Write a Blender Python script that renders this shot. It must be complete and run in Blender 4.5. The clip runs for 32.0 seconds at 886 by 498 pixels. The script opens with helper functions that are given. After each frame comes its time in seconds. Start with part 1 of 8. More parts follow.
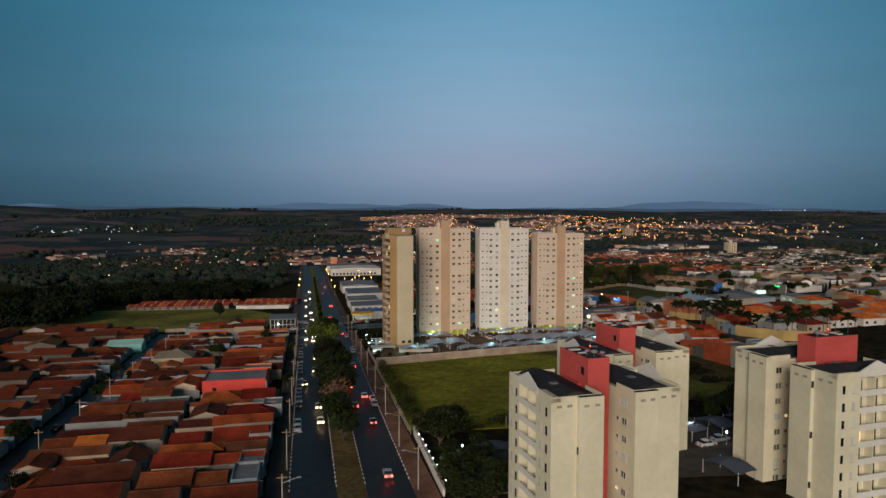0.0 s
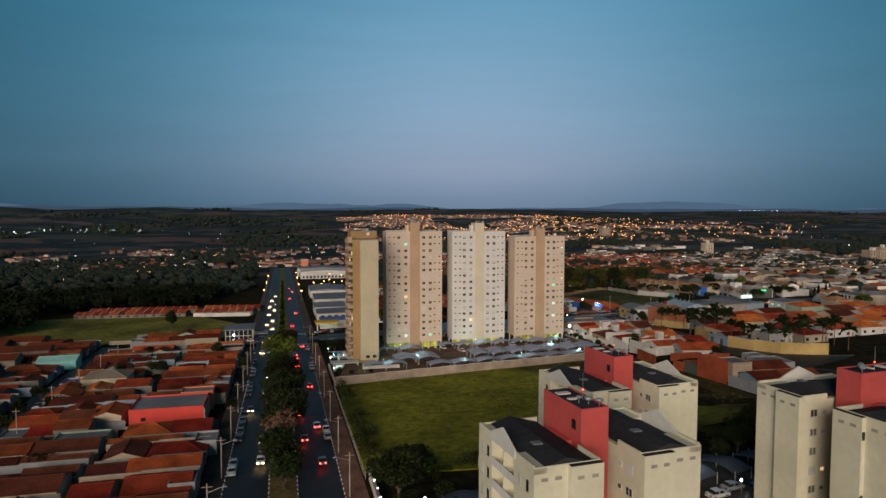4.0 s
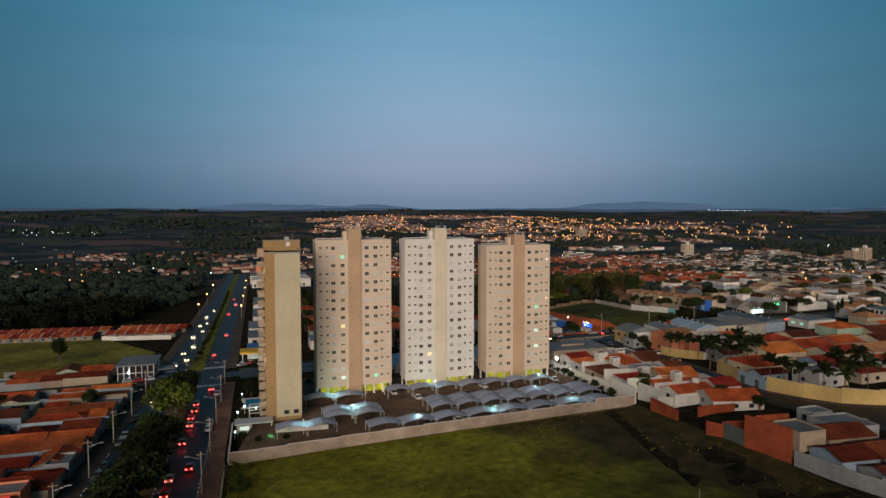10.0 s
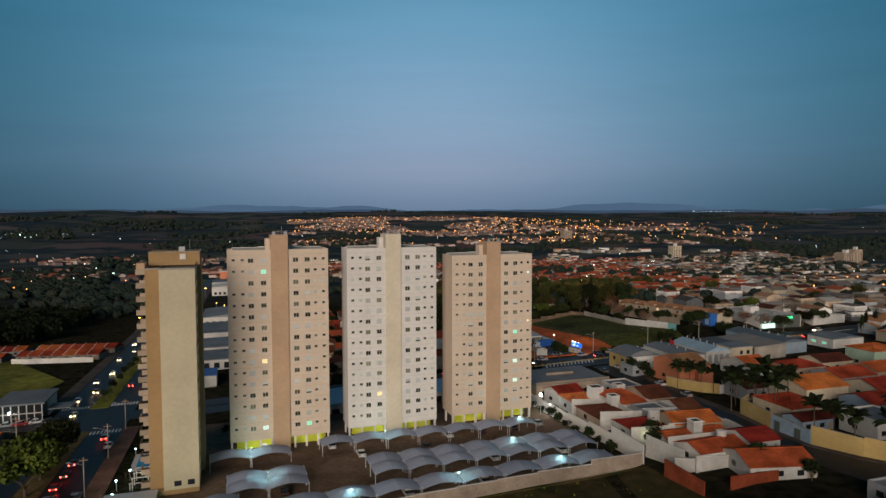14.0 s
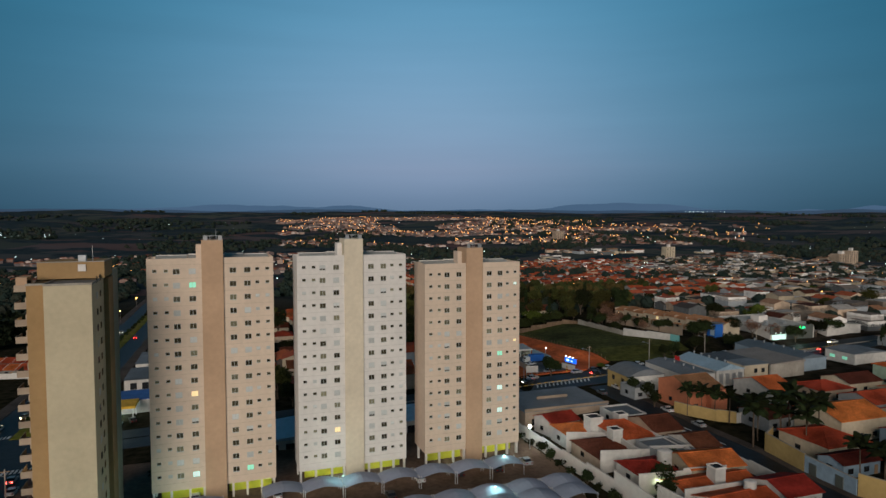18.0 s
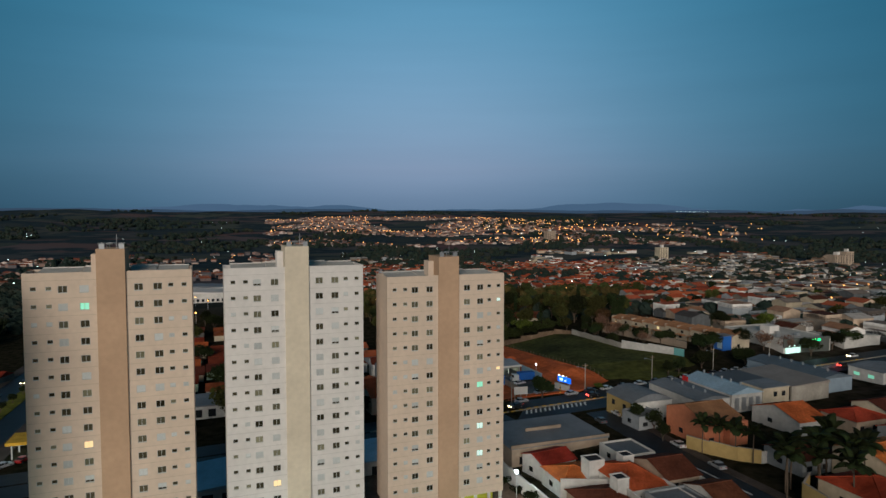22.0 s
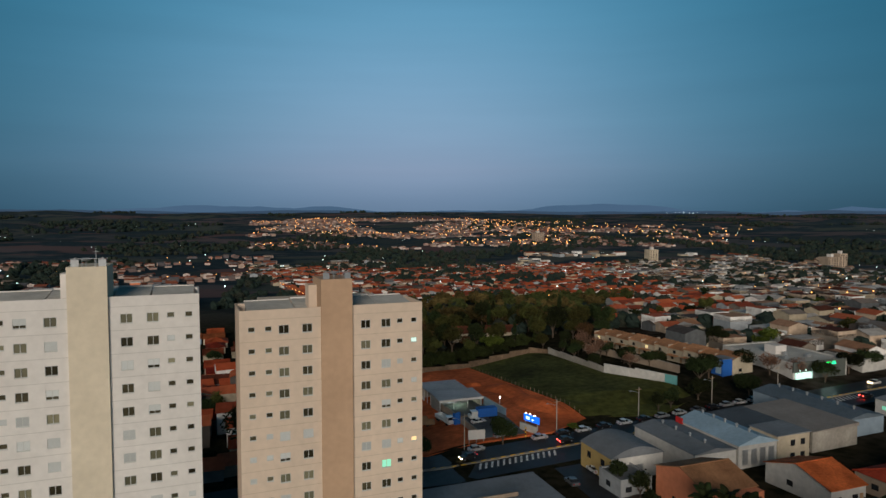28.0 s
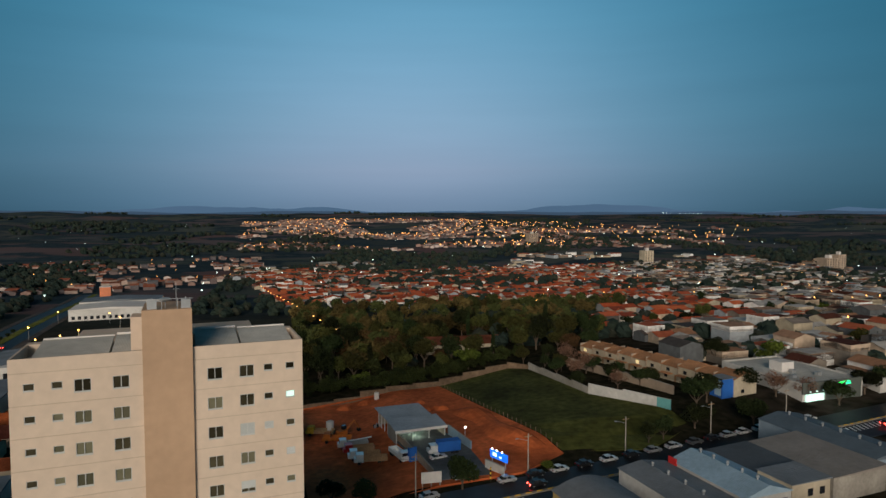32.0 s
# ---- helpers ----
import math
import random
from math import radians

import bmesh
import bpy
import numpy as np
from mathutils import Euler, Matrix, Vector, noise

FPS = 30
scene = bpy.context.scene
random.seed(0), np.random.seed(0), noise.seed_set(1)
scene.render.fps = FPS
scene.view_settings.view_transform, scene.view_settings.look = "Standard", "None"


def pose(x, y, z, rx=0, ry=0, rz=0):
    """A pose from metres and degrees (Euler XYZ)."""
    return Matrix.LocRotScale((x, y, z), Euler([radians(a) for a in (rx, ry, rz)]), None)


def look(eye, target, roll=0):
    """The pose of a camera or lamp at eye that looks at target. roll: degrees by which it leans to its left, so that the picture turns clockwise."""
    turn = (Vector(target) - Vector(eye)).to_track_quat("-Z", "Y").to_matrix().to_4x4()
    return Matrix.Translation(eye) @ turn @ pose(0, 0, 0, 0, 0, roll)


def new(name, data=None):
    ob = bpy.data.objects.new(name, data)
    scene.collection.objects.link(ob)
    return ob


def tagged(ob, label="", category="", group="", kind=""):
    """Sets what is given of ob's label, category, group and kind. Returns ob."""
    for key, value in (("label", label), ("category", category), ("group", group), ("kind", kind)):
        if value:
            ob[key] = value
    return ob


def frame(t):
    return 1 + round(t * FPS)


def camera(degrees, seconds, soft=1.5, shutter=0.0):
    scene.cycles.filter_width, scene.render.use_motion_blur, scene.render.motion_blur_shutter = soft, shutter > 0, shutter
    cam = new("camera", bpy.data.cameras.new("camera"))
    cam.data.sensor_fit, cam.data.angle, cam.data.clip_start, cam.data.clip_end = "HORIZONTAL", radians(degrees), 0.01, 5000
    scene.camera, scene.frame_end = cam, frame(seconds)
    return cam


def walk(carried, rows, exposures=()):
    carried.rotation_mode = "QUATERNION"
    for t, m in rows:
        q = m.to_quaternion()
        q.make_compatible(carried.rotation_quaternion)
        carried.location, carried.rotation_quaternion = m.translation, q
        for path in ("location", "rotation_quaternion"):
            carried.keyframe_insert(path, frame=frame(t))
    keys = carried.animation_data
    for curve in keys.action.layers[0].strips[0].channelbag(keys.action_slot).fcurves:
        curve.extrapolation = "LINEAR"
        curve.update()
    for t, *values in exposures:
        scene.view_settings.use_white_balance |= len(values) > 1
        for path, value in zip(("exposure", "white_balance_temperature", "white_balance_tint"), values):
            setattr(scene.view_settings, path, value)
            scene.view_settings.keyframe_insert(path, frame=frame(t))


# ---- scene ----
cam = camera(69.26, 32.0, soft=1.5)
WAY = [
    (0, (9.284, -4.950, 57.337), (9.245, -2.954, 57.223), 0.10),
    (1, (9.922, 0.253, 57.424), (9.899, 2.250, 57.310), 0.09),
    (2, (10.695, 5.703, 57.548), (10.690, 7.700, 57.434), 0.09),
    (3, (11.554, 12.024, 57.743), (11.568, 14.021, 57.629), 0.09),
    (3.5, (11.960, 15.578, 57.865), (11.983, 17.574, 57.751), 0.10),
    (5.5, (13.760, 33.111, 58.181), (13.811, 35.107, 58.067), 0.11),
    (6, (14.359, 37.817, 58.201), (14.417, 39.813, 58.086), 0.10),
    (7, (15.618, 47.574, 58.250), (15.688, 49.569, 58.135), 0.07),
    (8, (17.097, 58.279, 58.291), (17.178, 60.275, 58.177), 0.04),
    (9, (19.009, 70.517, 58.375), (19.103, 72.512, 58.262), -0.00),
    (10, (21.688, 83.702, 58.463), (21.796, 85.696, 58.351), -0.04),
    (11, (24.895, 96.964, 58.529), (25.017, 98.957, 58.419), -0.07),
    (12, (28.179, 109.344, 58.583), (28.316, 111.337, 58.474), -0.09),
    (13, (30.743, 119.885, 58.581), (30.890, 121.877, 58.473), -0.11),
    (14, (32.498, 128.502, 58.536), (32.652, 130.493, 58.428), -0.11),
    (14.5, (33.283, 132.381, 58.515), (33.440, 134.372, 58.408), -0.11),
    (16.5, (36.679, 145.210, 58.617), (36.849, 147.199, 58.509), -0.04),
    (17, (37.571, 148.552, 58.661), (37.744, 150.541, 58.553), -0.04),
    (18, (39.329, 155.278, 58.745), (39.508, 157.267, 58.637), -0.03),
    (19, (41.069, 161.976, 58.854), (41.254, 163.964, 58.746), -0.03),
    (20, (42.801, 168.688, 58.948), (42.991, 170.676, 58.840), -0.02),
    (21, (44.577, 175.346, 59.015), (44.774, 177.334, 58.907), 0.01),
    (22, (46.446, 181.929, 59.101), (46.650, 183.915, 58.992), 0.03),
    (23, (48.440, 188.339, 59.161), (48.649, 190.325, 59.052), 0.04),
    (24, (50.930, 194.602, 59.192), (51.145, 196.587, 59.083), 0.06),
    (25, (54.054, 200.734, 59.208), (54.274, 202.719, 59.100), 0.08),
    (25.5, (55.705, 203.811, 59.238), (55.927, 205.796, 59.130), 0.08),
    (27.5, (62.436, 216.275, 59.260), (62.666, 218.259, 59.154), 0.00),
    (28, (64.112, 219.400, 59.253), (64.344, 221.383, 59.148), -0.01),
    (29, (67.438, 225.631, 59.223), (67.673, 227.614, 59.118), -0.03),
    (30, (70.801, 231.882, 59.212), (71.038, 233.865, 59.107), -0.05),
    (31, (74.178, 238.152, 59.221), (74.418, 240.135, 59.117), -0.07),
    (32, (77.420, 244.367, 59.208), (77.663, 246.349, 59.105), -0.08),
]
# the film camera's exposure and white balance drift a little on the way
TONE = ((0, -0.04, 6350, 9), (9, 0.0, 6400, 10), (13, -0.05, 6300, 9), (17, -0.14, 5950, 6), (25, -0.19, 5800, 3), (28, -0.11, 5950, 4), (32, 0.02, 6100, 4))
walk(cam, [(t, look(eye, aim, roll)) for t, eye, aim, roll in WAY], TONE)

# ---- sky and light ----
scene.view_settings.exposure = 0.0
world = bpy.data.worlds.new("dusk")
scene.world = world
world.use_nodes = True
wn = world.node_tree.nodes
sky = wn.new("ShaderNodeTexSky")
sky.sky_type, sky.sun_disc = "NISHITA", False
sky.sun_elevation, sky.sun_rotation = radians(15.5), radians(194)
sky.air_density, sky.dust_density, sky.ozone_density = 1.0, 0.6, 4.0
# the belt of haze and afterglow low in the sky, the same all round
tcw, sepw, rampw, mixw = wn.new("ShaderNodeTexCoord"), wn.new("ShaderNodeSeparateXYZ"), wn.new("ShaderNodeValToRGB"), wn.new("ShaderNodeMix")
wlink = world.node_tree.links.new
wlink(tcw.outputs["Generated"], sepw.inputs[0])
wlink(sepw.outputs["Z"], rampw.inputs[0])
for k, (p, c) in enumerate(((0.0, (0.084, 0.124, 0.186)), (0.025, (0.112, 0.153, 0.227)), (0.07, (0.172, 0.206, 0.284)), (0.14, (0.178, 0.25, 0.338)), (0.28, (0.155, 0.276, 0.385)), (0.36, (0.13, 0.25, 0.36)), (0.48, (0.05, 0.13, 0.195)), (0.64, (0.022, 0.05, 0.076)), (1.0, (0.01, 0.022, 0.035)))):
    e = rampw.color_ramp.elements[k] if k < 2 else rampw.color_ramp.elements.new(p)
    e.position, e.color = p, (*c, 1)
# brightest towards and opposite the set sun, darker across
across = wn.new("ShaderNodeVectorMath")
across.operation = "DOT_PRODUCT"
across.inputs[1].default_value = (0.065, 0.998, 0)
wlink(tcw.outputs["Generated"], across.inputs[0])
power, side = wn.new("ShaderNodeMath"), wn.new("ShaderNodeMapRange")
power.operation = "POWER"
power.inputs[1].default_value = 8.0
absol = wn.new("ShaderNodeMath")
absol.operation = "ABSOLUTE"
wlink(across.outputs["Value"], absol.inputs[0])
wlink(absol.outputs[0], power.inputs[0])
wlink(power.outputs[0], side.inputs["Value"])
side.inputs["To Min"].default_value, side.inputs["To Max"].default_value = 0.40, 1.6
# thin streaks of cloud
stretch, streak, thin = wn.new("ShaderNodeMapping"), wn.new("ShaderNodeTexNoise"), wn.new("ShaderNodeMapRange")
stretch.inputs["Scale"].default_value = (1.2, 1.2, 14)
streak.inputs["Scale"].default_value, streak.inputs["Detail"].default_value = 2.2, 5
wlink(tcw.outputs["Generated"], stretch.inputs[0])
wlink(stretch.outputs[0], streak.inputs["Vector"])
wlink(streak.outputs[0], thin.inputs["Value"])
thin.inputs["From Min"].default_value, thin.inputs["From Max"].default_value = 0.35, 0.7
thin.inputs["To Min"].default_value, thin.inputs["To Max"].default_value = 0.975, 1.03
veil = wn.new("ShaderNodeMath")
veil.operation = "MULTIPLY"
wlink(side.outputs[0], veil.inputs[0])
wlink(thin.outputs[0], veil.inputs[1])
dim = wn.new("ShaderNodeVectorMath")
dim.operation = "SCALE"
wlink(rampw.outputs[0], dim.inputs[0])
wlink(veil.outputs[0], dim.inputs["Scale"])
# the sky across the sun's line is a deeper teal
teal, tint = wn.new("ShaderNodeMix"), wn.new("ShaderNodeVectorMath")
teal.data_type = "RGBA"
teal.inputs["A"].default_value, teal.inputs["B"].default_value = (0.30, 0.89, 1.0, 1), (1, 1, 1, 1)
wlink(power.outputs[0], teal.inputs["Factor"])
tint.operation = "MULTIPLY"
wlink(dim.outputs[0], tint.inputs[0])
wlink(teal.outputs["Result"], tint.inputs[1])
mixw.data_type = "RGBA"
mixw.blend_type = "ADD"
mixw.inputs["Factor"].default_value = 1.0
gain = wn.new("ShaderNodeVectorMath")
gain.operation = "SCALE"
gain.inputs["Scale"].default_value = 0.004
wlink(sky.outputs[0], gain.inputs[0])
wlink(gain.outputs[0], mixw.inputs["A"])
wlink(tint.outputs[0], mixw.inputs["B"])
wlink(mixw.outputs["Result"], wn["Background"].inputs[0])
wn["Background"].inputs[1].default_value = 1.0

sun = new("sun", bpy.data.lights.new("sun", "SUN"))
sun.data.energy, sun.data.angle, sun.data.color = 2.7, radians(30), (1.0, 0.81, 0.64)
sun.matrix_world = look((-75, -300, 86), (0, 0, 0))

# ---- materials ----


def mat(name, col, rough=0.8, var=0.12, big=0.15, scale=3.0, bump=0.0, metal=0.0, per=0.0, emit=0.0, spec=0.1, lines=None, hue=0.0):
    """A painted or natural surface with fine grain, large stains and, where asked, a shade of its own for each object or ridges."""
    m = bpy.data.materials.new(name)
    m.use_nodes = True
    nt = m.node_tree
    n, link = nt.nodes, nt.links.new
    b = n["Principled BSDF"]
    b.inputs["Roughness"].default_value, b.inputs["Metallic"].default_value = rough, metal
    b.inputs["Specular IOR Level"].default_value = spec
    tc = n.new("ShaderNodeTexCoord")
    fine, wide = n.new("ShaderNodeTexNoise"), n.new("ShaderNodeTexNoise")
    fine.inputs["Scale"].default_value, fine.inputs["Detail"].default_value = scale, 6
    wide.inputs["Scale"].default_value, wide.inputs["Detail"].default_value = scale * 0.11, 3
    geo = n.new("ShaderNodeNewGeometry")
    for t in (fine, wide):
        link(geo.outputs["Position"], t.inputs["Vector"])

    def span(sock, lo, hi):
        r = n.new("ShaderNodeMapRange")
        r.inputs["From Min"].default_value, r.inputs["From Max"].default_value = 0.3, 0.7
        r.inputs["To Min"].default_value, r.inputs["To Max"].default_value = lo, hi
        link(sock, r.inputs["Value"])
        return r.outputs[0]

    def times(a, bb):
        x = n.new("ShaderNodeMath")
        x.operation = "MULTIPLY"
        link(a, x.inputs[0])
        link(bb, x.inputs[1])
        return x.outputs[0]

    val = times(span(fine.outputs[0], 1 - var, 1 + var), span(wide.outputs[0], 1 - big, 1 + big))
    height = fine.outputs[0]
    if per:
        oi = n.new("ShaderNodeObjectInfo")
        r = n.new("ShaderNodeMapRange")
        r.inputs["To Min"].default_value, r.inputs["To Max"].default_value = 1 - per, 1 + per
        link(oi.outputs["Random"], r.inputs["Value"])
        val = times(val, r.outputs[0])
    if lines:
        w = n.new("ShaderNodeTexWave")
        w.bands_direction = lines[0]
        w.inputs["Scale"].default_value, w.inputs["Distortion"].default_value = lines[1], 0.4
        link(tc.outputs["Object"], w.inputs["Vector"])
        val = times(val, span(w.outputs[0], 1 - lines[2], 1 + lines[2]))
        height = w.outputs[0]
    hsv = n.new("ShaderNodeHueSaturation")
    hsv.inputs["Color"].default_value = (*col, 1)
    link(val, hsv.inputs["Value"])
    if hue:
        oi = n.new("ShaderNodeObjectInfo")
        r = n.new("ShaderNodeMapRange")
        r.inputs["To Min"].default_value, r.inputs["To Max"].default_value = 0.5 - hue, 0.5 + hue
        link(oi.outputs["Random"], r.inputs["Value"])
        link(r.outputs[0], hsv.inputs["Hue"])
    link(hsv.outputs[0], b.inputs["Base Color"])
    if bump:
        bp = n.new("ShaderNodeBump")
        bp.inputs["Strength"].default_value, bp.inputs["Distance"].default_value = bump, 0.05
        link(height, bp.inputs["Height"])
        link(bp.outputs[0], b.inputs["Normal"])
    if emit:
        b.inputs["Emission Color"].default_value = (*col, 1)
        b.inputs["Emission Strength"].default_value = emit
    return m


def glow(name, col, strength):
    m = bpy.data.materials.new(name)
    m.use_nodes = True
    b = m.node_tree.nodes["Principled BSDF"]
    b.inputs["Base Color"].default_value = (*col, 1)
    b.inputs["Emission Color"].default_value = (*col, 1)
    b.inputs["Emission Strength"].default_value = strength
    return m


TILE = mat("roof_tile", (0.40, 0.08, 0.028), 0.85, 0.2, 0.4, 2.0, 0.5, per=0.4, lines=("X", 1.3, 0.18), hue=0.018)
TILE_OLD = mat("old_roof_tile", (0.11, 0.034, 0.02), 0.9, 0.2, 0.35, 2.0, 0.5, per=0.35, lines=("X", 1.3, 0.16), hue=0.012)
# TILE darkened: lens falloff at the view's edges put into the colour
TILE_DIM = mat("dark_roof_tile", (0.15, 0.036, 0.016), 0.9, 0.2, 0.4, 2.0, 0.5, per=0.45, lines=("X", 1.3, 0.16), hue=0.012)
TILE_TAN = mat("tan_roof_tile", (0.36, 0.18, 0.09), 0.85, 0.15, 0.25, 2.0, 0.5, per=0.2, lines=("X", 1.3, 0.14))
CREAM = mat("cream_render", (0.62, 0.495, 0.39), 0.85, 0.05, 0.06, 1.2, 0.08)
END_CREAM = mat("ochre_cream_render", (0.50, 0.43, 0.30), 0.85, 0.05, 0.07, 1.2, 0.08)
TAN = mat("tan_render", (0.47, 0.315, 0.205), 0.85, 0.05, 0.07, 1.2, 0.08)
PALE = mat("white_render", (0.66, 0.62, 0.585), 0.85, 0.05, 0.06, 1.2, 0.08)
WHITEWALL = mat("house_white", (0.52, 0.50, 0.47), 0.85, 0.1, 0.2, 1.0, 0.1, per=0.12)
HOUSE = [
    WHITEWALL,
    mat("house_cream", (0.45, 0.38, 0.28), 0.85, 0.1, 0.2, 1.0, 0.1, per=0.15),
    mat("house_sand", (0.36, 0.28, 0.21), 0.85, 0.1, 0.2, 1.0, 0.1, per=0.15),
    mat("house_grey", (0.27, 0.28, 0.29), 0.85, 0.1, 0.2, 1.0, 0.1, per=0.15),
    mat("house_green", (0.28, 0.36, 0.28), 0.85, 0.1, 0.2, 1.0, 0.1, per=0.12),
    mat("house_blue", (0.24, 0.32, 0.40), 0.85, 0.1, 0.2, 1.0, 0.1, per=0.12),
]
CONDO = mat("condo_cream", (0.63, 0.605, 0.455), 0.85, 0.05, 0.1, 1.0, 0.08)
LINE_CREAM = mat("cream_band", (0.50, 0.40, 0.31), 0.85, 0.05, 0.06, 1.2)
LINE_PALE = mat("white_band", (0.52, 0.49, 0.46), 0.85, 0.05, 0.06, 1.2)
FIBRE = mat("fibre_cement_roof", (0.5, 0.48, 0.44), 0.85, 0.1, 0.2, 1.0, 0.3, lines=("X", 2.4, 0.08))
FABRIC_DARK = mat("dark_shade_cloth", (0.07, 0.085, 0.12), 0.8, 0.06, 0.1, 0.8)
CONDO_WHITE = mat("condo_white", (0.62, 0.62, 0.58), 0.85, 0.05, 0.1, 1.0, 0.08)
RED = mat("red_render", (0.50, 0.088, 0.08), 0.8, 0.06, 0.1, 1.0, 0.08)
DARKROOF = mat("bitumen_roof", (0.035, 0.035, 0.04), 0.8, 0.2, 0.3, 1.0, 0.2)
METALROOF = mat("metal_roof", (0.19, 0.2, 0.215), 0.6, 0.1, 0.2, 1.0, 0.4, metal=0.15, per=0.15, lines=("X", 2.0, 0.08))
BLUEROOF = mat("pale_blue_roof", (0.36, 0.48, 0.58), 0.5, 0.1, 0.12, 1.0, 0.4, metal=0.2, lines=("X", 2.0, 0.08))
CONCRETE = mat("concrete", (0.32, 0.29, 0.25), 0.9, 0.12, 0.25, 1.5, 0.2)
WALLGREY = mat("boundary_concrete", (0.34, 0.27, 0.21), 0.9, 0.12, 0.3, 1.5, 0.2, lines=("Z", 1.2, 0.06))
PAVING = mat("paving", (0.085, 0.068, 0.058), 0.9, 0.15, 0.3, 1.5, 0.2)
ASPHALT = mat("asphalt", (0.018, 0.018, 0.021), 0.55, 0.25, 0.35, 4.0, 0.2, spec=0.25)
PAINT = mat("road_paint", (0.7, 0.7, 0.68), 0.7, 0.2, 0.3, 4.0)
YELLOW = mat("yellow_paint", (0.62, 0.38, 0.04), 0.7, 0.15, 0.2, 3.0)
SHAFT_CREAM = mat("light_cream_render", (0.64, 0.555, 0.43), 0.85, 0.05, 0.07, 1.2, 0.08)
TAN_DEEP = mat("brown_render", (0.34, 0.22, 0.105), 0.85, 0.05, 0.07, 1.2, 0.08)
BRICK = mat("raw_brick", (0.27, 0.062, 0.028), 0.9, 0.15, 0.25, 2.0, 0.2, lines=("Z", 2.2, 0.1))
GRASS = mat("grass", (0.15, 0.15, 0.02), 0.95, 0.35, 0.45, 0.7, 0.4)
DIRT = mat("red_earth", (0.52, 0.125, 0.04), 0.95, 0.25, 0.4, 0.6, 0.4)
LEAF = mat("leaves", (0.018, 0.024, 0.008), 0.8, 0.3, 0.3, 1.5, per=0.5, hue=0.03)
LEAF_OLIVE = mat("olive_leaves", (0.055, 0.056, 0.015), 0.85, 0.35, 0.3, 1.5, per=0.4, hue=0.02)
LEAF_RUST = mat("rusty_leaves", (0.085, 0.05, 0.02), 0.85, 0.35, 0.3, 1.5, per=0.3, hue=0.02)
LEAF_LIME = mat("lime_leaves", (0.065, 0.085, 0.014), 0.8, 0.3, 0.3, 1.5, per=0.2)
LEAF_DRY = mat("dry_twigs", (0.16, 0.09, 0.06), 0.9, 0.3, 0.3, 1.5, per=0.2)
BARK = mat("bark", (0.10, 0.075, 0.055), 0.95, 0.3, 0.3, 4.0, 0.4)
FABRIC = mat("shade_cloth", (0.28, 0.31, 0.40), 0.75, 0.06, 0.1, 0.8, 0.05, per=0.08)
STEEL = mat("painted_steel", (0.55, 0.55, 0.55), 0.5, 0.05, 0.1, 2.0, metal=0.2)
GALV = mat("galvanised", (0.38, 0.39, 0.40), 0.45, 0.08, 0.1, 2.0, metal=0.6)
GLASS = mat("dark_glass", (0.02, 0.022, 0.026), 0.08, 0.05, 0.05, 1.0, spec=0.6)
TGLASS = mat("tower_glass", (0.05, 0.043, 0.026), 0.2, 0.15, 0.5, 0.9, per=0.5, spec=0.3)
VEIL = mat("curtained_glass", (0.15, 0.14, 0.09), 0.25, 0.1, 0.2, 1.0, per=0.5, spec=0.5)
FRAME = mat("window_frame", (0.5, 0.5, 0.48), 0.5, 0.05, 0.05)
SHUTTER = mat("roller_shutter", (0.50, 0.51, 0.50), 0.6, 0.04, 0.05, 1.0, per=0.18, lines=("Z", 6.0, 0.06))
RUBBER = mat("rubber", (0.02, 0.02, 0.02), 0.8, 0.1, 0.1)
CARPAINT = {k: mat("car_" + k, c, 0.3, 0.02, 0.03, 1.0, metal=0.3, spec=0.6) for k, c in
            {"white": (0.75, 0.75, 0.74), "silver": (0.42, 0.43, 0.44), "black": (0.02, 0.02, 0.022), "red": (0.4, 0.02, 0.02), "grey": (0.13, 0.14, 0.15), "blue": (0.08, 0.16, 0.3)}.items()}
LIT_WARM, LIT_COOL, LIT_GREEN = glow("lit_warm", (1, 0.72, 0.35), 0.65), glow("lit_cool", (0.75, 1, 0.9), 0.48), glow("lit_green", (0.35, 0.9, 0.6), 0.42)
HEAD, TAIL = glow("headlight", (1, 0.66, 0.3), 40), glow("taillight", (1, 0.03, 0.02), 34)
SODIUM, LAMPWHITE, LAMPCOOL = glow("sodium_lamp", (1, 0.42, 0.08), 40), glow("white_lamp", (0.9, 1, 0.95), 40), glow("cool_lamp", (0.6, 1, 0.85), 30)
YELLOWWALL = mat("yellow_wall_paint", (0.42, 0.30, 0.12), 0.85, 0.08, 0.2, 1.0, 0.1)
LIMEWALL = mat("lime_wall_paint", (0.55, 0.55, 0.05), 0.85, 0.06, 0.1, 1.0, 0.1)
SALMON = mat("salmon_paint", (0.58, 0.21, 0.11), 0.85, 0.08, 0.15, 1.0, 0.1)
TEAL = mat("teal_paint", (0.12, 0.30, 0.30), 0.85, 0.08, 0.15, 1.0, 0.1)
TURQ = mat("turquoise_paint", (0.25, 0.62, 0.56), 0.85, 0.06, 0.1, 1.0, 0.1)
LILAC = mat("lilac_paint", (0.33, 0.27, 0.48), 0.85, 0.06, 0.1, 1.0, 0.1)
BLUEPAINT = mat("blue_paint", (0.03, 0.12, 0.42), 0.6, 0.06, 0.15, 1.0, 0.1)
WATER = mat("pool_water", (0.03, 0.30, 0.55), 0.1, 0.1, 0.1, 1.0, spec=0.6)
GREYPANEL = mat("dark_facade", (0.10, 0.11, 0.10), 0.7, 0.06, 0.1)
WOOD = mat("timber", (0.32, 0.20, 0.11), 0.8, 0.2, 0.2, 3.0, 0.2)
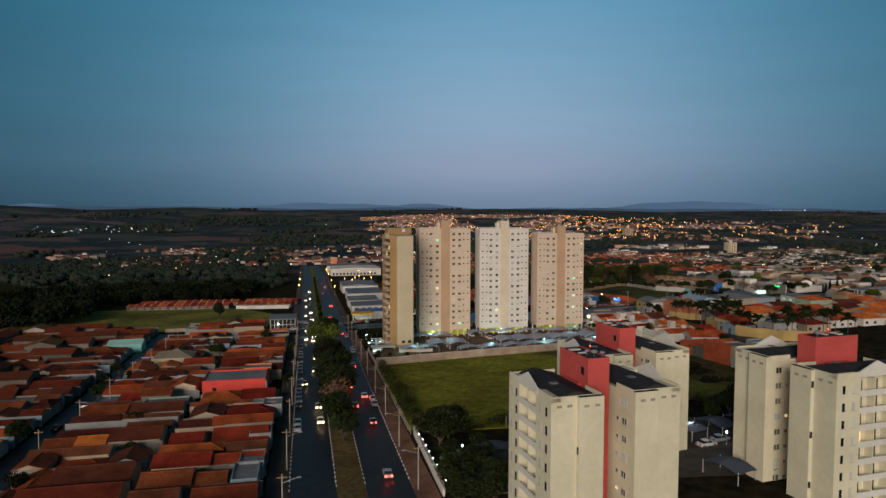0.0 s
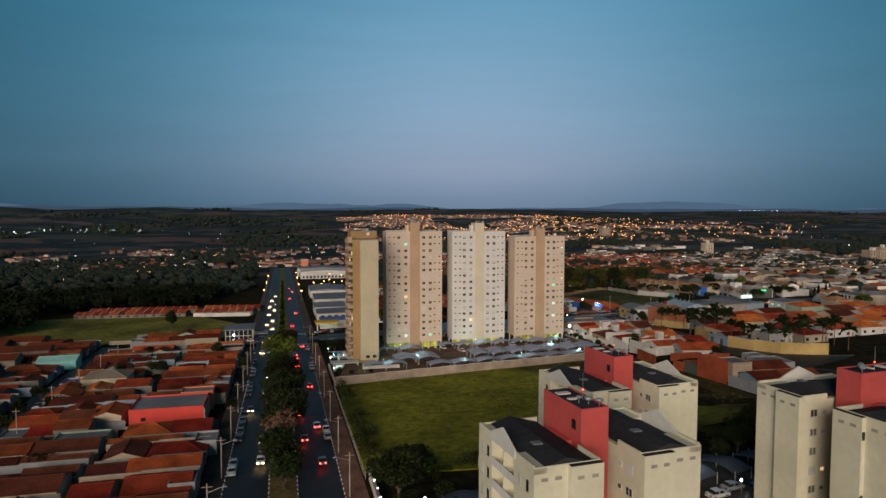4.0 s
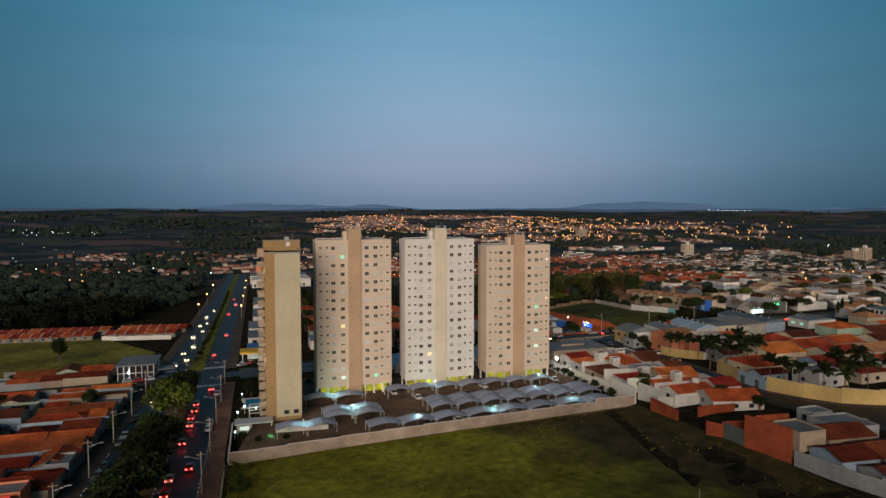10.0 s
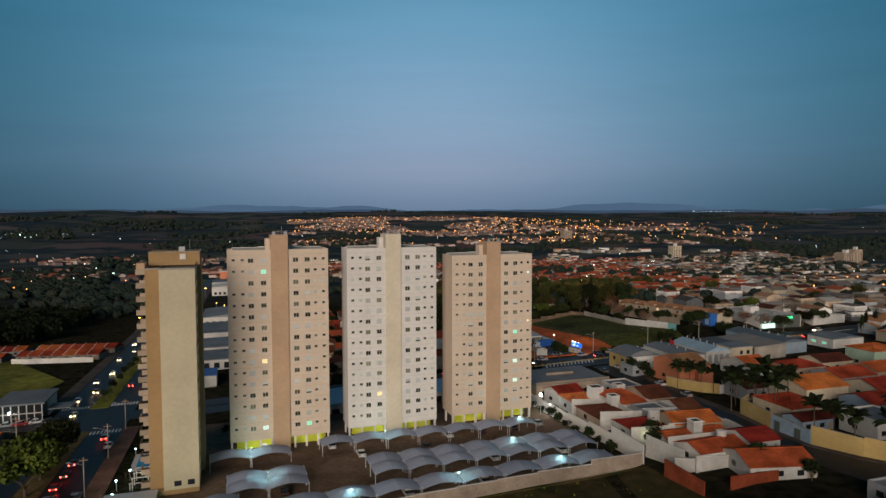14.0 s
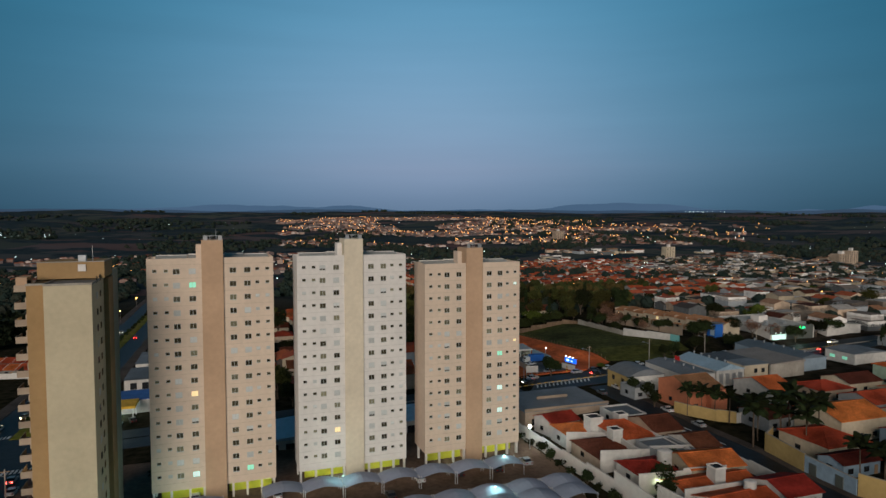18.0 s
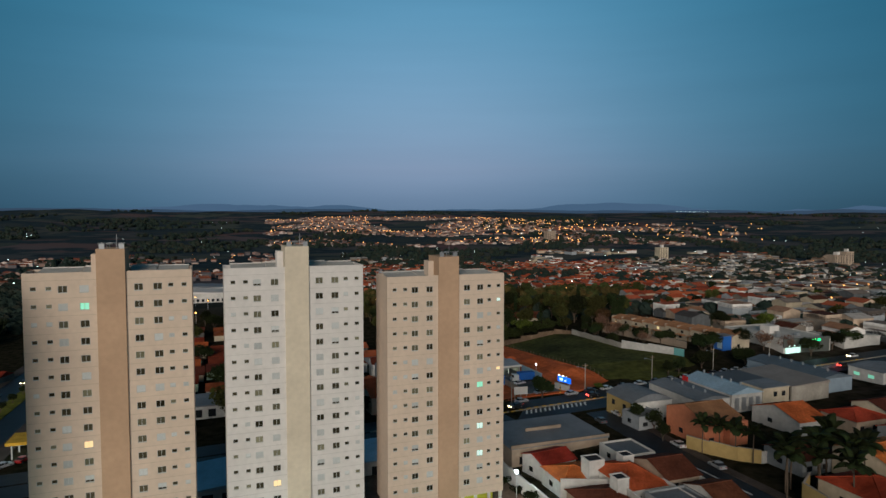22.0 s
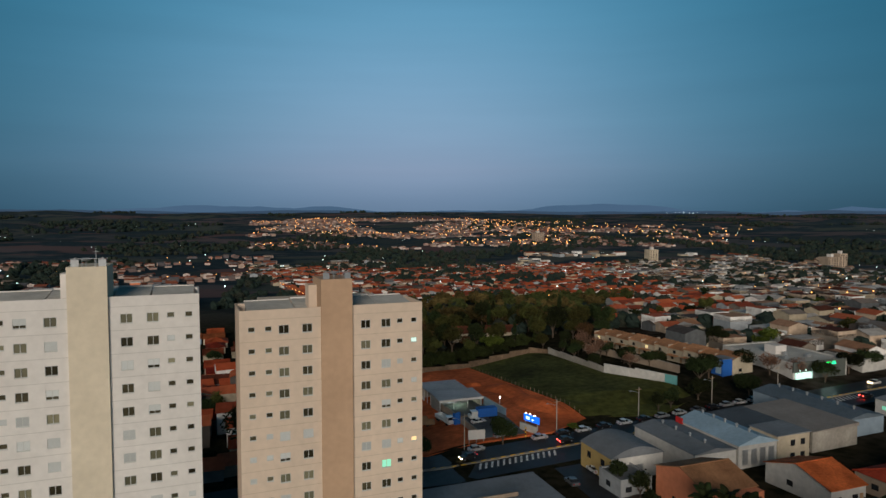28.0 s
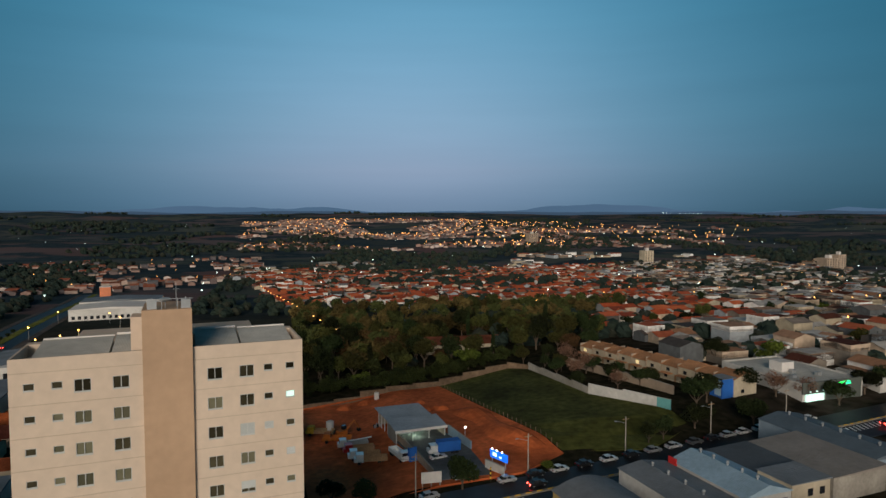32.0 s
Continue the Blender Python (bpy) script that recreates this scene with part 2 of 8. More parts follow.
ORANGEPAINT = mat("orange_machine_paint", (0.55, 0.16, 0.03), 0.5, 0.1, 0.15)

# ---- building blocks ----
CA, SA = math.cos(radians(13.2)), math.sin(radians(13.2))


def W(u, v):
    """A place given along and across the avenue, in the world."""
    return CA * u - SA * v, SA * u + CA * v


def smooth(a, b, x):
    t = min(1.0, max(0.0, (x - a) / (b - a)))
    return t * t * (3 - 2 * t)


PROFILE = ((0, 0.0), (420, 0.0), (600, -3), (900, -14), (1250, -24), (1700, -26), (2050, -14), (2500, 12), (2900, 34), (3200, 34), (3500, 34), (4100, 62), (4500, 74), (4900, 70))


def shelf(x, y):
    """How much higher the quarter east of the towers stands."""
    k = smooth(328, 350, y)
    return 2.6 * smooth(80 - 10 * k, 102 - 12 * k, x) * smooth(190, 235, y)


def settle(x, y):
    """The plan east of the towers was drawn on a level; this draws it in to suit the higher ground."""
    k = 1 - shelf(x, y) / 57
    return 44.5 + (x - 44.5) * k, 175.5 + (y - 175.5) * k


def ground(x, y):
    near = 0.03 * (x - 72) - 0.03 * (y - 312)
    near += 3.2 * smooth(12, 52, x) * smooth(185, 140, y)
    rise = 3.0 * smooth(6, 20, -0.269 * (x + 52) + 0.963 * (y - 333.5)) * smooth(95, 140, x) + shelf(x, y)
    near += rise
    if y < 450 and -300 < x < 420:
        return near
    k = smooth(450, 900, y) if y >= 450 else 0.0
    base = 0.03 * (max(-420, min(500, x)) - 72) - 0.03 * (min(y, 620) - 312) + rise
    k2 = max(k, smooth(420, 900, abs(x)))
    d = math.hypot(x * 0.8, y)
    far = 0.0
    for (a, za), (b, zb) in zip(PROFILE, PROFILE[1:]):
        if a <= d <= b or b == 4900:
            f = min(1.0, max(0.0, (d - a) / (b - a)))
            far = za + (zb - za) * f
            break
    far += noise.noise((x / 800, y / 600, 0.3)) * 26 * smooth(900, 2600, d) - 9 * smooth(-300, -1400, x) * smooth(600, 1400, d) * smooth(3900, 2600, d)
    far += noise.noise((x / 230, y / 160, 3.3)) * 9 * smooth(1500, 3600, d) + 16 * smooth(-500, -1500, x) * smooth(3300, 4300, d)
    return base * (1 - k2) + (far - 9) * k2


class Geo:
    """Collects corners and faces for one mesh."""

    def __init__(self):
        self.v, self.f, self.m = [], [], []
        self.slot = 0

    def face(self, *pts):
        i = len(self.v)
        self.v += pts
        self.f.append(tuple(range(i, i + len(pts))))
        self.m.append(self.slot)
        return self

    def box(self, x0, y0, z0, x1, y1, z1):
        i = len(self.v)
        self.v += [(x0, y0, z0), (x1, y0, z0), (x1, y1, z0), (x0, y1, z0), (x0, y0, z1), (x1, y0, z1), (x1, y1, z1), (x0, y1, z1)]
        self.f += [tuple(i + k for k in q) for q in ((3, 2, 1, 0), (4, 5, 6, 7), (0, 1, 5, 4), (1, 2, 6, 5), (2, 3, 7, 6), (3, 0, 4, 7))]
        self.m += [self.slot] * 6
        return self

    def prism(self, poly, z0, z1):
        """A solid over a plan, counter-clockwise; the heights may be functions of x, y."""
        lo = [(x, y, z0(x, y) if callable(z0) else z0) for x, y in poly]
        hi = [(x, y, z1(x, y) if callable(z1) else z1) for x, y in poly]
        i, k = len(self.v), len(poly)
        self.v += lo + hi
        self.f += [tuple(i + j for j in reversed(range(k))), tuple(i + k + j for j in range(k))]
        self.f += [(i + j, i + (j + 1) % k, i + k + (j + 1) % k, i + k + j) for j in range(k)]
        self.m += [self.slot] * (k + 2)
        return self

    def tube(self, a, b, r0, r1=None, n=8):
        a, b = Vector(a), Vector(b)
        r1 = r0 if r1 is None else r1
        q = (b - a).to_track_quat("Z", "Y")
        i = len(self.v)
        for c, r in ((a, r0), (b, r1)):
            self.v += [tuple(c + q @ Vector((r * math.cos(6.2832 * j / n), r * math.sin(6.2832 * j / n), 0))) for j in range(n)]
        self.f += [(i + j, i + (j + 1) % n, i + n + (j + 1) % n, i + n + j) for j in range(n)]
        self.f += [tuple(i + j for j in reversed(range(n))), tuple(i + n + j for j in range(n))]
        self.m += [self.slot] * (n + 2)
        return self

    def ball(self, c, r, n=8, k=5, sz=1.0):
        i = len(self.v)
        for a in range(k + 1):
            p = math.pi * a / k
            for b in range(n):
                q = 6.2832 * b / n
                self.v.append((c[0] + r * math.sin(p) * math.cos(q), c[1] + r * math.sin(p) * math.sin(q), c[2] + sz * r * math.cos(p)))
        for a in range(k):
            for b in range(n):
                self.f.append((i + a * n + b, i + (a + 1) * n + b, i + (a + 1) * n + (b + 1) % n, i + a * n + (b + 1) % n))
                self.m.append(self.slot)
        return self

    def mesh(self, name, *mats):
        me = bpy.data.meshes.new(name)
        me.from_pydata(self.v, [], self.f)
        for m in mats:
            me.materials.append(m)
        if len(mats) > 1:
            me.polygons.foreach_set("material_index", self.m)
        me.update()
        return me


def part(name, geo, material, parent=None, label=""):
    """One mesh object under a thing or a part; geo is a Geo or a mesh."""
    me = geo.mesh(name, material) if isinstance(geo, Geo) else geo
    ob = new(name, me)
    ob.parent = parent
    return tagged(ob, label) if label else ob


def thing(name, m, label, category, group=""):
    ob = new(name)
    ob.empty_display_size = 0.3
    ob.matrix_world = m
    return tagged(ob, label, category, group)


def at(x, y, turn=0.0, dz=0.0, fixed=False):
    if not fixed:
        x, y = settle(x, y)
    return pose(x, y, ground(x, y) + dz, 0, 0, turn)


def strip(name, left, right, dz, material, label, step=12.0, thick=0.5, ob_kind="structure"):
    """A road surface or kerb that follows the ground between two lines of equal count."""
    geo = Geo()
    rows = []
    for (a, b), (c, d) in zip(zip(left, right), zip(left[1:], right[1:])):
        n = max(1, int(math.hypot(c[0] - a[0], c[1] - a[1]) / step))
        for k in range(n):
            t = k / n
            rows.append(((a[0] + (c[0] - a[0]) * t, a[1] + (c[1] - a[1]) * t), (b[0] + (d[0] - b[0]) * t, b[1] + (d[1] - b[1]) * t)))
    rows.append((left[-1], right[-1]))
    rows = [[settle(*p) for p in r] for r in rows]
    top = [[(x, y, ground(x, y) + dz) for x, y in r] for r in rows]
    low = [[(x, y, ground(x, y) + dz - thick) for x, y in r] for r in rows]
    for (a, b), (c, d), (e, f), (g, h) in zip(top, top[1:], low, low[1:]):
        geo.face(a, b, d, c).face(a, c, g, e).face(b, f, h, d)
    geo.face(top[0][0], low[0][0], low[0][1], top[0][1]).face(top[-1][0], top[-1][1], low[-1][1], low[-1][0])
    return tagged(new(name, geo.mesh(name, material)), label, kind=ob_kind)


def uvline(u, vs):
    return [W(u, v) for v in vs]

# ---- ground, lots and roads ----


def ground_material():
    m = bpy.data.materials.new("open_land")
    m.use_nodes = True
    nt = m.node_tree
    n, link = nt.nodes, nt.links.new
    b = n["Principled BSDF"]
    b.inputs["Roughness"].default_value, b.inputs["Specular IOR Level"].default_value = 0.95, 0.0
    geo = n.new("ShaderNodeNewGeometry")
    sep = n.new("ShaderNodeSeparateXYZ")
    link(geo.outputs["Position"], sep.inputs[0])

    def tex(kind, scale, detail=4):
        t = n.new(kind)
        t.inputs["Scale"].default_value = scale
        if kind == "ShaderNodeTexNoise":
            t.inputs["Detail"].default_value = detail
        link(geo.outputs["Position"], t.inputs["Vector"])
        return t

    def ramp(sock, stops):
        r = n.new("ShaderNodeValToRGB")
        el = r.color_ramp.elements
        while len(el) < len(stops):
            el.new(0.5)
        for e, (p, c) in zip(el, stops):
            e.position, e.color = p, (*c, 1)
        link(sock, r.inputs[0])
        return r.outputs[0]

    def mix(f, a, c):
        x = n.new("ShaderNodeMix")
        x.data_type = "RGBA"
        link(f, x.inputs["Factor"])
        link(a, x.inputs["A"])
        link(c, x.inputs["B"])
        return x.outputs["Result"]

    def reach(sock, a, c):
        r = n.new("ShaderNodeMapRange")
        r.inputs["From Min"].default_value, r.inputs["From Max"].default_value = a, c
        link(sock, r.inputs["Value"])
        return r.outputs[0]

    fine = ramp(tex("ShaderNodeTexNoise", 0.35, 6).outputs[0], [(0.35, (0.014, 0.015, 0.009)), (0.65, (0.04, 0.034, 0.022))])
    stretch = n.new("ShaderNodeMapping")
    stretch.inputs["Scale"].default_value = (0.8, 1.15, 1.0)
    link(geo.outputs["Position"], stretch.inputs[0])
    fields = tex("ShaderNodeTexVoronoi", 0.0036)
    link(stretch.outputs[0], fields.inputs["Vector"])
    # far fields and woods are tinted blue-grey: distance haze put into their colour
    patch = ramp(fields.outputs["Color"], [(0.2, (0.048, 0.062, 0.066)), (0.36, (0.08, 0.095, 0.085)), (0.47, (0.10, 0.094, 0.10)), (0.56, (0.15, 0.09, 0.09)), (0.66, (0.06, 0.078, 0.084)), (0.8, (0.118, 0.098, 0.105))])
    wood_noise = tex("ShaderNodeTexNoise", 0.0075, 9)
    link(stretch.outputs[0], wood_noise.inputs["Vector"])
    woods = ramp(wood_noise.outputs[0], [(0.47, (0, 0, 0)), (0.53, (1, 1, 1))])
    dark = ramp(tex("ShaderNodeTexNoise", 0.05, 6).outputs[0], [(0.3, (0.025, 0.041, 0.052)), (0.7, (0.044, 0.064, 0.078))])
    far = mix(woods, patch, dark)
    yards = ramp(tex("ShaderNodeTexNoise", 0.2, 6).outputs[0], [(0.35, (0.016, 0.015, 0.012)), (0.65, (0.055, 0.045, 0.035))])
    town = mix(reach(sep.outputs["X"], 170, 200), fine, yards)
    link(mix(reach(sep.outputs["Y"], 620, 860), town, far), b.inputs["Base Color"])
    return m


LAND = ground_material()


def build_ground():
    ys = [-300 + 12 * k for k in range(80)]
    while ys[-1] < 4850:
        ys.append(ys[-1] + 12 + (ys[-1] - 650) * 0.022)
    cols = 130
    geo = Geo()
    for y in ys:
        half = max(y, 420)
        x0, x1 = -0.98 * half - 120, 1.12 * half + 160
        for k in range(cols + 1):
            x = x0 + (x1 - x0) * k / cols
            geo.v.append((x, y, ground(x, y)))
    for r in range(len(ys) - 1):
        for k in range(cols):
            i = r * (cols + 1) + k
            geo.f.append((i, i + 1, i + cols + 2, i + cols + 1))
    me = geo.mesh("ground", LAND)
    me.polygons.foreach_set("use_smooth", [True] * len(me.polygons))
    tagged(new("ground", me), "broad dark land rolling away to low haze-tinted hills", kind="structure")


build_ground()

V1 = [30, 60, 100, 140, 180, 220, 260, 300, 322]
V2 = [350, 400, 450, 500, 560, 620, 700, 800, 900, 1000]
VALL = V1 + [336] + V2
strip("road_avenue_west", uvline(4.2, VALL), uvline(13.3, VALL), 0.08, ASPHALT, "dark asphalt carriageway of the avenue")
strip("road_avenue_east", uvline(18.9, VALL), uvline(27.8, VALL), 0.08, ASPHALT, "dark asphalt carriageway of the avenue")
strip("road_crossing", uvline(13.3, [322, 336, 350]), uvline(18.9, [322, 336, 350]), 0.08, ASPHALT, "asphalt of the junction between the carriageways")
strip("median_south", uvline(13.3, V1), uvline(18.9, V1), 0.22, mat("worn_grass", (0.12, 0.085, 0.035), 0.95, 0.35, 0.5, 0.8, 0.4), "worn grass median between white-dashed kerbs")
strip("median_north", uvline(13.3, V2), uvline(18.9, V2), 0.22, GRASS, "grassy median of the avenue beyond the junction")
strip("pavement_west", uvline(-0.4, V1), uvline(4.2, V1), 0.22, PAVING, "dull paved footway before the houses")
strip("pavement_east", uvline(27.8, V1), uvline(32.2, V1), 0.22, mat("red_paving", (0.24, 0.13, 0.09), 0.9, 0.2, 0.3, 1.5, 0.2), "reddish brown paved footway beside the vacant lot")
strip("pavement_west_north", uvline(-0.4, V2), uvline(4.2, V2), 0.22, PAVING, "dull paved footway beyond the junction")
strip("pavement_east_north", uvline(27.8, V2), uvline(32.2, V2), 0.22, PAVING, "dull paved footway beyond the junction")
strip("road_side_street", [W(-60.5 - 0.036 * (v - 150), v) for v in (60, 150, 250, 330, 350)], [W(-53 - 0.036 * (v - 150), v) for v in (60, 150, 250, 330, 350)], 0.07, ASPHALT, "narrow asphalt street between rows of houses")


def cross(s, n):
    """A place along and across the road behind the towers."""
    a = radians(15.6)
    return -52 + math.cos(a) * s - math.sin(a) * n, 333.5 + math.sin(a) * s + math.cos(a) * n


SS = [8, 30, 60, 100, 140, 152, 180, 220, 260, 310, 380, 460]
strip("road_cross_near", [cross(s, -9.5) for s in SS], [cross(s, -0.5) for s in SS], 0.09, ASPHALT, "dark asphalt carriageway behind the towers")
strip("road_cross_far", [cross(s, 0.5) for s in SS], [cross(s, 9.0) for s in SS], 0.09, ASPHALT, "dark asphalt carriageway behind the towers")
strip("road_cross_median", [cross(s, -0.5) for s in SS[3:]], [cross(s, 0.5) for s in SS[3:]], 0.24, CONCRETE, "low concrete divider with a yellow-painted kerb")
strip("road_cross_west", [cross(s, -5) for s in (-130, -60, -45, -20, 8)], [cross(s, 5) for s in (-130, -60, -45, -20, 8)], 0.10, ASPHALT, "asphalt side street crossing the avenue")
DOWN = [(108.5, 366), (111.5, 345), (114, 322), (118.5, 298), (120.5, 283), (122.5, 268), (126, 254), (130.5, 242), (138, 230), (150, 219)]
DOWN2 = [(117.5, 368), (119.5, 345), (122.5, 320), (127.0, 297), (127.8, 283), (129.6, 270), (135.5, 259), (142.5, 251.2), (152, 247.6), (166, 245.6)]
strip("road_curve", DOWN, DOWN2, 0.08, ASPHALT, "dark asphalt street curving down past garden walls")
strip("pavement_curve", DOWN2, [(x + 2.4, y + 1.2) for x, y in DOWN2], 0.2, PAVING, "pale footway along the yellow garden wall")


def lot(name, poly, dz, material, label, step=9.0, fixed=False):
    """A patch of open ground that follows the slope, inside a plan."""
    geo = Geo()
    poly = list(poly) if fixed else [settle(*p) for p in poly]
    xs, ys = [p[0] for p in poly], [p[1] for p in poly]

    def inside(x, y):
        odd = False
        for (ax, ay), (bx, by) in zip(poly, poly[1:] + poly[:1]):
            if (ay > y) != (by > y) and x < ax + (y - ay) / (by - ay) * (bx - ax):
                odd = not odd
        return odd

    i = len(poly)
    bm = bmesh.new()
    bm.faces.new([bm.verts.new((x, y, 0)) for x, y in poly])
    for axis, vals in ((0, xs), (1, ys)):
        k = min(vals) + step
        while k < max(vals):
            bmesh.ops.bisect_plane(bm, geom=bm.verts[:] + bm.edges[:] + bm.faces[:], plane_co=(k, k, 0), plane_no=(1 - axis, axis, 0))
            k += step
    bm.verts.index_update()
    geo.v += [(p.co.x, p.co.y, ground(p.co.x, p.co.y) + dz) for p in bm.verts]
    geo.f += [tuple(p.index for p in f.verts) for f in bm.faces]
    bm.free()
    n0 = len(geo.v)
    geo.v += [(x, y, ground(x, y) + dz) for x, y in poly] + [(x, y, ground(x, y) + dz - 0.6) for x, y in poly]
    geo.f += [(n0 + j, n0 + j + i, n0 + (j + 1) % i + i, n0 + (j + 1) % i) for j in range(i)]
    me = geo.mesh(name, material)
    return tagged(new(name, me), label, kind="structure"), inside


def scrub_material():
    """Green grass that gives way to dry brown weeds towards one corner, in patches."""
    m = mat("rough_grass", (0.19, 0.19, 0.018), 0.95, 0.4, 0.5, 0.45, 0.6)
    n, link = m.node_tree.nodes, m.node_tree.links.new
    geo, dot, no, add, ramp, mix = n.new("ShaderNodeNewGeometry"), n.new("ShaderNodeVectorMath"), n.new("ShaderNodeTexNoise"), n.new("ShaderNodeMath"), n.new("ShaderNodeMapRange"), n.new("ShaderNodeMix")
    dot.operation = "DOT_PRODUCT"
    dot.inputs[1].default_value = (0.0115, 0.0065, 0)
    no.inputs["Scale"].default_value, no.inputs["Detail"].default_value, no.inputs["Roughness"].default_value = 0.045, 7, 0.65
    link(geo.outputs["Position"], dot.inputs[0])
    link(geo.outputs["Position"], no.inputs["Vector"])
    add.operation = "ADD"
    link(dot.outputs["Value"], add.inputs[0])
    link(no.outputs[0], add.inputs[1])
    ramp.inputs["From Min"].default_value, ramp.inputs["From Max"].default_value = 2.52, 2.82
    link(add.outputs[0], ramp.inputs["Value"])
    fine, weeds = n.new("ShaderNodeTexNoise"), n.new("ShaderNodeValToRGB")
    fine.inputs["Scale"].default_value, fine.inputs["Detail"].default_value = 0.25, 8
    link(geo.outputs["Position"], fine.inputs["Vector"])
    link(fine.outputs[0], weeds.inputs[0])
    for e, (p, c) in zip(weeds.color_ramp.elements, ((0.35, (0.03, 0.032, 0.01, 1)), (0.68, (0.085, 0.06, 0.025, 1)))):
        e.position, e.color = p, c
    mix.data_type = "RGBA"
    bs = n["Principled BSDF"]
    link(ramp.outputs[0], mix.inputs["Factor"])
    link(bs.inputs["Base Color"].links[0].from_socket, mix.inputs["A"])
    link(weeds.outputs[0], mix.inputs["B"])
    link(mix.outputs["Result"], bs.inputs["Base Color"])
    return m


lot("lawn_vacant_lot", [W(32.5, 150), W(60, 142), W(100, 150), W(150, 160), W(149.5, 185), W(148, 205), W(147, 238), W(92, 236), W(34, 231.5)], 0.06, scrub_material(), "rough green and brown grass of a vacant lot")
lot("earth_dirt_yard", [W(150, 350), W(160, 347.5), W(176, 346.5), W(196, 345.8), W(210.5, 352), W(206.5, 429), W(188, 431.8), W(156, 431)], 0.45, DIRT, "bare red earth of the works yard", step=4.0, fixed=True)
lot("lawn_walled_lot", [W(211, 353), W(231.3, 346.4), W(251, 355.2), W(251, 363.2), W(249.4, 367.2), W(240.4, 388), W(241, 428.4), W(236, 434.8), W(207, 429.4)], 0.3,
    mat("lot_grass", (0.062, 0.066, 0.016), 0.95, 0.4, 0.5, 0.5, 0.5), "dark green grass of a walled vacant lot", fixed=True)
lot("lawn_west_field", [W(-170, 346), W(-120, 357), W(-60, 359), W(-13, 361), W(-6, 402), W(-40, 462), W(-118, 486), W(-190, 480)], 0.3,
    mat("field_grass", (0.165, 0.155, 0.024), 0.95, 0.4, 0.5, 0.3, 0.5), "olive green open field beyond the houses")

# courtyard of the towers: a sloping paved slab
QX0, QY0, QX1, QY1 = 34.5, 233, 145.5, 306


def court(x, y):
    u, v = CA * x + SA * y, -SA * x + CA * y
    a, b = (u - QX0) / (QX1 - QX0), (v - QY0) / (QY1 - QY0)
    return (0.3 * (1 - a) + 1.9 * a) * (1 - b) + (-0.1 * (1 - a) + 0.15 * a) * b


lawn = Geo()
lawn.prism([W(QX0, QY0 + 1), W(90, QY0 + 5), W(QX1, QY0 + 7), W(QX1 - 1, QY1), W(QX0 + 12, QY1)], lambda x, y: -5.0, court)
tagged(new("pavement_courtyard", lawn.mesh("courtyard", mat("courtyard_paving", (0.15, 0.10, 0.07), 0.9, 0.2, 0.35, 1.0, 0.2))), "brown paved courtyard between the towers", kind="structure")

# ---- apartment towers ----
FLOOR = 2.749
SMALL, LARGE = (0.82, 0.62), (1.3, 1.1)


def facade(geo, width, z0, z1, holes, y=0.0, deep=0.16, x0=0.0):
    """A wall in the plane y that faces -y, with its openings (x, z, w, h) cut through it and their reveals."""
    xs, zs = {x0, x0 + width}, {z0, z1}
    for x, z, w, h in holes:
        xs |= {round(x - w / 2, 3), round(x + w / 2, 3)}
        zs |= {round(z - h / 2, 3), round(z + h / 2, 3)}
    xs, zs = sorted(xs), sorted(zs)
    for a, b in zip(xs, xs[1:]):
        run = None
        for c, d in zip(zs, zs[1:]):
            mx, mz = (a + b) / 2, (c + d) / 2
            if any(abs(mx - x) < w / 2 and abs(mz - z) < h / 2 for x, z, w, h in holes):
                if run is not None:
                    geo.face((a, y, run), (b, y, run), (b, y, c), (a, y, c))
                run = None
            elif run is None:
                run = c
        if run is not None:
            geo.face((a, y, run), (b, y, run), (b, y, z1), (a, y, z1))
    for x, z, w, h in holes:
        l, r, o, t, q = x - w / 2, x + w / 2, z - h / 2, z + h / 2, y + deep
        geo.face((l, y, o), (r, y, o), (r, q, o), (l, q, o)).face((l, q, t), (r, q, t), (r, y, t), (l, y, t))
        geo.face((l, y, t), (l, y, o), (l, q, o), (l, q, t)).face((r, q, t), (r, q, o), (r, y, o), (r, y, t))


def lattice(xs, zs, holes, y0=0.03, y1=0.14, sill=0.09):
    """A frame of one piece: a grid of bars with cells left open; its lowest bar stands out as a sill."""
    g, seen = Geo(), {}

    def at_(i, j, k):
        if (i, j, k) not in seen:
            seen[i, j, k] = len(g.v)
            g.v.append((xs[i], (y0 - (sill if j == 0 else 0)) if k == 0 else y1, zs[j]))
        return seen[i, j, k]

    nx, nz = len(xs) - 1, len(zs) - 1

    def solid(i, j):
        return 0 <= i < nx and 0 <= j < nz and (i, j) not in holes

    for i in range(nx):
        for j in range(nz):
            if not solid(i, j):
                continue
            g.f.append((at_(i, j, 0), at_(i + 1, j, 0), at_(i + 1, j + 1, 0), at_(i, j + 1, 0)))
            g.f.append((at_(i, j + 1, 1), at_(i + 1, j + 1, 1), at_(i + 1, j, 1), at_(i, j, 1)))
            for di, dj, a, b in ((-1, 0, (i, j + 1), (i, j)), (1, 0, (i + 1, j), (i + 1, j + 1)), (0, -1, (i, j), (i + 1, j)), (0, 1, (i + 1, j + 1), (i, j + 1))):
                if not solid(i + di, j + dj):
                    g.f.append((at_(*a, 0), at_(*a, 1), at_(*b, 1), at_(*b, 0)))
    g.m = [0] * len(g.f)
    return g


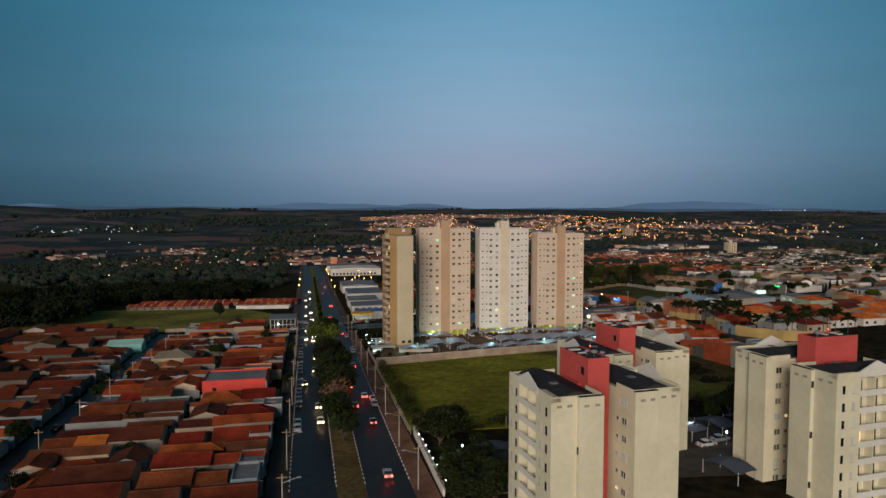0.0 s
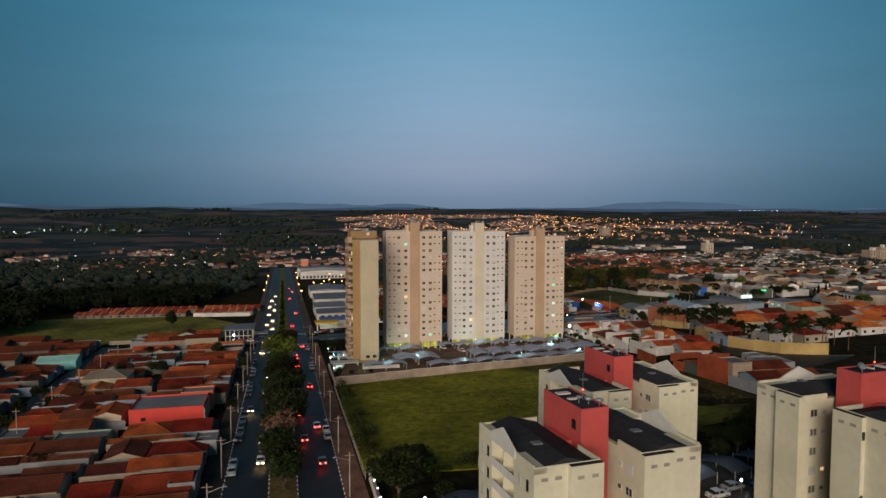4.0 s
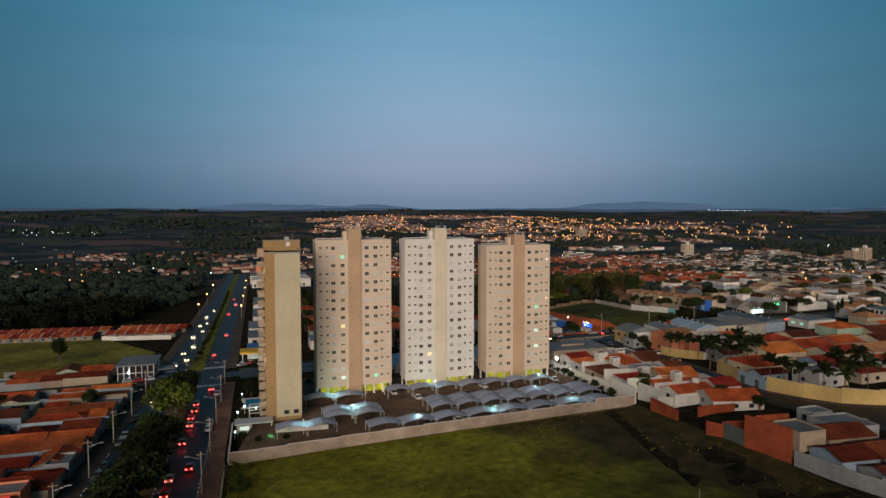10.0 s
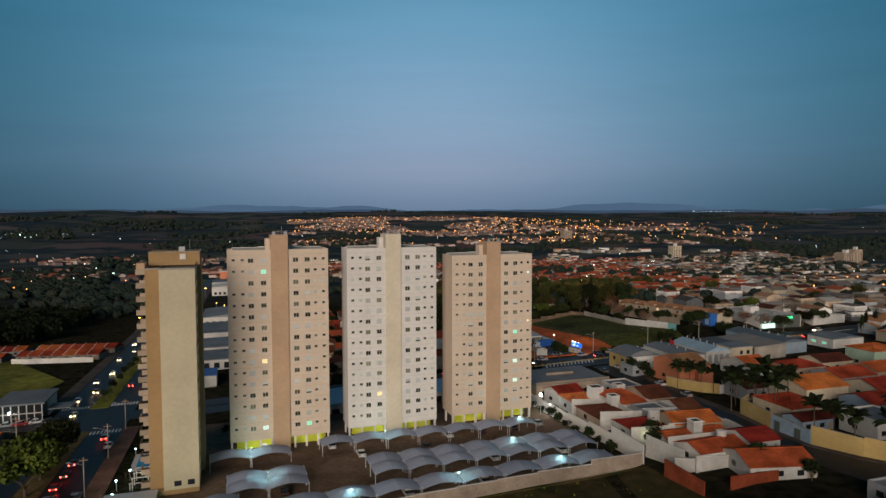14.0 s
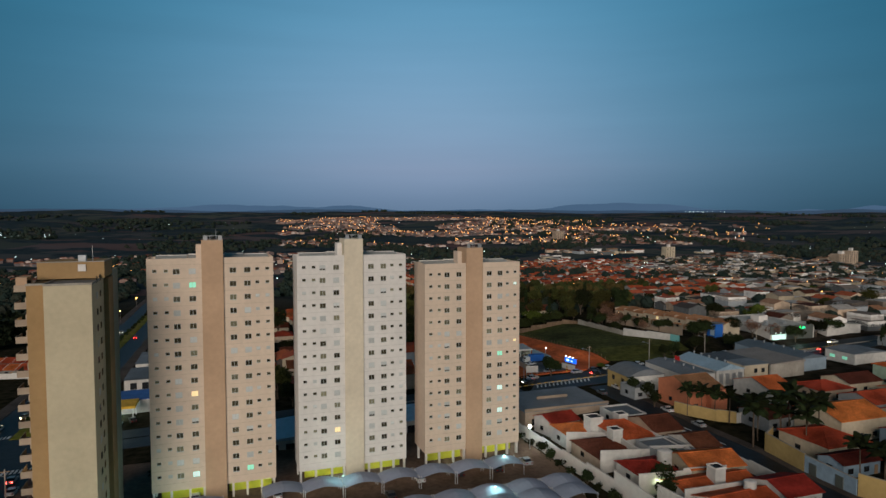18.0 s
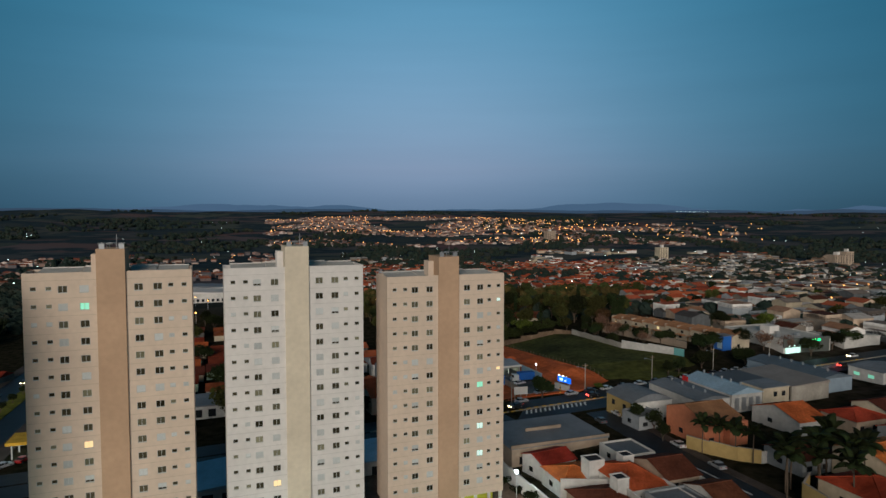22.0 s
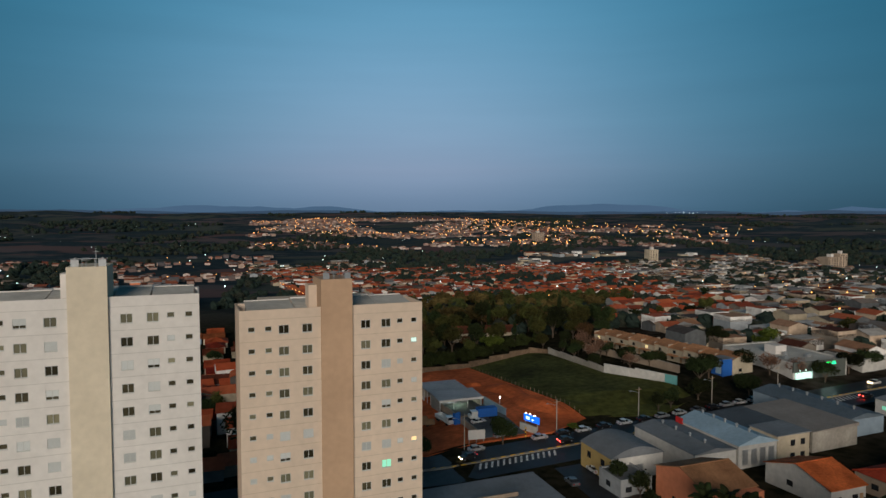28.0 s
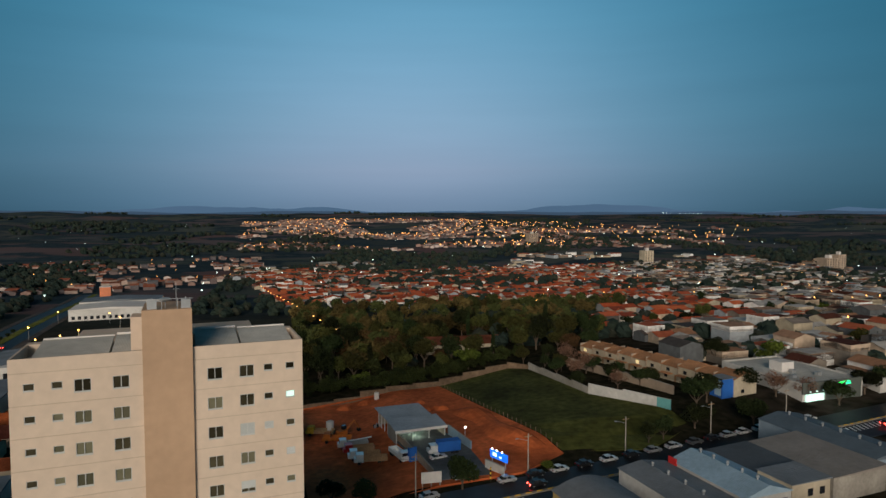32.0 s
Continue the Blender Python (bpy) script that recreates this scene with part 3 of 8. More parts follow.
def window_meshes():
    kinds = {}
    for name, (w, h) in (("small", SMALL), ("large", LARGE)):
        gl, sh, hf = Geo(), Geo(), Geo()
        e = 0.05
        xs = [-w / 2, -w / 2 + e, w / 2 - e, w / 2] if name == "small" else [-w / 2, -w / 2 + e, -0.03, 0.03, w / 2 - e, w / 2]
        fr = lattice(xs, [-h / 2 - 0.06, -h / 2 + e, h / 2 - e, h / 2], [(i, 1) for i in range(1, len(xs) - 1, 2)])
        gl.box(-w / 2 + e, 0.11, -h / 2 + e, w / 2 - e, 0.13, h / 2 - e)
        sh.box(-w / 2 + e, 0.05, -h / 2 + e, w / 2 - e, 0.10, h / 2 - e)
        hf.box(-w / 2 + e, 0.05, -h / 2 + e + h * 0.28, w / 2 - e, 0.10, h / 2 - e)
        kinds[name] = {"frame": fr.mesh("window_frame", FRAME), "glass": gl.mesh("pane", TGLASS), "shutter": sh.mesh("shutter", SHUTTER), "half": hf.mesh("shutter", SHUTTER)}
        for k, m in (("warm", LIT_WARM), ("cool", LIT_COOL), ("veil", VEIL), ("green", LIT_GREEN)):
            kinds[name][k] = gl.mesh("pane", m)
    return kinds


WIN = window_meshes()


def put_window(parent, size, x, y, z, state, turn=0.0):
    fr = part("window", WIN[size]["frame"], None, parent)
    fr.matrix_local = pose(x, y, z, 0, 0, turn)
    if state == "half":
        part("shutter", WIN[size]["half"], None, fr)
        part("pane", WIN[size]["glass"], None, fr)
    elif state == "shutter":
        part("shutter", WIN[size]["shutter"], None, fr)
    else:
        part("pane", WIN[size][state], None, fr)


COLUMNS = (("small", 1.45), ("small", 3.5), ("large", 5.4), ("large", 8.35), ("large", 16.05), ("large", 18.85), ("small", 20.8), ("small", 22.8))
WIDE, DEEP = 24.0, 6.7
FIRST = 5.3  # height of the first row of windows


def state_of(rng, size):
    r = rng.random()
    if size == "large":
        return "glass" if r < 0.4 else "veil" if r < 0.66 else "shutter" if r < 0.86 else "half" if r < 0.95 else "cool" if r < 0.96 else "green" if r < 0.975 else "warm" if r < 0.982 else "shutter"
    return "glass" if r < 0.5 else "veil" if r < 0.76 else "shutter" if r < 0.985 else "cool" if r < 0.992 else "warm"


def tower(x, y, z, turn, floors, wing, core, label, seed):
    rng = random.Random(seed)
    roof = FIRST + (floors - 1) * FLOOR + 2.6
    t = thing("apartment_tower", pose(x, y, z, 0, 0, turn), label, "apartment building", "towers of the complex")
    holes = []
    for size, sx in COLUMNS:
        w, h = SMALL if size == "small" else LARGE
        for k in range(floors):
            holes.append((sx, FIRST + k * FLOOR + (0.18 if size == "small" else 0), w, h))
    walls = Geo()
    facade(walls, 10.1, 2.4, roof, [q for q in holes if q[0] < 10])
    facade(walls, WIDE - 14.2, 2.4, roof, [q for q in holes if q[0] > 14], x0=14.2)
    walls.face((0, DEEP, 2.4), (0, 0, 2.4), (0, 0, roof), (0, DEEP, roof)).face((WIDE, 0, 2.4), (WIDE, DEEP, 2.4), (WIDE, DEEP, roof), (WIDE, 0, roof))
    walls.face((WIDE, DEEP, 2.4), (0, DEEP, 2.4), (0, DEEP, roof), (WIDE, DEEP, roof))
    walls.face((0, 0, 2.4), (0, DEEP, 2.4), (WIDE, DEEP, 2.4), (WIDE, 0, 2.4))
    # inside of the parapet
    walls.face((0.18, 0.18, roof), (WIDE - 0.18, 0.18, roof), (WIDE - 0.18, 0.18, roof - 1.0), (0.18, 0.18, roof - 1.0))
    walls.face((0, 0, roof), (WIDE, 0, roof), (WIDE - 0.18, 0.18, roof), (0.18, 0.18, roof))
    walls.face((0, 0, roof), (0.18, 0.18, roof), (0.18, DEEP, roof), (0, DEEP, roof)).face((WIDE, 0, roof), (WIDE, DEEP, roof), (WIDE - 0.18, DEEP, roof), (WIDE - 0.18, 0.18, roof))
    walls.face((0.18, 0.18, roof), (0.18, 0.18, roof - 1), (0.18, DEEP, roof - 1), (0.18, DEEP, roof)).face((WIDE - 0.18, 0.18, roof), (WIDE - 0.18, DEEP, roof), (WIDE - 0.18, DEEP, roof - 1), (WIDE - 0.18, 0.18, roof - 1))
    part("wall", walls, wing, t)
    back = Geo().box(0.01, DEEP + 0.01, 2.4, WIDE - 0.01, DEEP + 1.2, roof).box(3.6, DEEP + 1.2, 2.4, WIDE - 3.6, DEEP + 8, roof - 0.2)
    part("rear_wing", back, wing, t)
    # string courses that mark each floor slab
    for k in range(floors + 1):
        zz = FIRST - 1.4 + k * FLOOR
        if zz > roof - 0.5:
            break
        g = Geo().box(0.0, -0.025, zz, 10.08, 0.0, zz + 0.07).box(14.22, -0.025, zz, WIDE, 0.0, zz + 0.07)
        part("string_course", g, LINE_PALE if wing is PALE else LINE_CREAM, t)
    shaft = Geo().box(10.1, -0.35, -2, 14.2, DEEP - 1.2, roof + 3.55)
    shaft_ob = part("stair_shaft", shaft, core, t)
    for k in range(floors):
        part("groove", Geo().box(10.09, -0.365, FIRST - 1.4 + k * FLOOR, 14.21, -0.35, FIRST - 1.36 + k * FLOOR), core, shaft_ob)
    part("shaft_annexe", Geo().box(9.0, 2.6, roof - 1, 10.09, DEEP - 1.5, roof + 2.6), wing, t)
    part("roof_slab", Geo().box(0.19, 0.19, roof - 1.3, WIDE - 0.19, DEEP - 0.02, roof - 1.02), FIBRE, t)
    # raised rear parapets and the sloping sheets between them
    for a, b, up in ((1.2, 7.2, 0.5), (7.4, 10.3, 0.8), (14.5, 18.4, 0.8), (18.6, 23.4, 0.5)):
        part("parapet", Geo().box(a, DEEP + 1.22, roof - 0.2, b, DEEP + 1.45, roof + up * 0.55), PALE, t)
        sheet = Geo()
        sheet.face((a, 0.5, roof - 0.7), (b, 0.5, roof - 0.7), (b, DEEP + 1.2, roof + up * 0.3), (a, DEEP + 1.2, roof + up * 0.3))
        sheet.face((a, 0.5, roof - 0.95), (a, DEEP + 1.2, roof - 0.95), (b, DEEP + 1.2, roof - 0.95), (b, 0.5, roof - 0.95))
        sheet.face((a, 0.5, roof - 0.95), (a, 0.5, roof - 0.7), (a, DEEP + 1.2, roof + up * 0.3), (a, DEEP + 1.2, roof - 0.95))
        sheet.face((b, 0.5, roof - 0.95), (b, DEEP + 1.2, roof - 0.95), (b, DEEP + 1.2, roof + up * 0.3), (b, 0.5, roof - 0.7))
        part("roof_sheet", sheet, FIBRE, t)
    top = roof + 3.55
    for a in (10.5, 13.3):
        part("antenna_panel", Geo().box(a, 0.2, top, a + 0.8, 0.35, top + 0.8).box(a + 0.35, 0.35, top, a + 0.45, 0.45, top + 1.0), GALV, t)
    part("mast", Geo().tube((12.9, 1.6, top), (12.9, 1.6, top + 2.2), 0.04, 0.025, 6).tube((12.6, 1.6, top + 1.6), (13.2, 1.6, top + 1.6), 0.025), GALV, t)
    part("guard_rail", Geo().box(10.5, -0.2, top + 0.9, 14.3, -0.16, top + 0.95).box(11.7, -0.2, top, 11.75, -0.16, top + 0.9).box(13.0, -0.2, top, 13.05, -0.16, top + 0.9), GALV, t)
    part("dish", Geo().ball((12.0, 0.6, top + 0.8), 0.55, 10, 6, 0.35).tube((12.0, 0.6, top), (12.0, 0.6, top + 0.6), 0.04), GALV, t)
    for x0, y0 in ((0.15, 0.15), (3.4, 0.15), (6.9, 0.15), (9.6, 0.15), (15.2, 0.15), (18.0, 0.15), (20.9, 0.15), (23.4, 0.15), (0.15, 5.8), (4.4, 5.8), (19.8, 5.8), (23.4, 5.8)):
        part("pillar", Geo().box(x0, y0, -2.2, x0 + 0.4, y0 + 0.7, 2.4), PALE, t)
    for a, b in ((1.5, 10.0), (14.6, 23.3)):
        part("lobby_wall", Geo().box(a, 3.4, -2.0, b, 3.6, 2.4), LIMEWALL, t, "yellow-green ground floor wall lit by lamps")
    for lx in (3.5, 8.0, 16.5, 21.5):
        part("ceiling_lamp", Geo().box(lx, 2.0, 2.3, lx + 1.0, 2.2, 2.395), LAMPWHITE, t)
    for (size, sx) in COLUMNS:
        for k in range(floors):
            put_window(t, size, sx, 0.0, FIRST + k * FLOOR + (0.18 if size == "small" else 0), state_of(rng, size))
    return t


TOWERS = (
    (48.24, 300.4, 1.05, 15.0, 15, CREAM, TAN, "cream apartment tower of fifteen floors with a tan stair shaft", 4),
    (20.6, 293.25, 0.75, 14.3, 16, PALE, SHAFT_CREAM, "whitish apartment tower of sixteen floors with a cream stair shaft", 7),
    (-7.1, 284.5, 0.92, 14.3, 16, CREAM, TAN, "cream apartment tower of sixteen floors with a tan stair shaft", 11),
)
for row in TOWERS:
    tower(*row)


def end_tower():
    """The tower that shows its narrow end, with balconies along its avenue side."""
    t = thing("apartment_tower", pose(-15.2, 262.6, 0.2, 0, 0, 14.5), "cream and tan apartment tower with a stack of balconies", "apartment building", "towers of the complex")
    roof = 47.1
    part("end_wall", Geo().box(0, 0, 1.2, 6.9, 12.0, roof), END_CREAM, t, "plain cream end wall")
    part("wall", Geo().box(-2.75, 2.3, -1.5, -0.01, 24.6, roof), TAN_DEEP, t)
    part("wall", Geo().box(0.0, 12.01, -1.5, 7.7, 17.4, roof), TAN_DEEP, t)
    part("rear_wing", Geo().box(0.0, 17.41, -1.5, 7.6, 24.6, roof + 0.9), END_CREAM, t)
    part("corner_pier", Geo().box(-2.75, 1.6, 1.2, -0.01, 2.29, roof), TAN_DEEP, t)
    part("plinth", Geo().box(-2.75, 0.3, -1.5, 6.9, 12.0, 1.18), TAN_DEEP, t)
    for k in range(16):
        part("groove", Geo().box(0.02, -0.015, 4.0 + k * 2.78, 6.88, 0.0, 4.04 + k * 2.78), END_CREAM, t)
    part("penthouse", Geo().box(-2.6, 8.2, roof + 0.36, 7.65, 17.39, roof + 3.2), TAN_DEEP, t)
    part("cornice", Geo().box(-2.85, 1.5, roof + 0.002, -0.12, 2.35, roof + 0.3).box(-0.1, -0.1, roof, 7.0, 0.15, roof + 0.35).box(6.75, 0.15, roof, 7.0, 8.15, roof + 0.35).box(-0.1, 0.15, roof, 0.1, 8.15, roof + 0.35), CONCRETE, t)
    part("penthouse_coping", Geo().box(-2.7, 8.1, roof + 3.202, 7.75, 8.35, roof + 3.36).box(7.5, 8.35, roof + 3.202, 7.75, 17.4, roof + 3.36), CONCRETE, t)
    part("roof_slab", Geo().box(0.11, 0.16, roof + 0.003, 6.74, 8.1, roof + 0.06), METALROOF, t)
    part("roof_hatch", Geo().box(3.6, 8.0, roof + 1.6, 4.8, 8.19, roof + 2.8), PALE, t)
    part("antenna_mast", Geo().tube((5.6, 10, roof + 3.2), (5.6, 10, roof + 6.0), 0.05, 0.03, 6), GALV, t)
    part("tank", Geo().box(3.4, 9.5, roof + 3.205, 4.6, 10.5, roof + 4.3), GALV, t)
    part("stair_box", Geo().box(-4.4, 2.7, roof - 0.3, -2.76, 6.0, roof + 1.3), TAN, t)
    for k in range(17):
        z = 1.6 + k * 2.78
        for y0, y1 in ((1.9, 5.6), (8.2, 11.8)):
            b = part("balcony", Geo().box(-4.5, y0, z, -2.76, y1, z + 0.16), HOUSE[2], t)
            part("railing", Geo().box(-4.5, y0, z + 0.162, -4.42, y1, z + 1.1).box(-4.42, y0, z + 0.162, -2.76, y0 + 0.08, z + 1.1), HOUSE[2], b)
            part("balcony_door", Geo().box(-2.8, y0 + 0.6, z + 0.162, -2.752, y1 - 0.6, z + 2.3), GLASS if (k * 7 + int(y0)) % 9 else LIT_WARM, b)
        part("side_window", Geo().box(6.88, 4.4, z + 0.9, 6.95, 5.6, z + 2.0), GLASS if k % 3 else SHUTTER, t)
        part("side_window", Geo().box(6.88, 7.6, z + 0.9, 6.95, 8.8, z + 2.0), VEIL if k % 2 else GLASS, t)
    for x in (2.0, 4.6):
        part("ground_window", Geo().box(x, -0.03, 1.9, x + 1.4, 0.02, 3.0), GLASS, t)


end_tower()

# ---- condominium blocks with red shafts ----


def condo(x, y, turn, roof, mirror, label):
    base = ground(x, y) - 1.0
    t = thing("apartment_block", pose(x, y, 0, 0, 0, turn), label, "apartment building", "cream blocks with red shafts")
    D, FL = 15.6, 2.8
    floors = 8
    zs = [roof - 2.45 - k * FL for k in range(floors)]

    for wing, (a, b) in enumerate(((0.0, 8.3), (13.6, 22.0))):
        outer, s = (a, -1) if wing == 0 else (b, 1)
        i0, i1 = (a + 1.6, b) if wing == 0 else (a, b - 1.6)
        part("wall", Geo().box(i0, 0, base, i1, D, roof - 0.6), CONDO, t)
        o0, o1 = min(outer, outer - s * 1.6), max(outer, outer - s * 1.6)
        part("corner_bay", Geo().box(o0, 0, base, o1, 5.0, roof), CONDO, t)
        part("corner_bay", Geo().box(o0, 11.4, base, o1, D, roof), CONDO, t)
        # stepped front: the inner half stands forward
        part("front_bay", Geo().box(a + 4.2 if wing == 0 else a, -0.7, base, b if wing == 0 else b - 4.2, -0.001, roof), CONDO, t)
        part("parapet", Geo().box(a, 0.0, roof - 0.598, b, 0.12, roof + 0.16), CONDO, t)
        part("parapet", Geo().box(a, D - 0.22, roof - 0.6, b, D, roof + 0.2), CONDO, t)
        inner = b if wing == 0 else a
        part("parapet", Geo().box(min(inner, inner - (1 if wing == 0 else -1) * 0.22), 0.22, roof - 0.6, max(inner, inner - (1 if wing == 0 else -1) * 0.22), 4.6, roof + 0.2), CONDO, t)
        part("parapet", Geo().box(min(outer, outer - s * 0.22), 0.22, roof, max(outer, outer - s * 0.22), 4.8, roof + 0.35), CONDO, t)
        part("parapet", Geo().box(min(outer, outer - s * 0.22), 11.6, roof, max(outer, outer - s * 0.22), D - 0.22, roof + 0.35), CONDO, t)
        r = Geo()
        mid = (a + b) / 2
        for q0, q1, z0, z1 in ((a + 0.23, mid, roof - 0.35, roof + 0.75), (mid, b - 0.23, roof + 0.75, roof - 0.35)):
            r.face((q0, 0.23, z0), (q1, 0.23, z1), (q1, D - 0.23, z1), (q0, D - 0.23, z0))
            r.face((q0, 0.23, roof - 0.62), (q0, D - 0.23, roof - 0.62), (q1, D - 0.23, roof - 0.62), (q1, 0.23, roof - 0.62))
            r.face((q0, 0.23, z0), (q0, 0.23, roof - 0.62), (q1, 0.23, roof - 0.62), (q1, 0.23, z1))
            r.face((q0, D - 0.23, z0), (q1, D - 0.23, z1), (q1, D - 0.23, roof - 0.62), (q0, D - 0.23, roof - 0.62))
        roof_ob = part("roof", r, DARKROOF, t, "near-black bitumen roof sheets")
        part("skylight", Geo().box(mid - 1.6, 5, roof + 0.62, mid - 0.4, 6, roof + 0.75), METALROOF, roof_ob)
        part("front_roof", Geo().box((a + 4.2 if wing == 0 else a) + 0.08, -0.62, roof + 0.002, (b if wing == 0 else b - 4.2) - 0.08, -0.002, roof + 0.08), DARKROOF, t)
        # white pediment over the balconies
        g = Geo()
        ped = [(4.6, roof - 0.5), (11.8, roof - 0.5), (11.8, roof + 0.4), (8.2, roof + 2.0), (4.6, roof + 0.4)]
        x0, x1 = outer - 0.12, outer + 0.12
        g.face(*[(x0, yy, zz) for yy, zz in reversed(ped)]).face(*[(x1, yy, zz) for yy, zz in ped])
        for (ya, za), (yb, zb) in zip(ped, ped[1:] + ped[:1]):
            g.face((x0, ya, za), (x0, yb, zb), (x1, yb, zb), (x1, ya, za))
        part("pediment", g, CONDO_WHITE, t, "white gabled pediment")
        for z in zs:
            bal = part("balcony", Geo().box(min(outer, outer - s * 1.6), 5.0, z - 1.25, max(outer, outer - s * 1.6), 11.4, z - 1.1), CONDO_WHITE, t)
            part("balustrade", Geo().box(min(outer, outer - s * 0.12), 5.0, z - 1.1, max(outer, outer - s * 0.12), 11.4, z - 0.25), CONDO_WHITE, bal)
            part("divider", Geo().box(min(outer - s * 0.12, outer - s * 1.6), 8.1, z - 1.1, max(outer - s * 0.12, outer - s * 1.6), 8.3, z + 1.5), CONDO, bal)
            for yy in (5.6, 8.9):
                part("balcony_door", Geo().box(min(outer - s * 1.55, outer - s * 1.63), yy, z - 1.08, max(outer - s * 1.55, outer - s * 1.63), yy + 1.5, z + 1.0), GLASS if random.Random(int(x * 10 + z * 90 + yy * 7 + wing)).random() < 0.93 else LIT_WARM, bal)
            for yy, shade in ((1.2, GLASS), (3.2, SHUTTER), (12.2, GLASS), (14.0, SHUTTER)):
                w = part("window", Geo().box(min(outer - s * 0.02, outer + s * 0.05), yy, z - 0.55, max(outer - s * 0.02, outer + s * 0.05), yy + 0.55, z + 0.75), shade, t)
                part("window_sill", Geo().box(min(outer, outer + s * 0.12), yy - 0.1, z - 0.66, max(outer, outer + s * 0.12), yy + 1.0, z - 0.56), FRAME, w)
            # windows on the inner wall, towards the shaft
            for yy, ww in ((1.4, 1.3), (3.6, 0.7)):
                s2 = -s
                inner = b if wing == 0 else a
                q = random.Random(int(x * 100 + z * 370 + yy * 11 + wing * 7)).randrange(22)
                put_window(t, "large" if ww > 1 else "small", inner + s2 * 0.155, yy + ww / 2, z, "green" if q == 0 else "warm" if q == 7 else ("glass", "veil", "shutter", "veil")[q % 4], 90 * s2)
            # narrow window in the step of the front
            fx = a + 4.2 if wing == 0 else b - 4.2
            part("slot_window", Geo().box(fx - 0.05, -0.62, z - 0.5, fx + 0.02 if wing == 0 else fx + 0.05, -0.12, z + 0.6), GLASS if int(z * 5 + wing) % 3 == 0 else CONDO_WHITE, t)
        for xx in (a + 0.9, a + 2.6, a + 5.0, a + 6.8):
            yf = -0.7 if (xx > a + 4.2) == (wing == 0) else 0.0
            part("vent", Geo().box(xx, yf - 0.04, roof - 1.5, xx + 0.8, yf, roof - 1.1), CONCRETE, t)
    c = Geo().box(9.0, 5.4, base, 12.8, 14.9, roof + 3.9).box(8.3, 7.5, base, 13.6, 12.5, roof - 0.3)
    shaft = part("stair_shaft", c, RED, t, "red rendered stair and lift shaft")
    part("shaft_roof", Geo().box(9.2, 5.6, roof + 3.905, 12.6, 14.7, roof + 3.95), DARKROOF, shaft)
    part("shaft_coping", Geo().box(9.0, 5.4, roof + 3.905, 9.19, 14.9, roof + 4.1).box(12.61, 5.4, roof + 3.905, 12.8, 14.9, roof + 4.1).box(9.2, 5.4, roof + 3.905, 12.6, 5.59, roof + 4.1), RED, shaft)
    part("shaft_window", Geo().box(8.94, 6.6, roof + 1.2, 9.0, 7.5, roof + 2.4), GLASS, shaft)
    part("skylight", Geo().box(9.6, 12.0, roof + 3.96, 11.4, 13.0, roof + 4.1).box(9.8, 9.6, roof + 3.96, 11.0, 10.2, roof + 4.1), PALE, shaft)
    part("mast", Geo().tube((11.6, 9.4, roof + 3.9), (11.6, 9.4, roof + 7.4), 0.04, 0.02, 6), GALV, shaft)
    part("mast_lamp", Geo().ball((11.6, 9.4, roof + 5.2), 0.09), glow("obstruction_lamp", (1, 0.06, 0.02), 12), shaft)
    for dx, dy, r in ((11.2, 7.4, 0.55), (12.1, 6.4, 0.45), (10.4, 8.3, 0.4)):
        part("dish", Geo().ball((dx, dy, roof + 4.7), r, 10, 6, 0.5).tube((dx, dy, roof + 3.9), (dx, dy, roof + 4.6), 0.04), GALV, shaft)
    return t


condo(23.2, 86.8, 18, 30.4, False, "cream eight-storey block with balconies and a red shaft")
condo(36.4, 119.4, 18, 29.3, False, "cream eight-storey block with balconies and a red shaft")
condo(62.6, 116.8, -72, 31.7, False, "cream eight-storey block with balconies and a red shaft")

# ---- houses ----
HCACHE = {}


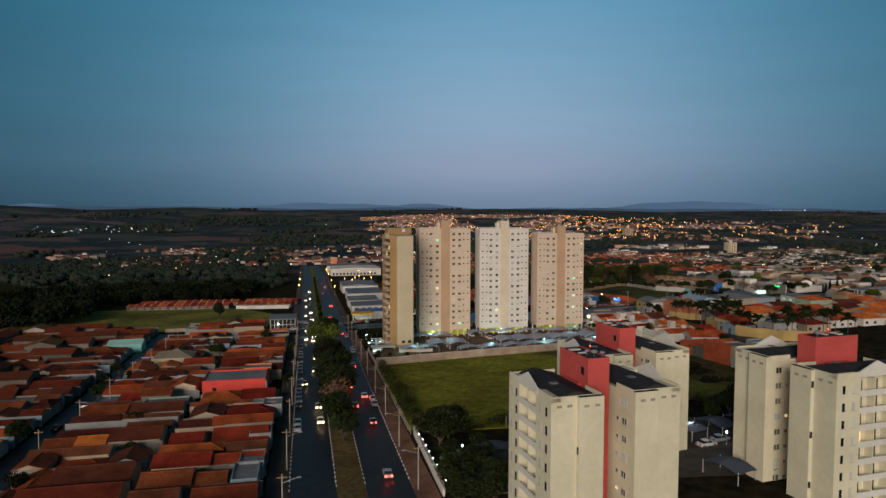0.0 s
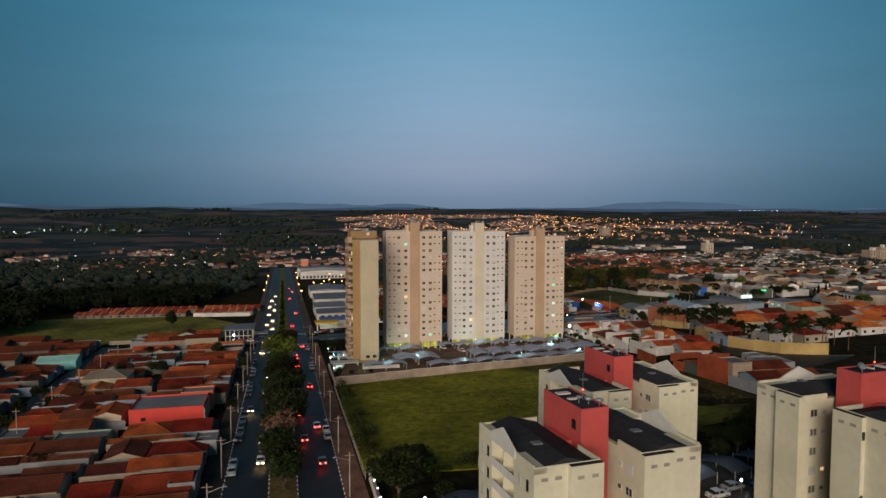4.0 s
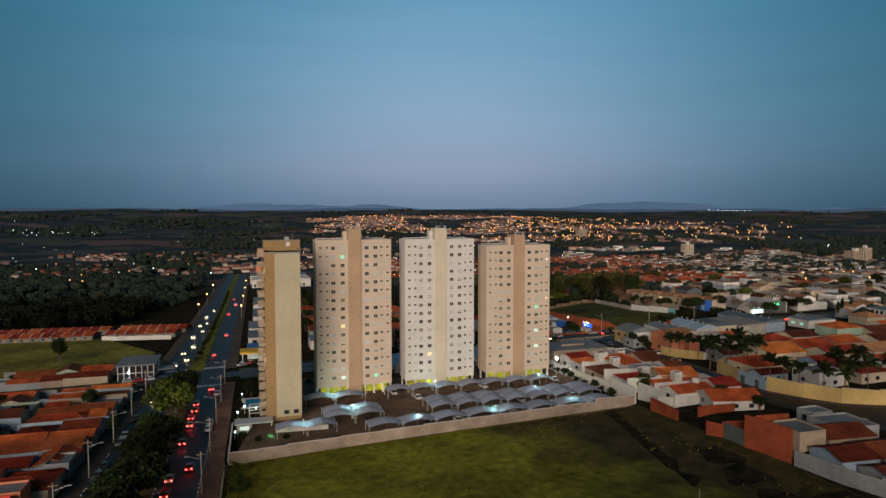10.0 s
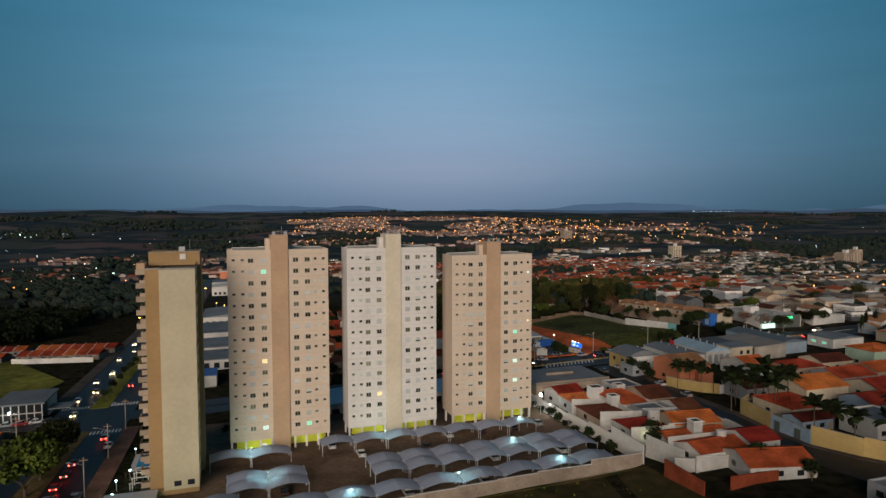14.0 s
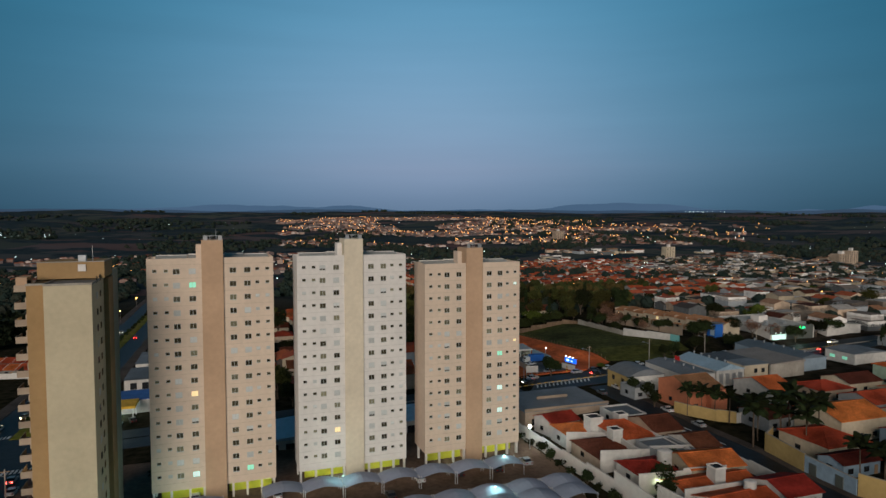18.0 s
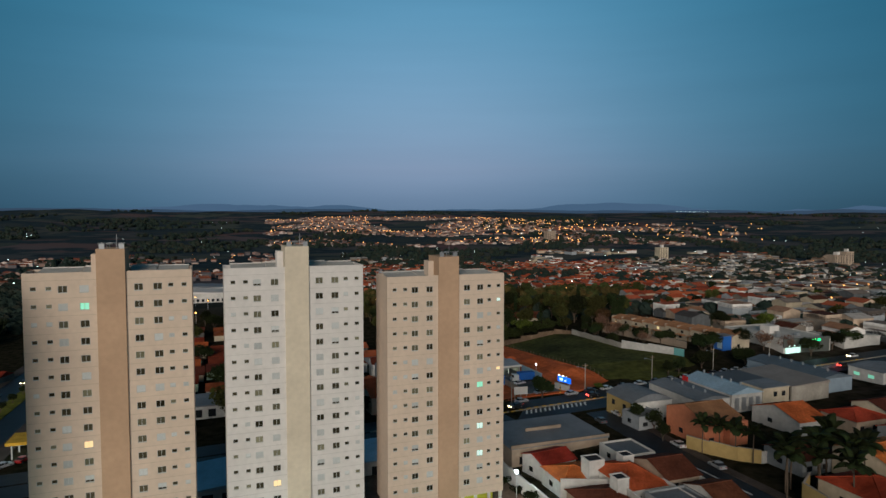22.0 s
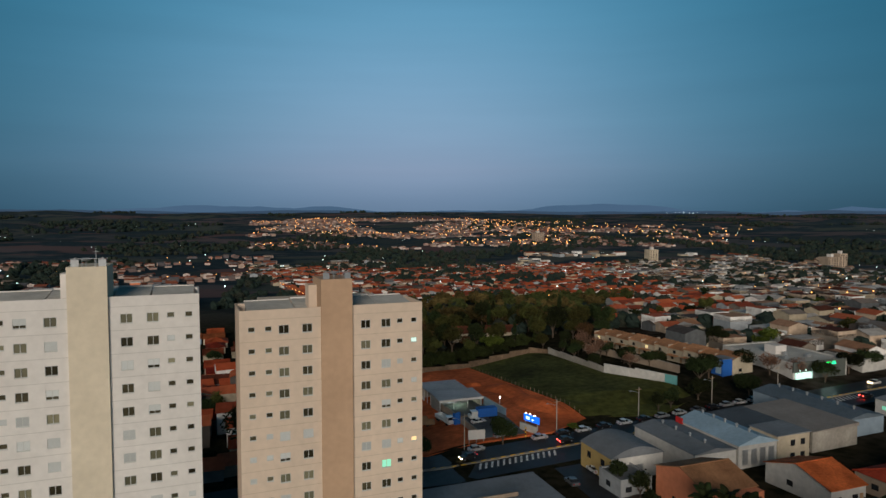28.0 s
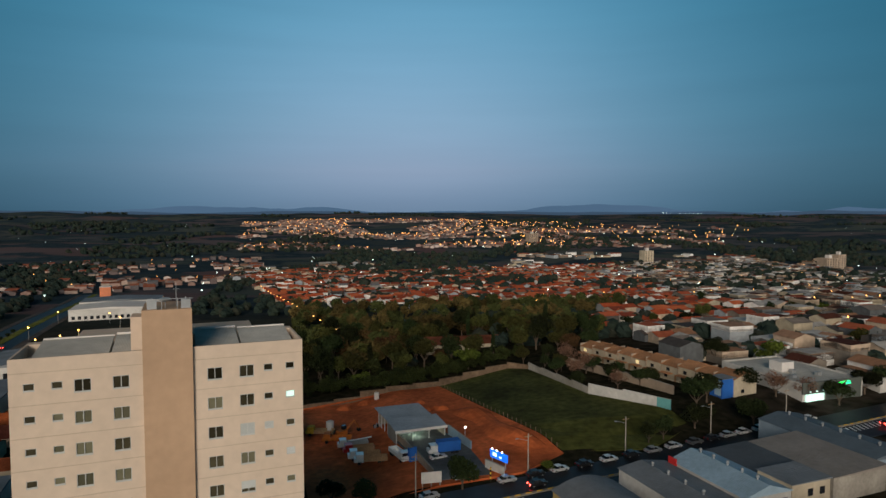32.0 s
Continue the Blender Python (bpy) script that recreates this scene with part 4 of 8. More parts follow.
def house_meshes(w, d, h, roof, wall, tile):
    key = (w, d, h, roof, wall.name, tile.name)
    if key in HCACHE:
        return HCACHE[key]
    g, r = Geo(), Geo()
    rise, o, th = d * 0.16, 0.35, 0.12
    if roof == "flat":
        g.box(0, 0, -1.5, w, d, h)
        p = 0.2
        g2 = Geo().box(0, 0, h, w, p, h + 0.5).box(0, d - p, h, w, d, h + 0.5).box(0, p, h, p, d - p, h + 0.5).box(w - p, p, h, w, d - p, h + 0.5)
        r.box(p, p, h + 0.002, w - p, d - p, h + 0.08)
        HCACHE[key] = (g.mesh("wall", wall), r.mesh("roof", METALROOF), g2.mesh("parapet", wall))
        return HCACHE[key]
    if roof == "gable":
        for x0, flip in ((0, False), (w, True)):
            pts = [(x0, 0, -1.5), (x0, 0, h), (x0, d / 2, h + rise), (x0, d, h), (x0, d, -1.5)]
            g.face(*(pts if not flip else pts[::-1]))
        g.face((0, 0, -1.5), (w, 0, -1.5), (w, 0, h), (0, 0, h)).face((w, d, -1.5), (0, d, -1.5), (0, d, h), (w, d, h))
        e = rise * o / (d / 2)
        for y0, y1 in ((-o, d / 2), (d + o, d / 2)):
            z0, z1 = h - e + 0.02, h + rise + 0.02
            a, b, c, q = (-o, y0, z0), (w + o, y0, z0), (w + o, y1, z1), (-o, y1, z1)
            lo = [(x, y, z + th) for x, y, z in (a, b, c, q)]
            r.face(*lo) if y0 < 0 else r.face(*lo[::-1])
            r.face(*( (a, q, c, b) if y0 < 0 else (b, c, q, a)))
            r.face(a, b, lo[1], lo[0]).face(b, c, lo[2], lo[1]).face(q, a, lo[0], lo[3])
        r.box(-o, d / 2 - 0.15, h + rise + 0.05, w + o, d / 2 + 0.15, h + rise + 0.22)
    else:
        g.box(0, 0, -1.5, w, d, h)
        k = min(d / 2, w / 2 - 0.5)
        e = 0.02
        lo = [(-o, -o, h - e), (w + o, -o, h - e), (w + o, d + o, h - e), (-o, d + o, h - e)]
        a, b = (k, d / 2, h + rise), (w - k, d / 2, h + rise)
        r.face(lo[0], lo[1], b, a).face(lo[1], lo[2], b).face(lo[2], lo[3], a, b).face(lo[3], lo[0], a).face(*lo[::-1])
        r.tube((k, d / 2, h + rise), (w - k, d / 2, h + rise), 0.16, None, 6)
        for q, p in ((lo[0], a), (lo[3], a), (lo[1], b), (lo[2], b)):
            r.tube(q, p, 0.13, None, 5)
    HCACHE[key] = (g.mesh("wall", wall), r.mesh("roof", tile), None)
    return HCACHE[key]


HWIN = {}


def house(x, y, turn, w, d, h, roof="gable", wall=None, tile=None, label="", detail=1, name="house", dz=0.0, windows=GLASS):
    """A dwelling whose near left corner stands at x, y; its ridge runs along its width."""
    wall, tile = wall or HOUSE[1], tile or TILE
    wm, rm, pm = house_meshes(w, d, h, roof, wall, tile)
    t = thing(name, at(x, y, turn, dz), label or "low house with a red tiled roof", "house")
    part("wall", wm, None, t)
    part("roof", rm, None, t)
    if pm:
        part("parapet", pm, None, t)
    if detail:
        k = (round(w), round(h))
        if k not in HWIN:
            HWIN[k] = (Geo().box(0, -0.06, 1.0, 1.4, 0.03, 2.1).mesh("window", GLASS), Geo().box(0, -0.07, 0.0, 0.9, 0.02, 2.1).mesh("door", WOOD), Geo().box(-0.1, -0.12, 0.9, 1.5, 0.02, 0.99).mesh("window_sill", FRAME))
        for i in range(min(3, max(1, int(w / 4.5)))):
            q = part("window", HWIN[k][0], None, t)
            q.matrix_local = pose(1.2 + i * 4.3, 0, 0)
            if detail > 1:
                part("window_sill", HWIN[k][2], None, q)
        q = part("door", HWIN[k][1], None, t)
        q.matrix_local = pose(w - 1.6, 0, 0)
        q = part("window", HWIN[k][0], None, t)
        q.matrix_local = pose(0, d * 0.65, 0, 0, 0, -90)
        q = part("window", HWIN[k][0], None, t)
        q.matrix_local = pose(w, d * 0.3, 0, 0, 0, 90)
    return t


def uhouse(u, v, w, d, h, roof="gable", wall=None, tile=None, label="", turn=0.0, detail=1, **more):
    x, y = W(u, v)
    return house(x, y, 13.2 + turn, w, d, h, roof, wall, tile, label, detail, **more)


def wall_run(name, pts, height, thick, material, label, kind="", cap=None, dz=0.0, fixed=False):
    """A free-standing wall along a line, stepping with the ground."""
    g, c = Geo(), Geo()
    if not fixed:
        pts = [settle(*p) for p in pts]
    for (ax, ay), (bx, by) in zip(pts, pts[1:]):
        n = max(1, int(math.hypot(bx - ax, by - ay) / 9))
        dx, dy = bx - ax, by - ay
        l = math.hypot(dx, dy)
        px, py = -dy / l * thick / 2, dx / l * thick / 2
        for k in range(n):
            p, q = (ax + dx * k / n, ay + dy * k / n), (ax + dx * (k + 1) / n, ay + dy * (k + 1) / n)
            z0 = min(ground(*p), ground(*q)) - 0.8
            z1 = max(ground(*p), ground(*q)) + height + dz
            poly = [(p[0] - px, p[1] - py), (q[0] - px, q[1] - py), (q[0] + px, q[1] + py), (p[0] + px, p[1] + py)]
            g.prism(poly, z0, z1)
            c.prism([(p[0] - px * 1.5, p[1] - py * 1.5), (q[0] - px * 1.5, q[1] - py * 1.5), (q[0] + px * 1.5, q[1] + py * 1.5), (p[0] + px * 1.5, p[1] + py * 1.5)], z1 + 0.001, z1 + 0.08)
    x, y = pts[0]
    t = thing(name, Matrix.Identity(4), label, "wall")
    part("wall_body", g, material, t)
    part("coping", c, cap or CONCRETE, t)
    return t


# long low houses between the avenue and the side street
rng = random.Random(21)
WESTLABELS = ("long low house with a dark red tiled roof", "terraced house with a weathered tile roof", "low house with brownish roof tiles and pale walls")
# a dimmed render that carries the lens falloff at the view's edges
DULL = mat("dimmed_render", (0.18, 0.17, 0.155), 0.9, 0.15, 0.3, 1.0, 0.1, per=0.25)
TILE_MID = mat("red_roof_tile", (0.27, 0.052, 0.02), 0.88, 0.2, 0.4, 2.0, 0.5, per=0.45, lines=("X", 1.3, 0.17), hue=0.014)
TILES = (TILE_DIM, TILE_OLD, TILE_DIM, TILE_DIM, TILE_OLD, TILE_DIM, TILE_MID, TILE_OLD)
TILES_AVENUE = (TILE_MID, TILE, TILE_MID, TILE_DIM, TILE_MID, TILE_OLD, TILE_MID, TILE_DIM)
WALLS_SIDE = (HOUSE[2], HOUSE[3], HOUSE[4], HOUSE[5], DULL, DULL, DULL, DULL)
WALLS_AVENUE = (HOUSE[1], HOUSE[3], HOUSE[3], HOUSE[4], HOUSE[5], HOUSE[1], HOUSE[2], DULL)


def west_row(u0, u1, v0, v1, skip=(), seed=1, tiles=TILES, walls=WALLS_SIDE, lean=(0, 0)):
    """One block of small lots, each with a few tiled roofs set both ways, back yards and party walls."""
    r = random.Random(seed)
    v, start, end = v0, u0, u1
    while v < v1:
        u0, u1 = start + lean[0] * (v - 150), end + lean[1] * (v - 150)
        d = r.choice((7.0, 8.0, 9.0, 10.0))
        if any(a - 1 < v + d / 2 < b + 1 for a, b in skip):
            v += 2.0
            continue
        u = u0 + r.choice((0.0, 0.5, 1.5))
        while u < u1 - 4:
            w = min(r.choice((6.0, 7.0, 8.0, 9.0, 11.0, 13.0, 16.0)), math.floor(u1 - u))
            if u1 - u - w < 4:
                w = math.floor(u1 - u)
            h = r.choice((2.6, 2.8, 3.0, 3.2, 3.8))
            kind = r.random()
            tile, wall = r.choice(tiles), r.choice(walls)
            if kind < 0.10:
                u += r.choice((2.0, 3.0))
                if r.random() < 0.5:
                    tree(*W(u, v + d * 0.5), "small", r.uniform(1.0, 1.9))
                continue
            if kind < 0.17:
                uhouse(u, v + 0.6, w, d - 0.8, h - 0.2, "flat", wall, tile, "low annexe with a flat grey roof in a back yard", detail=0, name="outbuilding")
            elif kind < 0.42 and w <= 9:
                x, y = W(u + w, v + 0.2)
                house(x, y, 13.2 + 90, d - 0.4, w, h, "gable", wall, tile, "small house with its tiled gable towards the next lot", 0)
            else:
                uhouse(u, v, w, d - r.choice((0.0, 0.5, 2.0)), h, r.choice(("gable", "gable", "gable", "hip")), wall, tile, r.choice(WESTLABELS), detail=0)
            u += w + r.choice((0.1, 0.3, 1.0, 2.5))
        wall_run("party_wall", [W(u0, v + d + 0.3), W(u1 + 0.4, v + d + 0.3)], r.choice((2.4, 3.0, 3.6)), 0.2, r.choice((DULL, HOUSE[2], HOUSE[3], HOUSE[5])), "pale rendered party wall between two lots")
        v += d + 0.7



# ---- front wall, carports and gardens of the complex ----
wall_run("boundary_wall", [W(33.2, 231.4), W(60, 234.2), W(92.5, 236.6), W(120, 238.0), W(146.6, 239.2)], 2.7, 0.25, WALLGREY, "long stepped grey-brown boundary wall with a pale coping", cap=PALE)
# lamp light on the next two walls is partly put into their paler render
wall_run("boundary_wall", [(88.6, 266.5), (85.6, 279.6)], 4.4, 0.25, PALE, "tall white garden wall with dark streaks", cap=PALE)
wall_run("boundary_wall", [(85.6, 279.6), (80, 298), (75.2, 318), (73, 330)], 3.2, 0.25, PALE, "white boundary wall lit by a lamp", cap=PALE)
wall_run("boundary_wall", [W(33.2, 231.4), W(33.2, 262)], 1.2, 0.25, WALLGREY, "low wall between the garden and the footway", cap=PALE)
wall_run("retaining_wall", [W(44.6, 249.6), W(58.2, 248.0)], 2.2, 0.3, PALE, "pale retaining wall under the end carport")


def canopy_meshes(w, d):
    g = Geo()
    n, k = 8, 4
    pts = [[((i / n) * w, (j / k) * d, 2.3 + 0.85 * (1 - abs(2 * i / n - 1) ** 1.7) + 0.5 * math.sin(math.pi * j / k) * (0.35 + 0.65 * (1 - abs(2 * i / n - 1)))) for j in range(k + 1)] for i in range(n + 1)]
    for i in range(n):
        for j in range(k):
            a, b, c, e = pts[i][j], pts[i + 1][j], pts[i + 1][j + 1], pts[i][j + 1]
            g.face(a, b, c, e)
            g.face(*[(x, y, z - 0.05) for x, y, z in (e, c, b, a)])
    for i in range(n):
        for j in (0, k):
            a, b = pts[i][j], pts[i + 1][j]
            lo = [(x, y, z - 0.05) for x, y, z in (a, b)]
            g.face(lo[0], lo[1], b, a) if j == 0 else g.face(a, b, lo[1], lo[0])
    for j in range(k):
        for i in (0, n):
            a, b = pts[i][j], pts[i][j + 1]
            lo = [(x, y, z - 0.05) for x, y, z in (a, b)]
            g.face(a, b, lo[1], lo[0]) if i == 0 else g.face(lo[0], lo[1], b, a)
    me = g.mesh("fabric", FABRIC)
    me.polygons.foreach_set("use_smooth", [True] * len(me.polygons))
    post = Geo().tube((0, 0, 0), (0, 0, 2.7), 0.07, None, 8).mesh("post", STEEL)
    arm = Geo().tube((0, 0, 2.45), (0, d, 2.45), 0.04, None, 6).mesh("arm", STEEL)
    return me, post, arm


CANOPY = {}


def carport(u, v, w, d):
    x, y = W(u, v)
    if (w, d) not in CANOPY:
        CANOPY[w, d] = canopy_meshes(w, d)
    me, post, arm = CANOPY[w, d]
    t = thing("carport", pose(x, y, court(x, y), 0, 0, 13.2 + 2), "grey-blue stretched fabric carport on white posts", "carport", "carports of the courtyard")
    part("fabric", me, None, t)
    for px, py in ((0.15, 0.2), (w - 0.15, 0.2), (0.15, d - 0.2), (w - 0.15, d - 0.2)):
        part("post", post, None, t).location = (px, py, 0)
    for px in (0.15, w - 0.15):
        part("arm", arm, None, t).location = (px, 0, 0)


for u in (44.6, 52.4):
    carport(u, 243.6, 7.8, 5.2)
for k in range(8):
    carport(67.6 + k * 9.15, 238.4 + k * 0.2, 9.15, 5.4)
for u in (57.6, 65.8):
    carport(u, 249.6, 8.2, 5.0)
    carport(u, 254.6, 8.2, 5.0)
for u in (53.6, 62.7):
    carport(u, 268.6, 9.1, 5.4)
for k in range(7):
    u = 87.6 + k * 7.75
    carport(u, 249.6, 7.75, 5.3)
    carport(u, 254.9, 7.75, 5.3)
for k in range(7):
    carport(79.0 + k * 8.0, 270.6 - k * 0.3, 8.0, 5.4)


def lamp_light(name, x, y, z, watts, color, radius=0.25):
    """A real lamp's light; the housing is built where it is called."""
    a, b = settle(x, y)
    x, y, z = a, b, z + ground(a, b) - ground(x, y)
    l = bpy.data.lights.new(name, "POINT")
    l.energy, l.color, l.shadow_soft_size = watts, color, radius
    ob = new(name, l)
    ob.location = (x, y, z)
    return ob


def floodlight(x, y, z0, h, label, head=LIT_COOL, watts=0, color=(0.6, 1, 0.85)):
    t = thing("floodlight", pose(x, y, z0), label, "lamp", "courtyard floodlights")
    part("pole", Geo().tube((0, 0, 0), (0, 0, h), 0.05, 0.04, 6), STEEL, t)
    part("lamp_head", Geo().box(-0.18, -0.08, h, 0.18, 0.08, h + 0.1), head, t)
    if watts:
        lamp_light("lamp_glow", x, y, z0 + h + 0.35, watts, color)


for u, v, w in ((51.5, 245.5, 420), (65.8, 254.8, 420), (62.7, 271, 420), (103.5, 240.8, 330), (127.5, 241.5, 330), (81, 240, 300), (131, 271.5, 330), (95, 272.5, 330), (122.5, 256.5, 330)):
    x, y = W(u, v)
    floodlight(x, y, court(x, y), 3.9, "small white floodlight on a thin post between carports", watts=w)
x, y = 74.6, 308.3
t = thing("globe_lamp", pose(x, y, court(x, y)), "bright white globe lamp on a post beside the tower", "lamp")
part("pole", Geo().tube((0, 0, 0), (0, 0, 5.4), 0.06, 0.05, 6), STEEL, t)
part("globe", Geo().ball((0, 0, 5.8), 0.42, 12, 8), LAMPWHITE, t)
lamp_light("lamp_glow", x + 2.2, y - 0.6, court(x, y) + 5.4, 1200, (0.9, 1, 0.95), 0.4)

# avenue-side garden: pool, gatehouse, pergola
t = thing("swimming_pool", pose(*W(36.3, 283), 0.2 + ground(*W(36.3, 283)), 0, 0, 13.2), "small blue swimming pool with a pale surround", "pool")
part("surround", Geo().box(-1.2, -1.2, -0.5, 6, 10, 0.02), PALE, t)
part("water", Geo().box(0, 0, 0.02, 4.6, 8.6, 0.06), WATER, t)
t = thing("gatehouse", pose(*W(34.5, 255.5), ground(*W(34.5, 255.5)), 0, 0, 13.2), "low white gatehouse with a flat canopy roof", "gatehouse")
part("wall", Geo().box(0, 0, -0.5, 4, 3.4, 2.7), WHITEWALL, t)
part("roof", Geo().box(-0.6, -0.6, 2.7, 9.5, 4.2, 2.95), STEEL, t)
part("window", Geo().box(0.8, -0.05, 1.0, 3.2, 0.02, 2.0), LIT_COOL, t)
part("column", Geo().box(9.0, 0.2, -0.5, 9.3, 0.5, 2.7), WHITEWALL, t)
part("column", Geo().box(9.0, 3.2, -0.5, 9.3, 3.5, 2.7), WHITEWALL, t)
t = thing("pergola", pose(*W(37.6, 266), ground(*W(37.6, 266)), 0, 0, 13.2), "white pergola beams over a garden path", "pergola")
for k in range(4):
    part("beam", Geo().box(-0.1, k * 3, 2.5, 3.6, k * 3 + 0.2, 2.7), WHITEWALL, t)
    part("post", Geo().box(0, k * 3, -0.3, 0.2, k * 3 + 0.2, 2.5), WHITEWALL, t)
    part("post", Geo().box(3.3, k * 3, -0.3, 3.5, k * 3 + 0.2, 2.5), WHITEWALL, t)
for i, (u, v) in enumerate(((34.2, 250), (35.0, 262), (34.4, 270), (36.2, 276), (39.5, 272), (35.2, 292))):
    x, y = W(u, v)
    t = thing("garden_lamp", at(x, y), "small cool white garden lamp on a post", "lamp", "garden lamps")
    part("pole", Geo().tube((0, 0, 0), (0, 0, 2.2), 0.04, None, 6), STEEL, t)
    part("globe", Geo().ball((0, 0, 2.35), 0.17), LAMPCOOL, t)
x, y = W(35.5, 266)
lamp_light("lamp_glow", x, y, ground(x, y) + 3.2, 260, (0.7, 1, 0.9))
x, y = W(42.5, 247)
t = thing("garden_spot", at(x, y), "green spot lamp among low shrubs", "lamp")
part("lamp_head", Geo().ball((0, 0, 0.7), 0.2), glow("green_lamp", (0.1, 1, 0.35), 25), t)
part("spike", Geo().tube((0, 0, 0), (0, 0, 0.6), 0.03), STEEL, t)
lamp_light("lamp_glow", x + 0.5, y + 0.5, ground(x, y) + 1.2, 120, (0.15, 1, 0.4))

# fence posts along the vacant lot
t = thing("fence", Matrix.Identity(4), "thin concrete post and wire fence along the footway", "fence")
for k in range(34):
    x, y = W(32.6, 146 + k * 2.5)
    z = ground(x, y)
    part("post", Geo().box(x - 0.06, y - 0.06, z - 0.2, x + 0.06, y + 0.06, z + 2.0), CONCRETE, t)
for h in (0.6, 1.2, 1.8):
    (ax, ay), (bx, by) = W(32.6, 146), W(32.6, 228.5)
    part("wire", Geo().tube((ax, ay, ground(ax, ay) + h), (bx, by, ground(bx, by) + h), 0.015, None, 4), GALV, t)

# kerbs painted in dashes
KERB = Geo().box(-0.12, 0, -0.1, 0.12, 0.95, 0.27).mesh("kerb_stone", PAINT)
for u in (4.2, 13.3, 18.9, 27.8):
    x, y = W(u, 104)
    t = tagged(thing("kerb", Matrix.Identity(4), "kerb of white-painted stones spaced as dashes", "kerb"), kind="structure")
    for k in range(56):
        x, y = W(u, 118 + k * 2.4)
        part("kerb_stone", KERB, None, t).matrix_local = pose(x, y, ground(x, y), -1.7, 0, 13.2)
YSTONE = Geo().box(0, -0.12, 0, 1.3, 0.12, 0.16).mesh("kerb_stone", YELLOW)
t = tagged(thing("kerb", Matrix.Identity(4), "divider kerb with yellow-painted blocks", "kerb"), kind="structure")
for k in range(70):
    x, y = settle(*cross(112 + k * 2.7, 0))
    part("kerb_stone", YSTONE, None, t).matrix_local = pose(x, y, ground(x, y) + 0.24, 0, 0, 15.6)


def marking(name, rows, dz, label):
    t = tagged(thing(name, Matrix.Identity(4), label, "road marking"), kind="structure")
    for poly in rows:
        poly = [settle(*p) for p in poly]
        part("stripe", Geo().prism(poly, lambda x, y: ground(x, y) + dz - 0.03, lambda x, y: ground(x, y) + dz), PAINT, t)


def uvbox(u0, v0, u1, v1):
    return [W(u0, v0), W(u1, v0), W(u1, v1), W(u0, v1)]


marking("zebra_crossing", [uvbox(19.2 + k * 0.95, 318.5, 19.7 + k * 0.95, 321.5) for k in range(9)], 0.105, "white zebra crossing on the avenue")
marking("zebra_crossing", [uvbox(4.5 + k * 0.95, 351.5, 5.0 + k * 0.95, 354.5) for k in range(9)], 0.105, "white zebra crossing on the avenue")
marking("zebra_crossing", [uvbox(19.2 + k * 0.95, 351.5, 19.7 + k * 0.95, 354.5) for k in range(9)], 0.105, "white zebra crossing on the avenue")
marking("hatched_marking", [[cross(147 + k * 1.6, -4.6), cross(147.6 + k * 1.6, -4.6), cross(149.4 + k * 1.6, -1.2), cross(148.8 + k * 1.6, -1.2)] for k in range(14)], 0.115, "slanting white hatch stripes on the road")
marking("hatched_marking", [[cross(268 + k * 1.6, -4.6), cross(268.6 + k * 1.6, -4.6), cross(270.4 + k * 1.6, -1.2), cross(269.8 + k * 1.6, -1.2)] for k in range(12)], 0.115, "slanting white hatch stripes on the road")
marking("lane_line", [[(118.4, 319), (118.75, 319), (122.6, 303), (122.2, 303)], [(133.5, 247.5), (133.9, 247.7), (141, 238.3), (140.6, 238.0)]], 0.105, "white line on the curving street")


def lettering(text, m, size, material, parent, name="lettering", deep=0.01):
    c = bpy.data.curves.new(name, "FONT")
    c.body, c.size, c.extrude = text, size, deep
    tmp = bpy.data.objects.new(name, c)
    me = bpy.data.meshes.new_from_object(tmp)
    bpy.data.objects.remove(tmp)
    me.materials.clear()
    me.materials.append(material)
    ob = part(name, me, None, parent)
    ob.matrix_local = m
    return ob


x, y = W(19.3, 219.5)
t = tagged(thing("road_lettering", pose(x, y, ground(x, y) + 0.1, -1.7, 0, 13.2), "faded white slow warning painted on the carriageway", "road marking"), kind="structure")
lettering("DEVAGAR", Matrix.Diagonal((0.75, 1.5, 1, 1)), 1.9, PAINT, t)

# ---- trees ----


def crown_mesh(name, seed, r, h, leaf, count, material, flat=1.0):
    rg = random.Random(seed)
    lobes = [(rg.uniform(-0.55, 0.55) * r, rg.uniform(-0.55, 0.55) * r, rg.uniform(-0.3, 0.35) * h, rg.uniform(0.38, 0.62)) for _ in range(9)]
    g = Geo()
    for _ in range(count):
        lx, ly, lz, lr = rg.choice(lobes)
        d = Vector((rg.gauss(0, 1), rg.gauss(0, 1), rg.gauss(0, 1))).normalized() * rg.uniform(0.55, 1.0)
        c = Vector((lx + d.x * lr * r, ly + d.y * lr * r, lz + d.z * lr * h * flat))
        a = Vector((rg.gauss(0, 1), rg.gauss(0, 1), rg.gauss(0, 0.7))).normalized() * leaf * rg.uniform(0.6, 1.3)
        b = a.cross(Vector((rg.gauss(0, 1), rg.gauss(0, 1), rg.gauss(0, 1)))).normalized() * leaf * rg.uniform(0.4, 0.9)
        g.face(tuple(c - a), tuple(c + b * 0.7), tuple(c + a), tuple(c - b * 0.7))
    return g.mesh(name, material)


